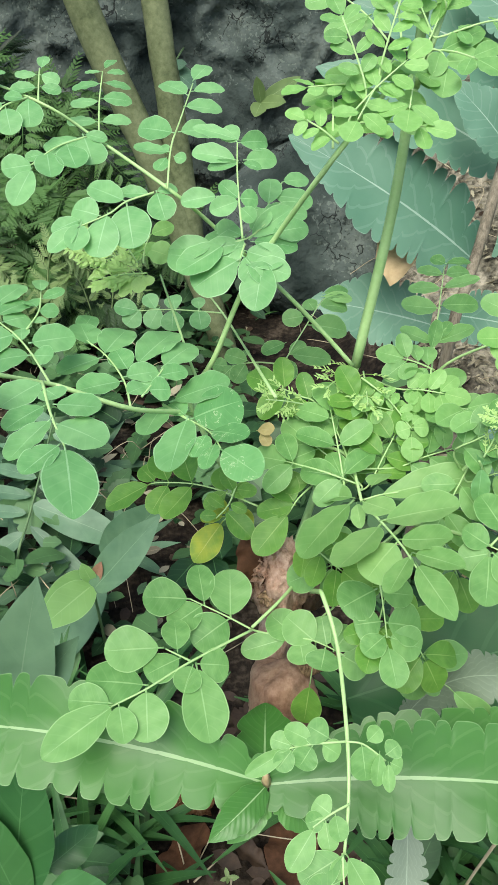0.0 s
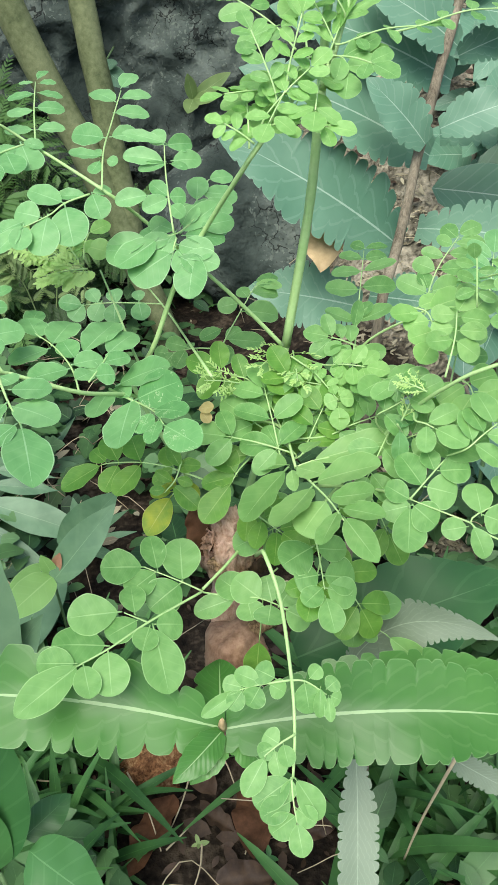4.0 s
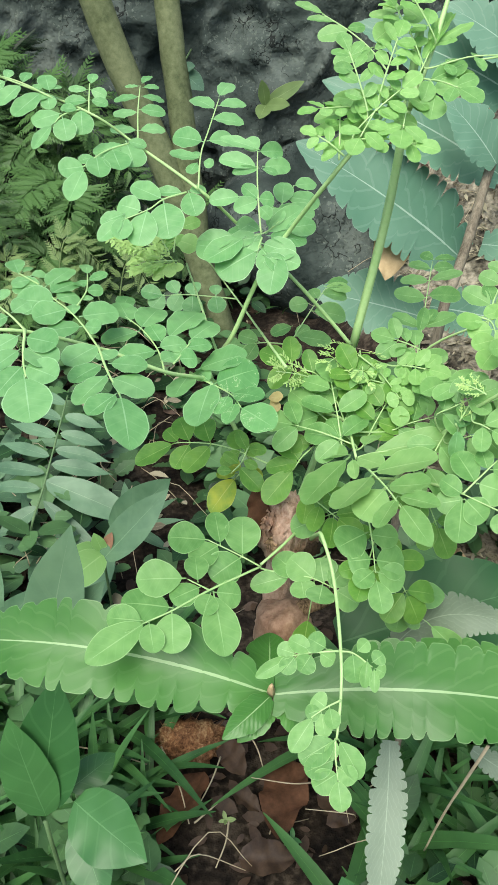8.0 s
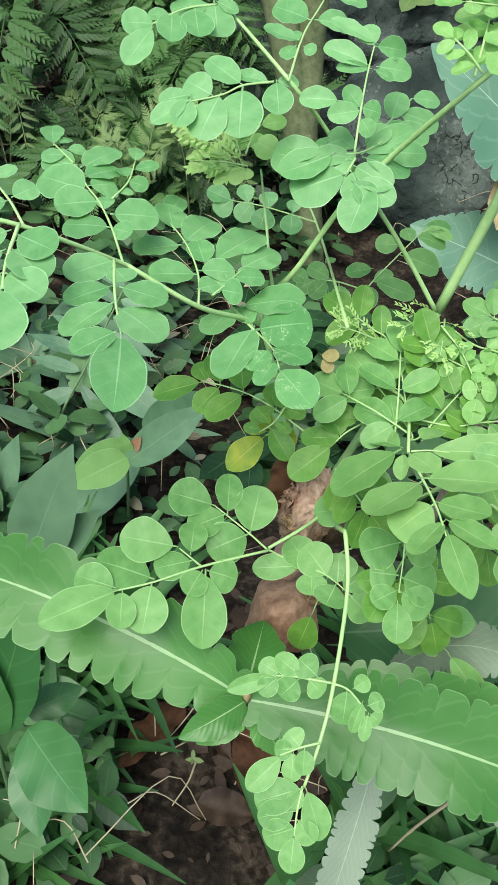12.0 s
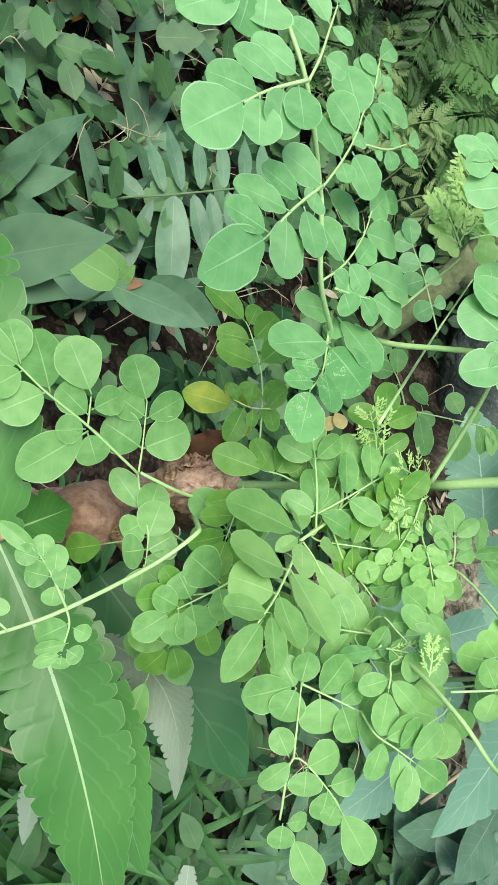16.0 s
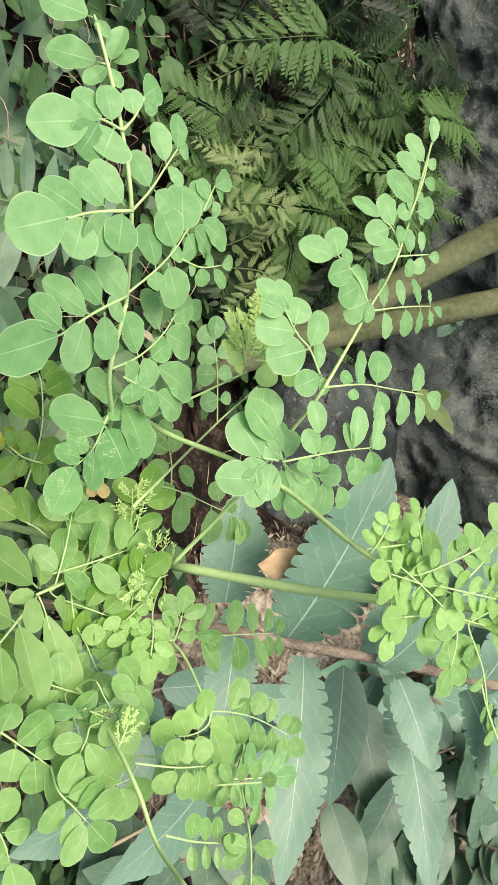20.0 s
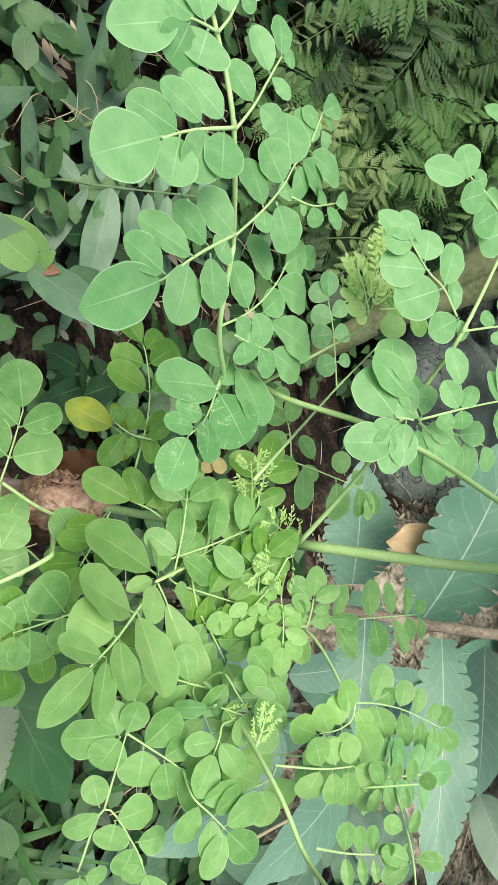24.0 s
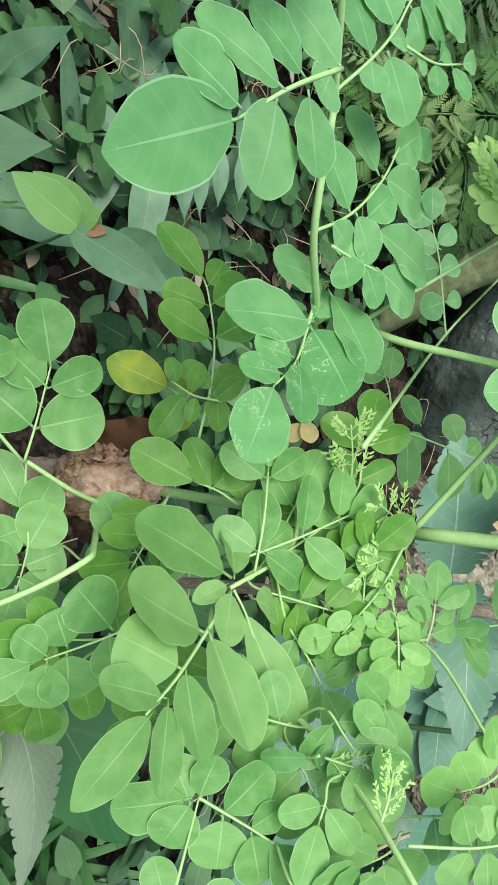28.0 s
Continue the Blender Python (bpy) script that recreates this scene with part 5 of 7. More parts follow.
# side sprays of the leaf on the far side
spray(moringa, [(0.175, 0.403, 0.786), (0.175, 0.414, 0.810), (0.174, 0.415, 0.812)], [((0.174, 0.415, 0.811), (0.172, 0.415, 0.821), 1.14), ((0.175, 0.408, 0.797), (0.186, 0.404, 0.800), 0.8), ((0.175, 0.412, 0.805), (0.185, 0.408, 0.807), 0.74), ((0.174, 0.413, 0.808), (0.162, 0.412, 0.812), 0.74), ((0.174, 0.410, 0.800), (0.162, 0.408, 0.806), 0.8), ((0.175, 0.406, 0.794), (0.185, 0.400, 0.791), 0.91), ((0.174, 0.407, 0.795), (0.162, 0.403, 0.794), 0.91)], material=LEAF_LIME, radius=0.0007, up=(-0.35, -0.75, 0.55))
spray(moringa, [(0.177, 0.410, 0.801), (0.193, 0.384, 0.818), (0.211, 0.364, 0.826)], [((0.187, 0.392, 0.811), (0.179, 0.385, 0.806), 1.03), ((0.196, 0.383, 0.817), (0.187, 0.374, 0.807), 0.97), ((0.195, 0.384, 0.819), (0.196, 0.386, 0.832), 1.03), ((0.197, 0.383, 0.817), (0.202, 0.373, 0.806), 0.91), ((0.204, 0.373, 0.820), (0.211, 0.366, 0.815), 1.03), ((0.204, 0.374, 0.823), (0.213, 0.373, 0.831), 0.91), ((0.189, 0.393, 0.814), (0.177, 0.392, 0.820), 0.57), ((0.190, 0.388, 0.815), (0.196, 0.382, 0.812), 0.68)], material=LEAF_LIME, radius=0.0007, up=(-0.35, -0.75, 0.55))
spray(moringa, [(0.170, 0.340, 0.794), (0.185, 0.363, 0.796), (0.192, 0.377, 0.804)], [((0.184, 0.362, 0.795), (0.169, 0.361, 0.799), 0.78), ((0.188, 0.369, 0.799), (0.173, 0.367, 0.802), 0.63), ((0.192, 0.376, 0.802), (0.177, 0.374, 0.805), 0.57), ((0.186, 0.362, 0.795), (0.198, 0.358, 0.797), 0.78), ((0.189, 0.369, 0.799), (0.200, 0.365, 0.801), 0.63), ((0.193, 0.376, 0.802), (0.203, 0.372, 0.804), 0.57), ((0.192, 0.377, 0.804), (0.185, 0.377, 0.813), 0.91), ((0.193, 0.377, 0.805), (0.197, 0.377, 0.814), 0.91)], material=LEAF_LIME, radius=0.0007, up=(-0.35, -0.75, 0.55))
spray(moringa, [(0.116, 0.472, 0.726), (0.112, 0.454, 0.711), (0.109, 0.436, 0.697)], [((0.109, 0.437, 0.698), (0.109, 0.427, 0.686), 1.14), ((0.109, 0.440, 0.700), (0.097, 0.438, 0.703), 1.03), ((0.110, 0.441, 0.702), (0.122, 0.434, 0.698), 1.03), ((0.111, 0.450, 0.707), (0.097, 0.447, 0.709), 0.91), ((0.112, 0.451, 0.708), (0.129, 0.446, 0.710), 0.85), ((0.113, 0.459, 0.712), (0.098, 0.458, 0.717), 0.91), ((0.114, 0.460, 0.714), (0.135, 0.456, 0.718), 0.97), ((0.115, 0.467, 0.720), (0.137, 0.464, 0.725), 0.91), ((0.114, 0.469, 0.720), (0.098, 0.469, 0.727), 0.8), ((0.111, 0.445, 0.704), (0.117, 0.440, 0.704), 1.03)], material=LEAF_LIME, radius=0.0007, up=(-0.35, -0.75, 0.55))
pinna(moringa, (0.096, 0.466, 0.711), (0.067, 0.453, 0.703), 4, 0.0109, material=LEAF_YOUNG, end=1.5)
# side sprays above the stump and under the middle
spray(moringa, [(-0.009, 0.427, 0.667), (-0.014, 0.420, 0.657), (-0.022, 0.415, 0.650)], [((-0.021, 0.416, 0.652), (-0.032, 0.414, 0.653), 0.91), ((-0.016, 0.419, 0.656), (-0.027, 0.421, 0.664), 0.91), ((-0.013, 0.420, 0.658), (-0.003, 0.414, 0.657), 0.97), ((-0.010, 0.425, 0.664), (-0.017, 0.430, 0.677), 0.97), ((-0.009, 0.426, 0.665), (0.004, 0.421, 0.667), 1.03), ((-0.016, 0.418, 0.654), (0.001, 0.404, 0.644), 0.97)], material=LEAF_OLD, radius=0.0007)
# leaf that reaches out over the path
spray(moringa, [(-0.159, 0.306, 0.823), (-0.161, 0.295, 0.821), (-0.161, 0.291, 0.819)], [((-0.160, 0.290, 0.819), (-0.154, 0.261, 0.810), 0.92), ((-0.161, 0.295, 0.821), (-0.170, 0.282, 0.818), 1.22), ((-0.161, 0.300, 0.822), (-0.175, 0.296, 0.823), 1.82), ((-0.160, 0.293, 0.820), (-0.146, 0.286, 0.816), 2.01), ((-0.159, 0.301, 0.822), (-0.147, 0.296, 0.819), 2.77)], radius=0.0007, material=LEAF, up=(0.15, -0.28, 0.95), ends=1)
spray(moringa, [(-0.159, 0.306, 0.823), (-0.165, 0.311, 0.826), (-0.174, 0.316, 0.829)], [((-0.174, 0.316, 0.829), (-0.168, 0.322, 0.830), 1.21), ((-0.166, 0.311, 0.826), (-0.176, 0.308, 0.827), 1.73), ((-0.174, 0.315, 0.829), (-0.181, 0.324, 0.833), 1.68)], radius=0.0007, material=LEAF, up=(0.15, -0.28, 0.95), ends=0)
spray(moringa, [(-0.127, 0.312, 0.821), (-0.125, 0.297, 0.817), (-0.123, 0.287, 0.814), (-0.120, 0.278, 0.812)], [((-0.121, 0.279, 0.812), (-0.113, 0.251, 0.805), 1.10), ((-0.123, 0.286, 0.814), (-0.132, 0.266, 0.811), 0.94), ((-0.127, 0.297, 0.817), (-0.139, 0.279, 0.815), 0.93), ((-0.129, 0.307, 0.820), (-0.144, 0.291, 0.818), 0.94), ((-0.122, 0.286, 0.814), (-0.105, 0.281, 0.811), 1.72), ((-0.125, 0.299, 0.817), (-0.108, 0.292, 0.814), 1.91), ((-0.126, 0.307, 0.819), (-0.109, 0.305, 0.817), 1.85)], radius=0.0009, material=LEAF, up=(0.13, -0.21, 0.97), ends=1)
spray(moringa, [(-0.130, 0.323, 0.814), (-0.140, 0.333, 0.818), (-0.151, 0.341, 0.822), (-0.160, 0.348, 0.825)], [((-0.160, 0.348, 0.825), (-0.177, 0.350, 0.827), 0.87), ((-0.153, 0.342, 0.822), (-0.170, 0.335, 0.822), 1.12), ((-0.141, 0.333, 0.818), (-0.155, 0.322, 0.817), 1.11), ((-0.152, 0.343, 0.822), (-0.144, 0.351, 0.824), 1.05), ((-0.140, 0.335, 0.819), (-0.133, 0.346, 0.821), 1.43), ((-0.160, 0.349, 0.825), (-0.160, 0.356, 0.827), 1.64)], radius=0.0007, material=LEAF, up=(0.12, -0.28, 0.95), ends=1)
spray(moringa, [(-0.095, 0.339, 0.797), (-0.086, 0.313, 0.796), (-0.076, 0.291, 0.794)], [((-0.076, 0.291, 0.794), (-0.065, 0.252, 0.792), 0.79), ((-0.078, 0.291, 0.795), (-0.090, 0.272, 0.795), 1.05), ((-0.085, 0.309, 0.796), (-0.098, 0.282, 0.796), 0.79), ((-0.090, 0.320, 0.796), (-0.104, 0.302, 0.797), 0.97), ((-0.095, 0.339, 0.797), (-0.110, 0.319, 0.798), 1.13), ((-0.083, 0.307, 0.795), (-0.060, 0.299, 0.793), 1.59), ((-0.086, 0.321, 0.796), (-0.065, 0.321, 0.795), 1.58), ((-0.093, 0.333, 0.797), (-0.085, 0.327, 0.796), 2.47)], radius=0.0009, material=LEAF, up=(0.08, -0.03, 1.00), ends=1)
spray(moringa, [(-0.101, 0.373, 0.775), (-0.115, 0.397, 0.779), (-0.128, 0.416, 0.781), (-0.139, 0.427, 0.783), (-0.152, 0.444, 0.785)], [((-0.151, 0.444, 0.785), (-0.171, 0.443, 0.786), 1.57), ((-0.116, 0.397, 0.779), (-0.140, 0.394, 0.779), 1.55), ((-0.129, 0.417, 0.781), (-0.149, 0.405, 0.781), 1.64), ((-0.138, 0.424, 0.782), (-0.165, 0.426, 0.784), 1.78), ((-0.119, 0.409, 0.780), (-0.096, 0.418, 0.780), 1.87), ((-0.138, 0.428, 0.783), (-0.126, 0.438, 0.783), 2.05), ((-0.143, 0.434, 0.784), (-0.130, 0.454, 0.785), 1.20), ((-0.148, 0.443, 0.785), (-0.136, 0.471, 0.787), 0.93), ((-0.124, 0.411, 0.780), (-0.127, 0.424, 0.782), 1.15), ((-0.115, 0.397, 0.779), (-0.104, 0.397, 0.778), 2.20)], radius=0.0007, material=LEAF, up=(0.05, -0.10, 0.99), ends=1)
spray(moringa, [(-0.123, 0.421, 0.782), (-0.120, 0.440, 0.784), (-0.123, 0.462, 0.786)], [((-0.123, 0.462, 0.786), (-0.127, 0.479, 0.788), 0.74), ((-0.120, 0.440, 0.784), (-0.109, 0.442, 0.783), 2.31), ((-0.121, 0.454, 0.785), (-0.109, 0.462, 0.786), 1.01), ((-0.121, 0.429, 0.782), (-0.115, 0.433, 0.783), 1.83), ((-0.122, 0.445, 0.784), (-0.129, 0.453, 0.786), 1.50)], radius=0.0007, material=LEAF, up=(0.05, -0.11, 0.99), ends=1)
spray(moringa, [(-0.153, 0.444, 0.786), (-0.169, 0.457, 0.788)], [((-0.169, 0.456, 0.788), (-0.178, 0.477, 0.791), 0.78), ((-0.159, 0.449, 0.787), (-0.172, 0.445, 0.787), 1.68), ((-0.161, 0.456, 0.787), (-0.151, 0.460, 0.787), 1.34), ((-0.167, 0.459, 0.788), (-0.163, 0.468, 0.789), 1.02)], radius=0.0007, material=LEAF, up=(0.05, -0.11, 0.99), ends=1)
spray(moringa, [(-0.063, 0.384, 0.752), (-0.070, 0.410, 0.755), (-0.083, 0.431, 0.760), (-0.100, 0.447, 0.764)], [((-0.100, 0.447, 0.764), (-0.097, 0.474, 0.766), 0.68), ((-0.065, 0.426, 0.756), (-0.047, 0.471, 0.758), 0.65), ((-0.085, 0.428, 0.760), (-0.107, 0.411, 0.761), 1.14), ((-0.071, 0.410, 0.755), (-0.094, 0.397, 0.758), 1.23), ((-0.084, 0.432, 0.760), (-0.075, 0.464, 0.762), 1.04), ((-0.092, 0.439, 0.762), (-0.102, 0.458, 0.765), 1.49), ((-0.069, 0.421, 0.756), (-0.078, 0.437, 0.759), 1.34), ((-0.067, 0.398, 0.754), (-0.058, 0.409, 0.753), 1.51), ((-0.070, 0.413, 0.756), (-0.052, 0.424, 0.754), 1.20)], radius=0.0007, material=LEAF, up=(0.16, -0.10, 0.98), ends=2)
spray(moringa, [(-0.059, 0.398, 0.752), (-0.054, 0.411, 0.753), (-0.049, 0.427, 0.754)], [((-0.050, 0.427, 0.754), (-0.033, 0.460, 0.755), 0.72), ((-0.052, 0.419, 0.753), (-0.036, 0.428, 0.752), 1.31), ((-0.055, 0.409, 0.752), (-0.063, 0.413, 0.754), 2.47), ((-0.056, 0.405, 0.752), (-0.044, 0.408, 0.751), 2.45)], radius=0.0007, material=LEAF, up=(0.16, -0.11, 0.98), ends=1)
spray(moringa, [(-0.050, 0.417, 0.735), (-0.033, 0.393, 0.740), (-0.020, 0.374, 0.744), (-0.014, 0.357, 0.746)], [((-0.014, 0.356, 0.746), (0.005, 0.327, 0.753), 0.78), ((-0.017, 0.363, 0.745), (-0.023, 0.347, 0.742), 1.14), ((-0.022, 0.373, 0.744), (-0.029, 0.359, 0.740), 1.56), ((-0.020, 0.374, 0.745), (-0.001, 0.363, 0.752), 1.20), ((-0.032, 0.392, 0.741), (-0.005, 0.398, 0.752), 1.92)], radius=0.0007, material=LEAF_MINED, up=(-0.38, -0.05, 0.92), ends=1)
spray(moringa, [(-0.050, 0.416, 0.735), (-0.033, 0.392, 0.740)], [((-0.045, 0.417, 0.737), (-0.012, 0.421, 0.751), 1.30), ((-0.034, 0.395, 0.740), (-0.043, 0.357, 0.734), 1.02), ((-0.049, 0.416, 0.735), (-0.061, 0.398, 0.729), 1.98), ((-0.035, 0.397, 0.740), (-0.047, 0.420, 0.736), 0.85)], radius=0.0007, material=LEAF, up=(-0.38, -0.06, 0.92), ends=1)
# small leaf above the stump
spray(moringa, [(0.005, 0.416, 0.659), (-0.018, 0.429, 0.661), (-0.038, 0.437, 0.661), (-0.059, 0.441, 0.659), (-0.066, 0.441, 0.658)], [((-0.066, 0.441, 0.658), (-0.096, 0.432, 0.646), 0.79), ((-0.054, 0.439, 0.659), (-0.065, 0.423, 0.648), 1.21), ((-0.038, 0.435, 0.661), (-0.056, 0.418, 0.647), 1.06), ((-0.063, 0.442, 0.659), (-0.074, 0.454, 0.663), 1.14), ((-0.054, 0.441, 0.660), (-0.064, 0.461, 0.669), 1.15), ((-0.038, 0.437, 0.662), (-0.046, 0.457, 0.671), 1.22), ((-0.015, 0.428, 0.662), (-0.030, 0.421, 0.654), 0.87), ((-0.015, 0.428, 0.662), (-0.022, 0.445, 0.669), 1.13), ((-0.013, 0.426, 0.661), (0.002, 0.427, 0.665), 1.18)], radius=0.0007, material=LEAF_OLD, up=(-0.19, -0.48, 0.86), ends=1)
# pale leaf in the middle
spray(moringa, [(0.065, 0.382, 0.690), (0.078, 0.337, 0.701), (0.084, 0.311, 0.705)], [((0.084, 0.313, 0.706), (0.093, 0.273, 0.713), 0.51), ((0.060, 0.386, 0.687), (0.027, 0.363, 0.668), 1.15), ((0.084, 0.322, 0.705), (0.103, 0.299, 0.718), 0.63), ((0.079, 0.337, 0.701), (0.103, 0.318, 0.717), 0.71), ((0.073, 0.357, 0.697), (0.109, 0.344, 0.720), 0.93), ((0.083, 0.322, 0.704), (0.069, 0.302, 0.697), 1.08), ((0.078, 0.335, 0.701), (0.060, 0.321, 0.690), 1.87), ((0.072, 0.355, 0.696), (0.049, 0.332, 0.683), 1.84), ((0.065, 0.381, 0.691), (0.079, 0.362, 0.700), 0.99), ((0.071, 0.391, 0.694), (0.079, 0.401, 0.698), 2.21), ((0.061, 0.388, 0.688), (0.043, 0.410, 0.675), 0.76), ((0.062, 0.382, 0.689), (0.062, 0.361, 0.689), 0.71)], radius=0.0009, material=LEAF_PALE, up=(-0.53, 0.04, 0.85), ends=2)
spray(moringa, [(0.067, 0.390, 0.685), (0.077, 0.391, 0.688), (0.088, 0.391, 0.690)], [((0.075, 0.391, 0.687), (0.134, 0.394, 0.703), 0.46)], radius=0.0007, material=LEAF_PALE, up=(-0.22, -0.38, 0.90), ends=1)
spray(moringa, [(0.039, 0.422, 0.671), (0.030, 0.415, 0.666), (0.024, 0.408, 0.660)], [((0.024, 0.408, 0.660), (0.003, 0.388, 0.645), 0.82), ((0.028, 0.412, 0.663), (0.004, 0.409, 0.661), 0.87), ((0.028, 0.413, 0.664), (0.016, 0.428, 0.676), 1.37), ((0.037, 0.423, 0.672), (0.017, 0.424, 0.672), 1.21), ((0.028, 0.412, 0.663), (0.011, 0.412, 0.663), 1.13)], radius=0.0007, material=LEAF_OLD, up=(0.00, -0.60, 0.80), ends=1)
# low arm
spray(moringa, [(0.001, 0.353, 0.615), (-0.034, 0.329, 0.615), (-0.057, 0.310, 0.615), (-0.075, 0.298, 0.615)], [((-0.074, 0.299, 0.615), (-0.108, 0.267, 0.613), 0.67), ((-0.031, 0.327, 0.614), (-0.021, 0.287, 0.599), 0.82), ((-0.076, 0.299, 0.616), (-0.099, 0.298, 0.620), 1.37), ((-0.058, 0.312, 0.615), (-0.091, 0.311, 0.623), 1.21), ((-0.072, 0.299, 0.615), (-0.067, 0.279, 0.607), 1.22), ((-0.058, 0.309, 0.615), (-0.055, 0.282, 0.605), 1.33), ((-0.033, 0.327, 0.614), (-0.038, 0.310, 0.610), 1.47), ((-0.030, 0.328, 0.614), (-0.012, 0.330, 0.611), 1.67)], radius=0.0009, material=LEAF_LIME, up=(0.21, -0.29, 0.93), ends=2)
spray(moringa, [(-0.034, 0.329, 0.615), (-0.049, 0.334, 0.620)], [((-0.051, 0.334, 0.621), (-0.083, 0.328, 0.626), 1.11), ((-0.042, 0.333, 0.619), (-0.045, 0.353, 0.625), 1.26), ((-0.040, 0.330, 0.617), (-0.059, 0.318, 0.618), 1.24)], radius=0.0007, material=LEAF_LIME, up=(0.21, -0.29, 0.93), ends=1)
spray(moringa, [(0.001, 0.355, 0.613), (-0.014, 0.361, 0.618), (-0.037, 0.369, 0.625)], [((-0.037, 0.369, 0.625), (-0.065, 0.367, 0.630), 1.19), ((-0.029, 0.366, 0.623), (-0.048, 0.351, 0.620), 1.36), ((-0.028, 0.367, 0.623), (-0.033, 0.391, 0.633), 1.04), ((-0.012, 0.361, 0.617), (-0.013, 0.390, 0.628), 1.37), ((-0.013, 0.360, 0.617), (-0.033, 0.343, 0.615), 1.53)], radius=0.0007, material=LEAF_LIME, up=(0.18, -0.35, 0.92), ends=1)
spray(moringa, [(0.001, 0.365, 0.602), (0.023, 0.361, 0.599), (0.036, 0.360, 0.599), (0.047, 0.357, 0.596), (0.058, 0.352, 0.593)], [((0.023, 0.361, 0.599), (-0.006, 0.354, 0.595), 0.73), ((0.030, 0.360, 0.599), (0.012, 0.373, 0.608), 1.37), ((0.040, 0.359, 0.598), (0.022, 0.371, 0.607), 1.60), ((0.030, 0.360, 0.599), (0.033, 0.348, 0.590), 2.00), ((0.047, 0.357, 0.596), (0.044, 0.372, 0.607), 2.08), ((0.046, 0.356, 0.596), (0.043, 0.345, 0.588), 2.34), ((0.051, 0.354, 0.595), (0.063, 0.366, 0.603), 1.53), ((0.055, 0.353, 0.593), (0.072, 0.345, 0.588), 1.67)], radius=0.0007, material=LEAF_LIME, up=(-0.00, -0.59, 0.81), ends=1)
# drooping leaf
spray(moringa, [(0.049, 0.266, 0.628), (0.031, 0.265, 0.627), (0.019, 0.263, 0.626)], [((0.021, 0.264, 0.626), (-0.002, 0.253, 0.618), 0.50), ((0.022, 0.264, 0.627), (0.011, 0.267, 0.629), 1.50), ((0.032, 0.266, 0.628), (0.018, 0.271, 0.632), 1.21), ((0.041, 0.267, 0.629), (0.030, 0.272, 0.633), 1.68), ((0.022, 0.263, 0.626), (0.014, 0.255, 0.620), 1.44), ((0.032, 0.264, 0.627), (0.025, 0.256, 0.620), 1.71), ((0.037, 0.265, 0.627), (0.046, 0.261, 0.624), 1.73)], radius=0.0007, material=LEAF_LIME, up=(0.00, -0.60, 0.80), ends=1)
spray(moringa, [(0.049, 0.266, 0.628), (0.058, 0.265, 0.627), (0.069, 0.259, 0.622)], [((0.070, 0.258, 0.622), (0.070, 0.247, 0.613), 0.65), ((0.057, 0.265, 0.627), (0.059, 0.251, 0.617), 1.38), ((0.060, 0.266, 0.628), (0.067, 0.271, 0.632), 1.71), ((0.066, 0.262, 0.625), (0.064, 0.249, 0.615), 0.71), ((0.069, 0.261, 0.624), (0.076, 0.265, 0.627), 1.91), ((0.071, 0.258, 0.622), (0.077, 0.256, 0.620), 2.14)], radius=0.0007, material=LEAF_LIME, up=(0.00, -0.60, 0.80), ends=1)
spray(moringa, [(0.049, 0.239, 0.616), (0.040, 0.235, 0.614), (0.031, 0.230, 0.611)], [((0.032, 0.230, 0.611), (0.019, 0.214, 0.600), 0.80), ((0.040, 0.235, 0.614), (0.032, 0.240, 0.617), 1.95), ((0.037, 0.234, 0.613), (0.028, 0.231, 0.612), 1.66), ((0.037, 0.233, 0.612), (0.039, 0.221, 0.605), 1.09), ((0.042, 0.235, 0.614), (0.044, 0.225, 0.607), 1.37)], radius=0.0007, material=LEAF_LIME, up=(0.01, -0.56, 0.83), ends=1)
spray(moringa, [(0.045, 0.221, 0.604), (0.045, 0.211, 0.598), (0.046, 0.202, 0.592)], [((0.046, 0.202, 0.592), (0.048, 0.188, 0.582), 1.04), ((0.047, 0.220, 0.604), (0.060, 0.203, 0.592), 0.82), ((0.045, 0.220, 0.604), (0.024, 0.210, 0.598), 1.11), ((0.044, 0.211, 0.598), (0.027, 0.205, 0.594), 1.27), ((0.046, 0.205, 0.594), (0.032, 0.198, 0.589), 1.46), ((0.046, 0.208, 0.596), (0.056, 0.201, 0.591), 1.50), ((0.045, 0.220, 0.604), (0.041, 0.211, 0.598), 1.25)], radius=0.0007, material=LEAF_LIME, up=(0.01, -0.56, 0.83), ends=2)
spray(moringa, [(0.075, 0.370, 0.650), (0.077, 0.352, 0.641), (0.078, 0.332, 0.631)], [((0.078, 0.328, 0.629), (0.082, 0.307, 0.619), 0.98), ((0.076, 0.341, 0.635), (0.060, 0.338, 0.636), 2.06), ((0.077, 0.333, 0.632), (0.064, 0.323, 0.628), 1.43), ((0.078, 0.340, 0.635), (0.099, 0.339, 0.633), 1.92), ((0.079, 0.333, 0.631), (0.098, 0.328, 0.627), 1.58), ((0.074, 0.358, 0.644), (0.053, 0.347, 0.641), 1.62), ((0.076, 0.357, 0.643), (0.095, 0.355, 0.641), 1.67)], radius=0.0007, material=LEAF_LIME, up=(0.08, -0.43, 0.90), ends=1)
spray(moringa, [(0.102, 0.368, 0.576), (0.116, 0.360, 0.565), (0.128, 0.356, 0.557)], [((0.107, 0.366, 0.573), (0.143, 0.375, 0.570), 0.75), ((0.128, 0.355, 0.557), (0.156, 0.341, 0.537), 0.66), ((0.106, 0.364, 0.571), (0.103, 0.347, 0.557), 1.46), ((0.118, 0.359, 0.563), (0.112, 0.351, 0.558), 2.03)], radius=0.0007, material=LEAF_LIME, up=(0.21, -0.64, 0.74), ends=2)
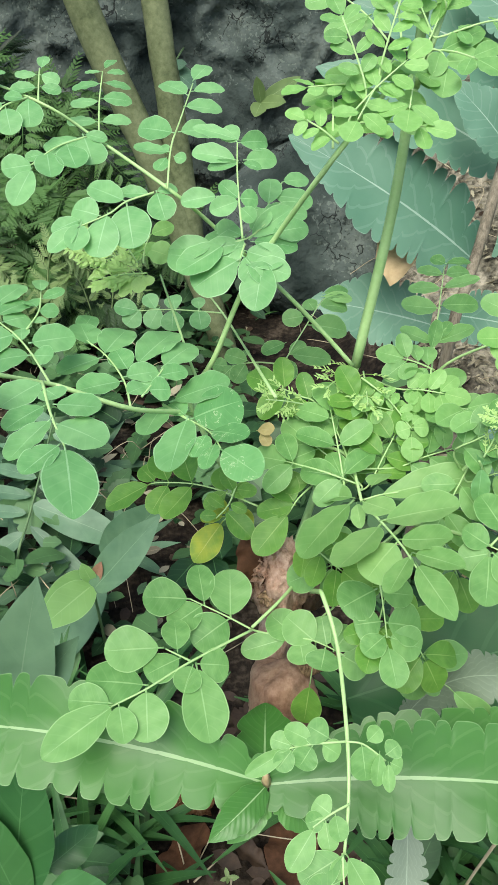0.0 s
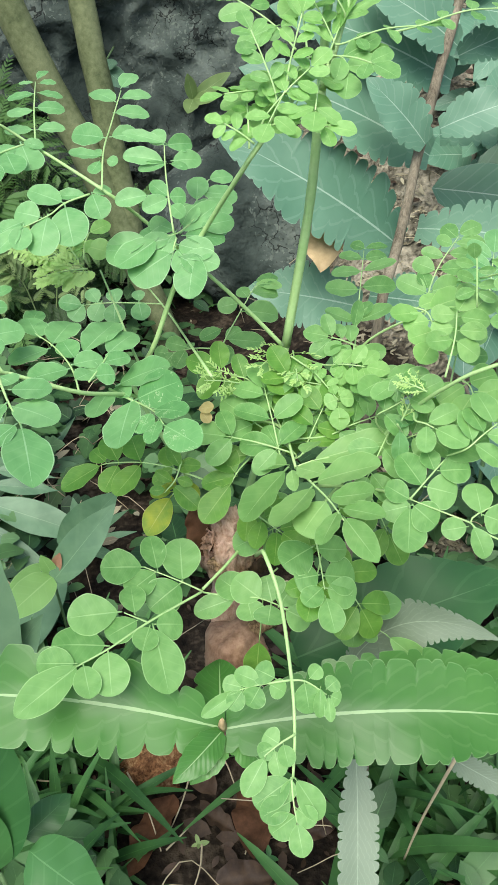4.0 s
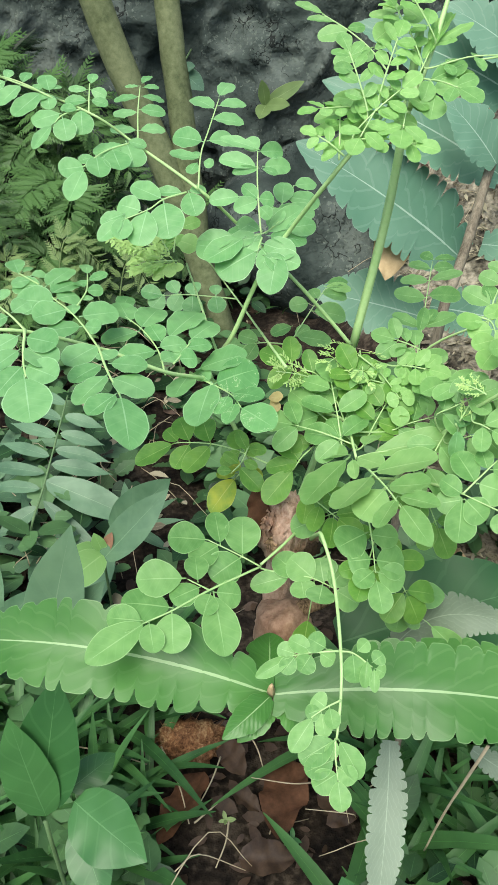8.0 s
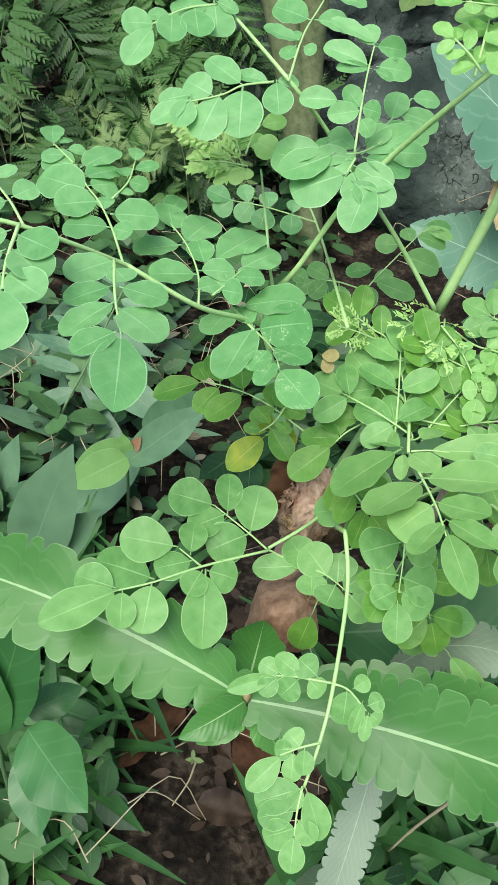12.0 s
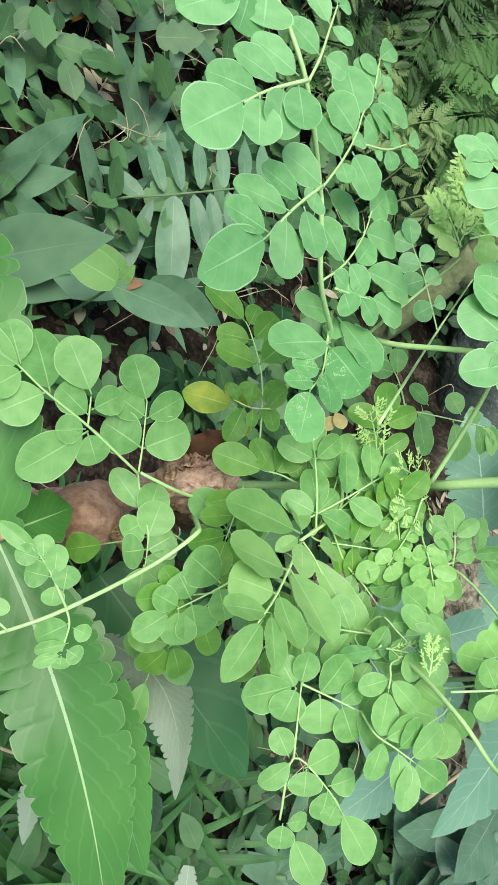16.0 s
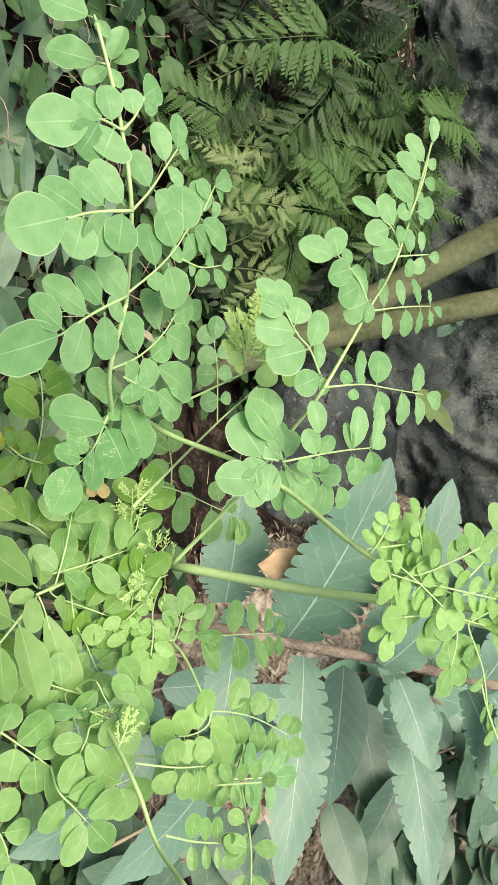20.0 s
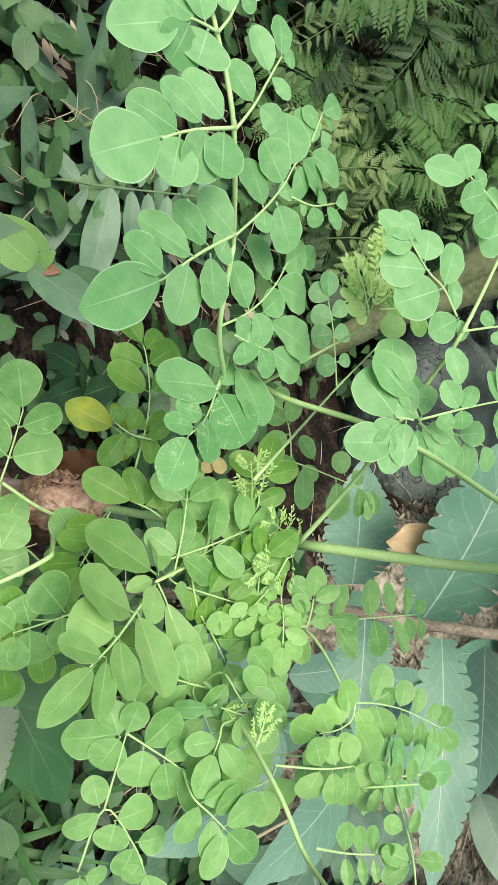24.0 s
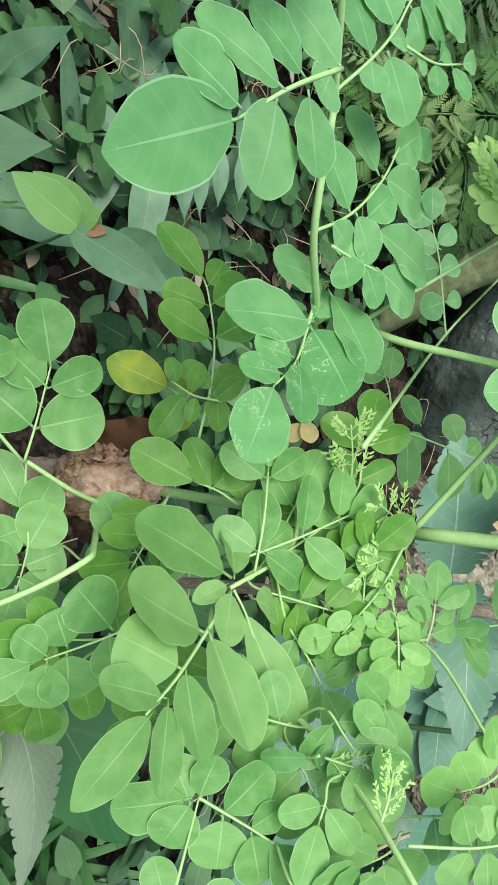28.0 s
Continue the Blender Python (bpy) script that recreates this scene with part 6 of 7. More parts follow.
# leaf that reaches up and back
spray(moringa, [(-0.045, 0.470, 0.844), (-0.045, 0.504, 0.857), (-0.041, 0.531, 0.866), (-0.035, 0.567, 0.879)], [((-0.035, 0.570, 0.880), (-0.026, 0.593, 0.887), 0.68), ((-0.046, 0.499, 0.856), (-0.066, 0.497, 0.858), 0.99), ((-0.047, 0.496, 0.854), (-0.052, 0.485, 0.851), 1.02), ((-0.047, 0.498, 0.855), (-0.051, 0.507, 0.859), 1.04), ((-0.044, 0.517, 0.862), (-0.065, 0.519, 0.866), 1.58), ((-0.038, 0.554, 0.875), (-0.054, 0.565, 0.882), 1.25), ((-0.043, 0.497, 0.854), (-0.036, 0.496, 0.852), 2.10), ((-0.039, 0.542, 0.871), (-0.016, 0.548, 0.868), 0.99), ((-0.035, 0.559, 0.876), (-0.015, 0.567, 0.876), 1.01), ((-0.041, 0.519, 0.862), (-0.021, 0.527, 0.862), 1.06)], radius=0.0007, material=LEAF, up=(0.16, -0.35, 0.92), ends=1)
spray(moringa, [(-0.003, 0.454, 0.821), (-0.005, 0.470, 0.837), (-0.006, 0.483, 0.850), (-0.006, 0.495, 0.862)], [((-0.005, 0.496, 0.863), (-0.031, 0.499, 0.872), 0.45), ((-0.017, 0.469, 0.840), (-0.037, 0.464, 0.840), 0.91), ((-0.005, 0.470, 0.837), (-0.021, 0.462, 0.834), 1.08), ((-0.005, 0.471, 0.838), (-0.016, 0.475, 0.845), 1.34), ((-0.005, 0.487, 0.853), (-0.022, 0.481, 0.853), 0.57), ((-0.006, 0.488, 0.854), (-0.031, 0.488, 0.861), 0.73), ((-0.006, 0.495, 0.862), (-0.013, 0.501, 0.870), 1.50), ((-0.002, 0.489, 0.854), (0.017, 0.494, 0.854), 0.97), ((-0.005, 0.495, 0.862), (0.012, 0.501, 0.862), 1.06), ((-0.003, 0.487, 0.853), (0.008, 0.487, 0.850), 0.98), ((-0.004, 0.467, 0.834), (0.004, 0.464, 0.828), 1.50), ((-0.005, 0.471, 0.838), (0.006, 0.473, 0.837), 1.61)], radius=0.0007, material=LEAF, up=(0.20, -0.68, 0.70), ends=1)
spray(moringa, [(0.003, 0.486, 0.810), (0.010, 0.505, 0.819), (0.021, 0.527, 0.829)], [((0.021, 0.527, 0.829), (0.038, 0.533, 0.830), 0.97), ((0.010, 0.505, 0.819), (-0.001, 0.499, 0.816), 1.31), ((0.012, 0.505, 0.818), (0.036, 0.506, 0.817), 1.02), ((0.015, 0.516, 0.824), (0.040, 0.517, 0.822), 1.01), ((0.012, 0.509, 0.821), (0.014, 0.529, 0.831), 1.05), ((0.007, 0.494, 0.813), (0.032, 0.491, 0.809), 1.07), ((0.007, 0.496, 0.815), (0.028, 0.512, 0.820), 0.92)], radius=0.0007, material=LEAF, up=(0.09, -0.45, 0.89), ends=1)
spray(moringa, [(-0.002, 0.471, 0.811), (-0.004, 0.466, 0.807), (-0.005, 0.462, 0.804)], [((0.009, 0.463, 0.805), (0.003, 0.437, 0.786), 0.89), ((-0.005, 0.463, 0.805), (-0.032, 0.450, 0.795), 1.24), ((-0.025, 0.463, 0.805), (-0.047, 0.467, 0.808), 1.40), ((-0.004, 0.470, 0.810), (-0.027, 0.462, 0.804), 0.58), ((-0.004, 0.472, 0.811), (-0.025, 0.468, 0.809), 0.89), ((-0.007, 0.475, 0.814), (-0.026, 0.474, 0.813), 0.88), ((-0.003, 0.475, 0.814), (-0.019, 0.482, 0.820), 0.98), ((-0.003, 0.465, 0.806), (0.008, 0.454, 0.798), 1.85), ((-0.002, 0.468, 0.808), (0.021, 0.461, 0.803), 1.13), ((0.002, 0.472, 0.812), (0.029, 0.471, 0.811), 0.81), ((0.001, 0.474, 0.813), (0.026, 0.492, 0.826), 0.72), ((0.013, 0.476, 0.815), (0.035, 0.481, 0.819), 1.03), ((-0.001, 0.460, 0.803), (0.015, 0.452, 0.797), 1.08), ((0.002, 0.461, 0.804), (0.024, 0.454, 0.799), 1.04)], radius=0.0007, material=LEAF, up=(0.00, -0.60, 0.80), ends=1)
spray(moringa, [(-0.053, 0.473, 0.841), (-0.068, 0.467, 0.838), (-0.077, 0.459, 0.834), (-0.092, 0.451, 0.830)], [((-0.093, 0.450, 0.830), (-0.108, 0.435, 0.822), 0.74), ((-0.052, 0.475, 0.841), (-0.046, 0.459, 0.831), 1.13), ((-0.092, 0.453, 0.831), (-0.095, 0.436, 0.821), 1.11), ((-0.093, 0.455, 0.832), (-0.108, 0.448, 0.829), 1.05), ((-0.082, 0.458, 0.833), (-0.098, 0.462, 0.837), 1.52), ((-0.069, 0.468, 0.838), (-0.090, 0.475, 0.845), 1.17), ((-0.068, 0.466, 0.837), (-0.063, 0.442, 0.822), 1.32), ((-0.078, 0.459, 0.834), (-0.083, 0.436, 0.820), 1.10), ((-0.055, 0.473, 0.840), (-0.074, 0.474, 0.842), 0.69), ((-0.052, 0.475, 0.841), (-0.040, 0.478, 0.842), 0.99)], radius=0.0007, material=LEAF, up=(0.07, -0.52, 0.85), ends=2)
spray(moringa, [(-0.095, 0.510, 0.862), (-0.110, 0.497, 0.860), (-0.122, 0.479, 0.855)], [((-0.121, 0.477, 0.854), (-0.127, 0.450, 0.844), 0.69), ((-0.121, 0.480, 0.855), (-0.137, 0.473, 0.855), 1.63), ((-0.116, 0.490, 0.858), (-0.126, 0.485, 0.858), 1.07), ((-0.115, 0.492, 0.859), (-0.110, 0.472, 0.849), 1.15), ((-0.105, 0.501, 0.860), (-0.097, 0.482, 0.851), 1.33), ((-0.098, 0.508, 0.862), (-0.117, 0.496, 0.861), 0.97), ((-0.097, 0.511, 0.863), (-0.089, 0.493, 0.853), 1.45), ((-0.096, 0.512, 0.863), (-0.083, 0.512, 0.860), 1.05)], radius=0.0007, material=LEAF, up=(0.20, -0.39, 0.90), ends=1)
spray(moringa, [(-0.126, 0.511, 0.884), (-0.137, 0.503, 0.882), (-0.141, 0.495, 0.879)], [((-0.143, 0.494, 0.878), (-0.152, 0.472, 0.869), 0.49), ((-0.137, 0.501, 0.881), (-0.132, 0.485, 0.872), 1.23), ((-0.138, 0.503, 0.883), (-0.156, 0.494, 0.881), 1.16), ((-0.128, 0.509, 0.884), (-0.139, 0.509, 0.886), 1.34), ((-0.126, 0.511, 0.884), (-0.123, 0.493, 0.874), 1.14)], radius=0.0007, material=LEAF, up=(0.17, -0.45, 0.88), ends=1)
spray(moringa, [(-0.145, 0.514, 0.890), (-0.167, 0.522, 0.898), (-0.188, 0.525, 0.903)], [((-0.188, 0.526, 0.904), (-0.204, 0.525, 0.906), 0.75), ((-0.177, 0.522, 0.899), (-0.191, 0.507, 0.894), 0.83), ((-0.167, 0.520, 0.897), (-0.179, 0.500, 0.889), 0.91), ((-0.153, 0.518, 0.893), (-0.168, 0.494, 0.884), 0.76), ((-0.149, 0.517, 0.892), (-0.146, 0.506, 0.885), 1.27), ((-0.166, 0.522, 0.898), (-0.164, 0.533, 0.903), 1.07), ((-0.177, 0.523, 0.900), (-0.176, 0.532, 0.905), 1.04), ((-0.148, 0.520, 0.893), (-0.153, 0.534, 0.901), 1.23), ((-0.148, 0.523, 0.894), (-0.141, 0.527, 0.895), 0.90), ((-0.153, 0.521, 0.894), (-0.160, 0.522, 0.896), 1.41), ((-0.147, 0.516, 0.891), (-0.156, 0.514, 0.891), 1.50)], radius=0.0007, material=LEAF, up=(0.17, -0.45, 0.88), ends=1)
spray(moringa, [(-0.092, 0.534, 0.855), (-0.095, 0.566, 0.869), (-0.096, 0.595, 0.881)], [((-0.095, 0.598, 0.882), (-0.090, 0.611, 0.886), 0.72), ((-0.094, 0.547, 0.861), (-0.113, 0.547, 0.864), 1.00), ((-0.095, 0.566, 0.869), (-0.113, 0.563, 0.870), 0.75), ((-0.096, 0.583, 0.876), (-0.114, 0.578, 0.876), 0.82), ((-0.097, 0.595, 0.881), (-0.107, 0.591, 0.880), 0.89), ((-0.092, 0.547, 0.861), (-0.074, 0.554, 0.861), 1.00), ((-0.094, 0.569, 0.870), (-0.075, 0.572, 0.869), 0.95), ((-0.094, 0.585, 0.876), (-0.077, 0.586, 0.874), 0.87), ((-0.094, 0.595, 0.880), (-0.082, 0.598, 0.880), 0.82)], radius=0.0007, material=LEAF, up=(0.12, -0.37, 0.92), ends=1)
spray(moringa, [(-0.122, 0.517, 0.880), (-0.123, 0.527, 0.886), (-0.124, 0.540, 0.894)], [((-0.123, 0.540, 0.894), (-0.122, 0.550, 0.899), 0.97), ((-0.124, 0.527, 0.886), (-0.139, 0.523, 0.886), 1.03), ((-0.125, 0.536, 0.891), (-0.138, 0.535, 0.893), 0.69), ((-0.122, 0.528, 0.886), (-0.110, 0.527, 0.884), 1.03), ((-0.123, 0.536, 0.891), (-0.112, 0.534, 0.888), 1.27)], radius=0.0007, material=LEAF, up=(0.13, -0.50, 0.86), ends=1)
# thin side stems
spray(moringa, [(-0.021, 0.594, 0.706), (-0.043, 0.596, 0.707), (-0.065, 0.597, 0.708), (-0.087, 0.597, 0.707)], [((-0.087, 0.597, 0.707), (-0.107, 0.601, 0.710), 1.02), ((-0.071, 0.599, 0.709), (-0.079, 0.586, 0.699), 1.28), ((-0.061, 0.598, 0.708), (-0.061, 0.584, 0.697), 1.52), ((-0.041, 0.597, 0.708), (-0.038, 0.583, 0.697), 1.47), ((-0.040, 0.597, 0.708), (-0.042, 0.606, 0.714), 1.63), ((-0.086, 0.598, 0.708), (-0.097, 0.588, 0.700), 1.48), ((-0.074, 0.598, 0.708), (-0.082, 0.608, 0.716), 1.44), ((-0.059, 0.597, 0.707), (-0.062, 0.608, 0.716), 1.51)], radius=0.0007, material=LEAF, up=(0.00, -0.60, 0.80), ends=1)
spray(moringa, [(0.020, 0.538, 0.679), (0.027, 0.555, 0.689), (0.043, 0.582, 0.703), (0.056, 0.603, 0.714)], [((0.056, 0.607, 0.716), (0.076, 0.613, 0.717), 0.70), ((0.026, 0.566, 0.695), (0.008, 0.558, 0.692), 1.04), ((0.029, 0.557, 0.690), (0.060, 0.557, 0.686), 0.87), ((0.041, 0.588, 0.706), (0.024, 0.584, 0.706), 1.34), ((0.044, 0.581, 0.702), (0.074, 0.582, 0.699), 1.05), ((0.049, 0.593, 0.708), (0.043, 0.602, 0.714), 1.47), ((0.052, 0.597, 0.711), (0.075, 0.599, 0.710), 1.05), ((0.027, 0.553, 0.687), (0.026, 0.538, 0.679), 1.42), ((0.028, 0.557, 0.690), (0.041, 0.569, 0.695), 0.82)], radius=0.0007, material=LEAF_LIME, up=(0.09, -0.50, 0.86), ends=1)
spray(moringa, [(0.056, 0.602, 0.713), (0.058, 0.604, 0.714)], [((0.055, 0.604, 0.715), (0.079, 0.605, 0.713), 0.61)], radius=0.0007, material=LEAF_YOUNG, up=(0.09, -0.50, 0.86), ends=1)
spray(moringa, [(0.022, 0.553, 0.684), (0.002, 0.554, 0.685), (-0.017, 0.551, 0.683)], [((0.020, 0.554, 0.685), (0.034, 0.546, 0.679), 1.12), ((-0.013, 0.551, 0.684), (-0.023, 0.543, 0.678), 1.30), ((-0.004, 0.553, 0.685), (-0.013, 0.541, 0.676), 1.23), ((0.005, 0.553, 0.684), (0.011, 0.538, 0.673), 1.29), ((-0.002, 0.554, 0.686), (-0.020, 0.560, 0.690), 1.03), ((-0.017, 0.551, 0.683), (-0.029, 0.553, 0.685), 1.53)], radius=0.0007, material=LEAF_LIME, up=(0.02, -0.60, 0.80), ends=1)
# arm beside the stump
spray(moringa, [(0.162, 0.325, 0.685), (0.128, 0.338, 0.695)], [((0.127, 0.335, 0.693), (0.124, 0.313, 0.676), 1.07), ((0.129, 0.335, 0.693), (0.142, 0.325, 0.685), 1.68), ((0.129, 0.335, 0.693), (0.111, 0.333, 0.691), 1.27), ((0.128, 0.338, 0.695), (0.114, 0.345, 0.701), 1.40)], radius=0.0007, material=LEAF_LIME, up=(0.00, -0.60, 0.80), ends=1)
spray(moringa, [(0.128, 0.338, 0.695), (0.145, 0.351, 0.705), (0.156, 0.359, 0.711)], [((0.152, 0.356, 0.709), (0.181, 0.367, 0.717), 0.87), ((0.137, 0.344, 0.699), (0.126, 0.361, 0.712), 1.25), ((0.138, 0.344, 0.699), (0.157, 0.339, 0.696), 1.67), ((0.145, 0.351, 0.705), (0.142, 0.362, 0.713), 1.42), ((0.147, 0.351, 0.705), (0.167, 0.351, 0.705), 1.43)], radius=0.0007, material=LEAF_LIME, up=(0.00, -0.60, 0.80), ends=1)
spray(moringa, [(0.188, 0.311, 0.675), (0.162, 0.325, 0.685), (0.184, 0.334, 0.692), (0.201, 0.337, 0.694)], [((0.199, 0.336, 0.694), (0.230, 0.341, 0.697), 0.87), ((0.200, 0.314, 0.677), (0.231, 0.317, 0.679), 0.78), ((0.160, 0.323, 0.684), (0.144, 0.322, 0.683), 1.39), ((0.163, 0.323, 0.684), (0.169, 0.308, 0.673), 1.09), ((0.170, 0.328, 0.688), (0.183, 0.324, 0.684), 2.02), ((0.169, 0.328, 0.688), (0.169, 0.344, 0.700), 1.45), ((0.183, 0.335, 0.693), (0.186, 0.347, 0.702), 1.52), ((0.185, 0.334, 0.692), (0.198, 0.327, 0.687), 1.75), ((0.194, 0.335, 0.693), (0.202, 0.329, 0.688), 1.69), ((0.191, 0.313, 0.677), (0.195, 0.322, 0.683), 1.49), ((0.191, 0.312, 0.675), (0.202, 0.307, 0.672), 1.97)], radius=0.0007, material=LEAF_LIME, up=(0.00, -0.60, 0.80), ends=2)
spray(moringa, [(-0.012, 0.439, 0.636), (-0.019, 0.433, 0.632)], [((-0.019, 0.433, 0.632), (-0.038, 0.412, 0.616), 0.86), ((-0.014, 0.439, 0.636), (-0.030, 0.445, 0.640), 1.14), ((-0.018, 0.436, 0.634), (-0.034, 0.436, 0.634), 0.80), ((-0.011, 0.441, 0.638), (0.000, 0.430, 0.629), 1.20)], radius=0.0007, material=LEAF_YELLOW, up=(0.00, -0.60, 0.80), ends=1)
# leaf on the far side
spray(moringa, [(0.118, 0.479, 0.715), (0.124, 0.507, 0.726), (0.131, 0.537, 0.737), (0.140, 0.575, 0.752)], [((0.141, 0.577, 0.753), (0.160, 0.581, 0.753), 0.65), ((0.123, 0.507, 0.726), (0.101, 0.515, 0.731), 0.95), ((0.124, 0.507, 0.726), (0.152, 0.520, 0.729), 0.75), ((0.131, 0.537, 0.737), (0.104, 0.536, 0.739), 0.94), ((0.132, 0.539, 0.738), (0.160, 0.543, 0.738), 0.88), ((0.135, 0.554, 0.744), (0.112, 0.554, 0.746), 0.84), ((0.136, 0.555, 0.744), (0.163, 0.563, 0.746), 0.66), ((0.138, 0.566, 0.749), (0.120, 0.571, 0.752), 0.98), ((0.139, 0.566, 0.749), (0.158, 0.572, 0.750), 0.92), ((0.141, 0.576, 0.753), (0.131, 0.582, 0.756), 1.44), ((0.121, 0.501, 0.724), (0.128, 0.524, 0.733), 0.61), ((0.124, 0.510, 0.727), (0.137, 0.523, 0.732), 0.85)], radius=0.0007, material=LEAF_LIME, up=(0.07, -0.37, 0.93), ends=1)
spray(moringa, [(0.168, 0.485, 0.740), (0.173, 0.499, 0.751), (0.183, 0.515, 0.763), (0.201, 0.534, 0.777)], [((0.201, 0.535, 0.778), (0.220, 0.542, 0.783), 0.85), ((0.172, 0.498, 0.750), (0.152, 0.509, 0.758), 1.08), ((0.173, 0.501, 0.752), (0.170, 0.512, 0.761), 1.40), ((0.174, 0.499, 0.751), (0.198, 0.503, 0.754), 1.24), ((0.180, 0.512, 0.761), (0.165, 0.519, 0.766), 1.32), ((0.183, 0.513, 0.761), (0.205, 0.513, 0.761), 1.03), ((0.188, 0.521, 0.767), (0.172, 0.526, 0.771), 0.95), ((0.191, 0.523, 0.769), (0.214, 0.521, 0.767), 0.84), ((0.196, 0.529, 0.773), (0.184, 0.533, 0.776), 1.42), ((0.197, 0.530, 0.774), (0.218, 0.526, 0.771), 0.68), ((0.200, 0.533, 0.776), (0.191, 0.542, 0.783), 1.45), ((0.202, 0.533, 0.776), (0.221, 0.530, 0.774), 0.72), ((0.174, 0.498, 0.750), (0.181, 0.495, 0.748), 1.70)], radius=0.0007, material=LEAF_LIME, up=(0.00, -0.60, 0.80), ends=1)
spray(moringa, [(0.166, 0.406, 0.728), (0.174, 0.425, 0.742), (0.182, 0.444, 0.757)], [((0.182, 0.444, 0.757), (0.193, 0.456, 0.766), 0.81), ((0.176, 0.432, 0.748), (0.196, 0.435, 0.750), 1.08), ((0.173, 0.423, 0.741), (0.194, 0.423, 0.741), 1.29), ((0.179, 0.441, 0.754), (0.199, 0.442, 0.755), 0.97), ((0.175, 0.426, 0.744), (0.165, 0.432, 0.748), 1.55), ((0.180, 0.441, 0.755), (0.172, 0.448, 0.760), 1.64)], radius=0.0007, material=LEAF_LIME, up=(0.00, -0.60, 0.80), ends=1)
spray(moringa, [(0.070, 0.460, 0.727), (0.086, 0.449, 0.718), (0.100, 0.432, 0.706)], [((0.099, 0.429, 0.704), (0.099, 0.416, 0.694), 1.16), ((0.099, 0.433, 0.707), (0.090, 0.431, 0.705), 2.13), ((0.100, 0.433, 0.707), (0.110, 0.433, 0.707), 2.15), ((0.098, 0.436, 0.709), (0.096, 0.441, 0.713), 1.82), ((0.100, 0.435, 0.708), (0.106, 0.439, 0.711), 1.57), ((0.092, 0.441, 0.713), (0.101, 0.445, 0.716), 0.79), ((0.089, 0.445, 0.716), (0.092, 0.452, 0.721), 0.89), ((0.086, 0.448, 0.718), (0.084, 0.454, 0.723), 0.90), ((0.082, 0.451, 0.720), (0.091, 0.454, 0.723), 0.76)], radius=0.0007, material=LEAF_YOUNG, up=(0.00, -0.60, 0.80), ends=1)
spray(moringa, [(0.145, 0.434, 0.772), (0.153, 0.431, 0.770), (0.155, 0.422, 0.766), (0.153, 0.411, 0.761)], [((0.153, 0.410, 0.760), (0.142, 0.396, 0.754), 1.22), ((0.155, 0.417, 0.764), (0.138, 0.412, 0.762), 1.34), ((0.154, 0.425, 0.767), (0.137, 0.423, 0.767), 1.37), ((0.149, 0.431, 0.770), (0.129, 0.428, 0.770), 1.14), ((0.148, 0.434, 0.772), (0.167, 0.443, 0.775), 1.07), ((0.155, 0.415, 0.763), (0.174, 0.418, 0.763), 1.49), ((0.153, 0.407, 0.759), (0.169, 0.408, 0.758), 1.42), ((0.156, 0.424, 0.767), (0.177, 0.428, 0.767), 1.15), ((0.154, 0.432, 0.771), (0.185, 0.446, 0.776), 0.88)], radius=0.0007, material=LEAF_YOUNG, up=(0.05, -0.43, 0.90), ends=1)
spray(moringa, [(0.170, 0.404, 0.736), (0.177, 0.400, 0.732), (0.179, 0.388, 0.723)], [((0.180, 0.389, 0.723), (0.176, 0.370, 0.710), 1.13), ((0.178, 0.396, 0.729), (0.163, 0.380, 0.719), 1.16), ((0.174, 0.401, 0.733), (0.156, 0.391, 0.728), 1.23), ((0.181, 0.393, 0.727), (0.199, 0.388, 0.720), 1.72), ((0.180, 0.397, 0.730), (0.203, 0.398, 0.727), 1.18), ((0.176, 0.402, 0.734), (0.197, 0.408, 0.736), 1.32)], radius=0.0007, material=LEAF_YOUNG, up=(0.10, -0.60, 0.80), ends=1)
spray(moringa, [(0.149, 0.366, 0.761), (0.158, 0.385, 0.775), (0.162, 0.399, 0.785)], [((0.162, 0.399, 0.785), (0.177, 0.415, 0.795), 0.95), ((0.159, 0.385, 0.774), (0.172, 0.378, 0.767), 1.50), ((0.161, 0.390, 0.778), (0.179, 0.390, 0.776), 1.05), ((0.163, 0.397, 0.783), (0.182, 0.396, 0.780), 1.09), ((0.157, 0.385, 0.775), (0.140, 0.382, 0.775), 1.27), ((0.159, 0.392, 0.779), (0.145, 0.390, 0.780), 1.28), ((0.161, 0.398, 0.784), (0.146, 0.398, 0.786), 1.31), ((0.164, 0.400, 0.785), (0.191, 0.411, 0.790), 0.88)], radius=0.0007, material=LEAF_PALE, up=(0.10, -0.60, 0.80), ends=1)
# unfolding leaves at the top of the shoot
spray(moringa, [(0.076, 0.495, 0.914), (0.066, 0.510, 0.924), (0.052, 0.521, 0.933), (0.035, 0.532, 0.941)], [((0.036, 0.532, 0.941), (0.017, 0.540, 0.947), 0.38), ((0.052, 0.521, 0.933), (0.032, 0.518, 0.931), 0.91), ((0.051, 0.523, 0.934), (0.063, 0.525, 0.936), 1.07), ((0.043, 0.527, 0.937), (0.025, 0.530, 0.939), 0.53), ((0.067, 0.510, 0.925), (0.042, 0.502, 0.919), 0.72), ((0.066, 0.509, 0.924), (0.062, 0.503, 0.919), 1.52), ((0.068, 0.509, 0.924), (0.079, 0.515, 0.928), 0.89)], radius=0.0007, material=LEAF_LIME, up=(0.00, -0.60, 0.80), ends=1)
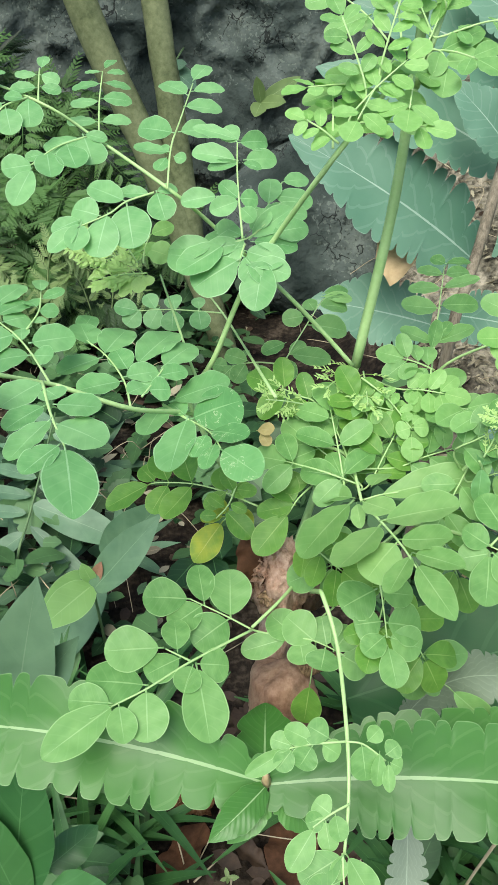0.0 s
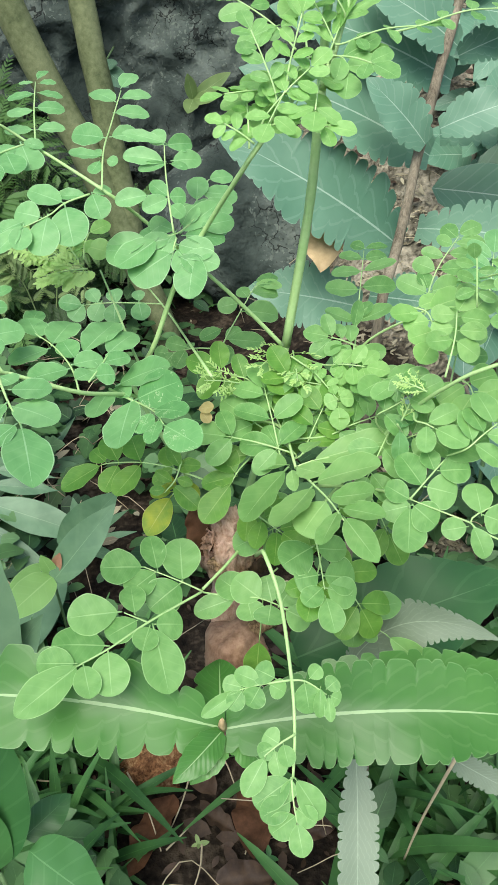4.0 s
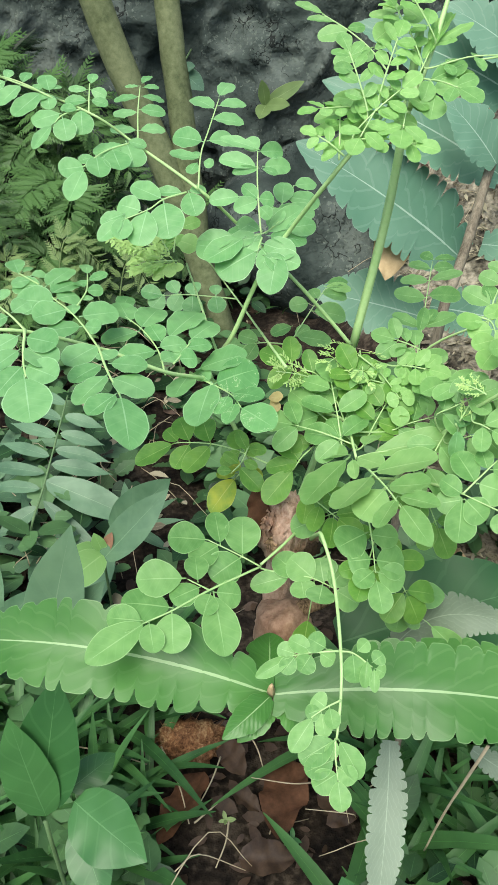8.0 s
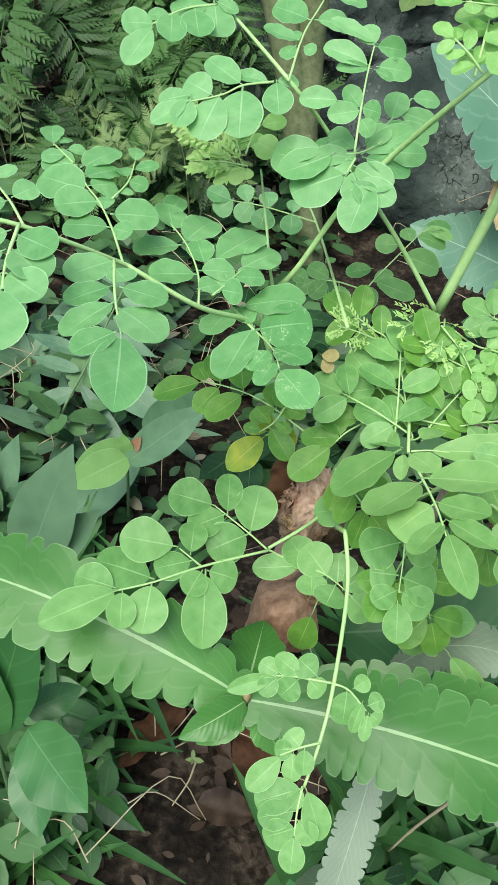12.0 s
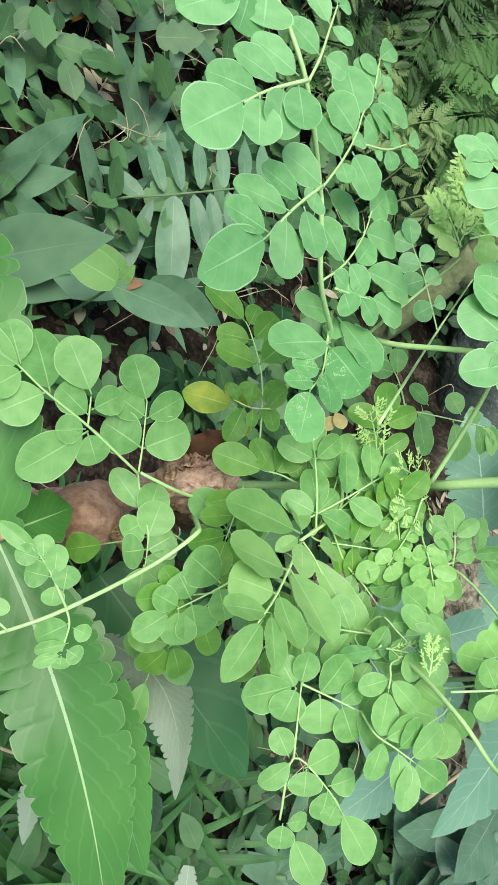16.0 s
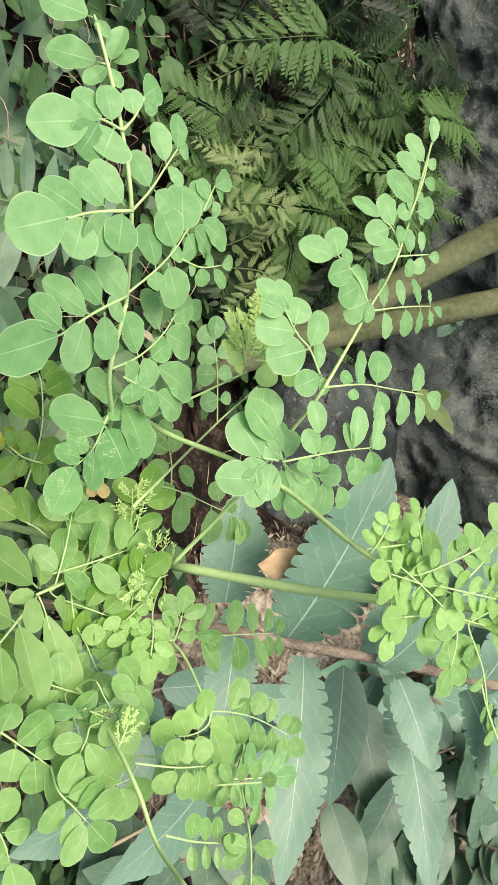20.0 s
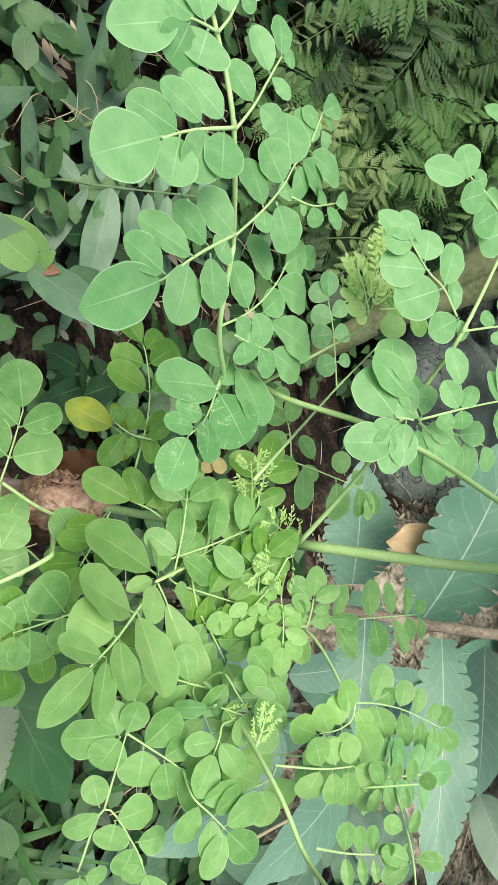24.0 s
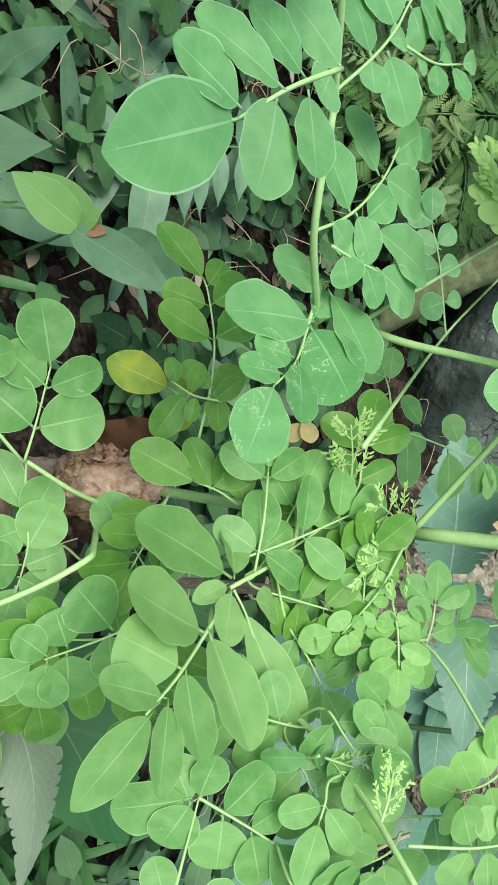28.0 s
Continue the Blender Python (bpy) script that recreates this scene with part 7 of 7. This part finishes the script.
spray(moringa, [(0.082, 0.489, 0.914), (0.082, 0.511, 0.931), (0.085, 0.530, 0.945), (0.089, 0.540, 0.953)], [((0.089, 0.539, 0.952), (0.111, 0.540, 0.952), 0.94), ((0.084, 0.525, 0.941), (0.065, 0.527, 0.942), 0.58), ((0.082, 0.520, 0.937), (0.069, 0.511, 0.931), 1.41), ((0.084, 0.522, 0.939), (0.086, 0.514, 0.933), 1.62), ((0.086, 0.531, 0.946), (0.074, 0.530, 0.945), 1.44), ((0.087, 0.531, 0.946), (0.100, 0.524, 0.941), 1.42), ((0.087, 0.539, 0.952), (0.077, 0.543, 0.955), 1.95), ((0.090, 0.541, 0.953), (0.099, 0.550, 0.960), 1.40), ((0.084, 0.526, 0.942), (0.075, 0.520, 0.937), 1.31)], radius=0.0007, material=LEAF_YOUNG, up=(0.00, -0.60, 0.80), ends=1)
spray(moringa, [(0.092, 0.481, 0.913), (0.101, 0.479, 0.912), (0.104, 0.473, 0.907)], [((0.104, 0.472, 0.906), (0.100, 0.456, 0.895), 1.23), ((0.102, 0.474, 0.908), (0.122, 0.474, 0.908), 1.39), ((0.101, 0.479, 0.912), (0.125, 0.491, 0.921), 0.72), ((0.102, 0.472, 0.906), (0.091, 0.463, 0.900), 1.41)], radius=0.0007, material=LEAF_LIME, up=(0.00, -0.60, 0.80), ends=1)
spray(moringa, [(0.091, 0.478, 0.909), (0.100, 0.494, 0.922), (0.107, 0.507, 0.931)], [((0.103, 0.482, 0.913), (0.131, 0.488, 0.917), 0.61), ((0.101, 0.495, 0.923), (0.121, 0.531, 0.949), 0.24), ((0.105, 0.503, 0.929), (0.133, 0.521, 0.942), 0.28), ((0.101, 0.505, 0.930), (0.114, 0.523, 0.943), 0.45), ((0.097, 0.493, 0.921), (0.108, 0.510, 0.934), 0.42), ((0.104, 0.502, 0.928), (0.121, 0.509, 0.933), 0.49), ((0.096, 0.488, 0.918), (0.088, 0.500, 0.926), 0.80)], radius=0.0007, material=LEAF_YOUNG, up=(0.00, -0.60, 0.80), ends=0)
spray(moringa, [(0.088, 0.471, 0.899), (0.069, 0.468, 0.896), (0.047, 0.462, 0.892)], [((0.079, 0.464, 0.893), (0.091, 0.446, 0.880), 0.94), ((0.073, 0.472, 0.900), (0.041, 0.475, 0.902), 0.63), ((0.054, 0.469, 0.897), (0.029, 0.463, 0.892), 0.66), ((0.051, 0.460, 0.891), (0.026, 0.454, 0.886), 0.49), ((0.063, 0.464, 0.894), (0.046, 0.455, 0.887), 0.83), ((0.073, 0.462, 0.892), (0.059, 0.444, 0.879), 1.04), ((0.076, 0.465, 0.894), (0.093, 0.460, 0.890), 1.03), ((0.067, 0.457, 0.888), (0.035, 0.445, 0.879), 0.44), ((0.084, 0.476, 0.903), (0.070, 0.478, 0.904), 1.68), ((0.087, 0.475, 0.901), (0.097, 0.478, 0.904), 2.00)], radius=0.0007, material=LEAF_YOUNG, up=(0.00, -0.60, 0.80), ends=1)
# bright leaf still unfolding
spray(moringa, [(-0.071, 0.489, 0.792), (-0.082, 0.495, 0.796), (-0.091, 0.498, 0.798)], [((-0.074, 0.491, 0.793), (-0.096, 0.480, 0.785), 0.25), ((-0.077, 0.493, 0.794), (-0.099, 0.482, 0.786), 0.25), ((-0.082, 0.495, 0.796), (-0.104, 0.488, 0.791), 0.27), ((-0.085, 0.495, 0.797), (-0.104, 0.491, 0.793), 0.30), ((-0.089, 0.497, 0.798), (-0.101, 0.495, 0.796), 0.50), ((-0.087, 0.497, 0.798), (-0.094, 0.500, 0.800), 0.73), ((-0.084, 0.496, 0.797), (-0.082, 0.502, 0.802), 0.86), ((-0.080, 0.494, 0.796), (-0.079, 0.501, 0.800), 0.88), ((-0.072, 0.490, 0.793), (-0.086, 0.480, 0.785), 0.37)], radius=0.0007, material=LEAF_SPROUT, up=(0.00, -0.60, 0.80), ends=0)
spray(moringa, [(-0.062, 0.482, 0.786), (-0.073, 0.482, 0.787), (-0.082, 0.481, 0.786)], [((-0.074, 0.482, 0.787), (-0.094, 0.474, 0.781), 0.32), ((-0.077, 0.482, 0.786), (-0.090, 0.481, 0.785), 0.43), ((-0.071, 0.482, 0.786), (-0.084, 0.474, 0.780), 0.43), ((-0.068, 0.482, 0.787), (-0.079, 0.472, 0.779), 0.68), ((-0.064, 0.482, 0.787), (-0.069, 0.473, 0.780), 1.19), ((-0.062, 0.483, 0.787), (-0.062, 0.477, 0.783), 2.06)], radius=0.0007, material=LEAF_SPROUT, up=(0.00, -0.60, 0.80), ends=0)
spray(moringa, [(-0.065, 0.489, 0.792), (-0.064, 0.498, 0.799), (-0.061, 0.505, 0.804)], [((-0.061, 0.505, 0.804), (-0.047, 0.511, 0.808), 1.08), ((-0.065, 0.493, 0.795), (-0.074, 0.492, 0.794), 1.03), ((-0.064, 0.497, 0.798), (-0.076, 0.495, 0.796), 0.79), ((-0.063, 0.500, 0.800), (-0.075, 0.499, 0.799), 0.87), ((-0.062, 0.504, 0.803), (-0.069, 0.506, 0.804), 1.98), ((-0.063, 0.497, 0.798), (-0.048, 0.493, 0.795), 1.61), ((-0.064, 0.493, 0.795), (-0.055, 0.499, 0.799), 1.58)], radius=0.0007, material=LEAF_YOUNG, up=(0.00, -0.60, 0.80), ends=1)
feather(moringa, (-0.066, 0.486, 0.789), (-0.102, 0.499, 0.800), size=0.005, pairs=7)
feather(moringa, (-0.062, 0.483, 0.788), (-0.090, 0.480, 0.786), size=0.005, pairs=6)
feather(moringa, (-0.068, 0.488, 0.792), (-0.080, 0.504, 0.803), size=0.005, pairs=5)
# more of the upper leaf
spray(moringa, [(0.012, 0.483, 0.820), (-0.001, 0.474, 0.813), (-0.018, 0.471, 0.811)], [((-0.020, 0.471, 0.811), (-0.047, 0.467, 0.808), 0.93), ((-0.014, 0.471, 0.811), (-0.040, 0.455, 0.799), 0.95), ((-0.018, 0.475, 0.814), (-0.007, 0.482, 0.819), 1.63), ((-0.002, 0.475, 0.814), (-0.021, 0.455, 0.799), 0.76), ((0.001, 0.478, 0.816), (0.012, 0.489, 0.825), 1.09)], radius=0.0007, material=LEAF, up=(0.00, -0.60, 0.80), ends=0)
# crown of the shoot, still unfolding
pinna(moringa, (0.073, 0.464, 0.895), (0.031, 0.447, 0.902), 4, 0.0119, material=LEAF_YOUNG, up=(0, -0.2, 1), root=(0.072, 0.471, 0.894))
pinna(moringa, (0.043, 0.429, 0.877), (0.044, 0.458, 0.901), 3, 0.0085, material=LEAF_YOUNG, up=(0, -0.2, 1))
pinna(moringa, (0.082, 0.486, 0.911), (0.053, 0.416, 0.894), 3, 0.0133, material=LEAF_YOUNG, root=(0.098, 0.496, 0.908))
pinna(moringa, (0.089, 0.482, 0.905), (0.079, 0.428, 0.896), 2, 0.0160, material=LEAF_YOUNG, root=(0.095, 0.492, 0.902))
pinna(moringa, (0.097, 0.492, 0.920), (0.080, 0.512, 0.948), 4, 0.0124, material=LEAF_YOUNG, up=(0, -0.2, 1), root=(0.099, 0.498, 0.912))
pinna(moringa, (0.105, 0.500, 0.932), (0.083, 0.509, 0.961), 3, 0.0134, material=LEAF_YOUNG, up=(0, -0.2, 1), root=(0.105, 0.506, 0.924))
pinna(moringa, (0.097, 0.486, 0.911), (0.115, 0.461, 0.912), 2, 0.0163, material=LEAF_LIME, root=(0.096, 0.494, 0.905))
pinna(moringa, (0.101, 0.489, 0.917), (0.147, 0.481, 0.927), 3, 0.0123, material=LEAF_LIME, up=(0, -0.2, 1), root=(0.097, 0.492, 0.920))
pinna(moringa, (0.147, 0.481, 0.927), (0.195, 0.483, 0.934), 3, 0.0122, material=LEAF_LIME, up=(0, -0.2, 1), root=(0.129, 0.484, 0.923))
pinna(moringa, (0.046, 0.430, 0.879), (0.030, 0.436, 0.889), 3, 0.0102, material=LEAF_YOUNG)
pinna(moringa, (0.058, 0.434, 0.888), (0.085, 0.422, 0.889), 2, 0.0135, material=LEAF_YOUNG, root=(0.054, 0.440, 0.885))
pinna(moringa, (0.059, 0.440, 0.901), (0.047, 0.456, 0.932), 4, 0.0114, material=LEAF_LIME, root=(0.057, 0.444, 0.886))
pinna(moringa, (0.066, 0.445, 0.912), (0.075, 0.458, 0.939), 4, 0.0114, material=LEAF_YOUNG, root=(0.065, 0.444, 0.901))
pinna(moringa, (0.052, 0.436, 0.891), (0.078, 0.445, 0.914), 4, 0.0127, material=LEAF_YOUNG, root=(0.051, 0.436, 0.883))
stalk(moringa, [(0.091, 0.486, 0.893), (0.107, 0.510, 0.930), (0.120, 0.535, 0.968)], 0.0024, 0.0014)
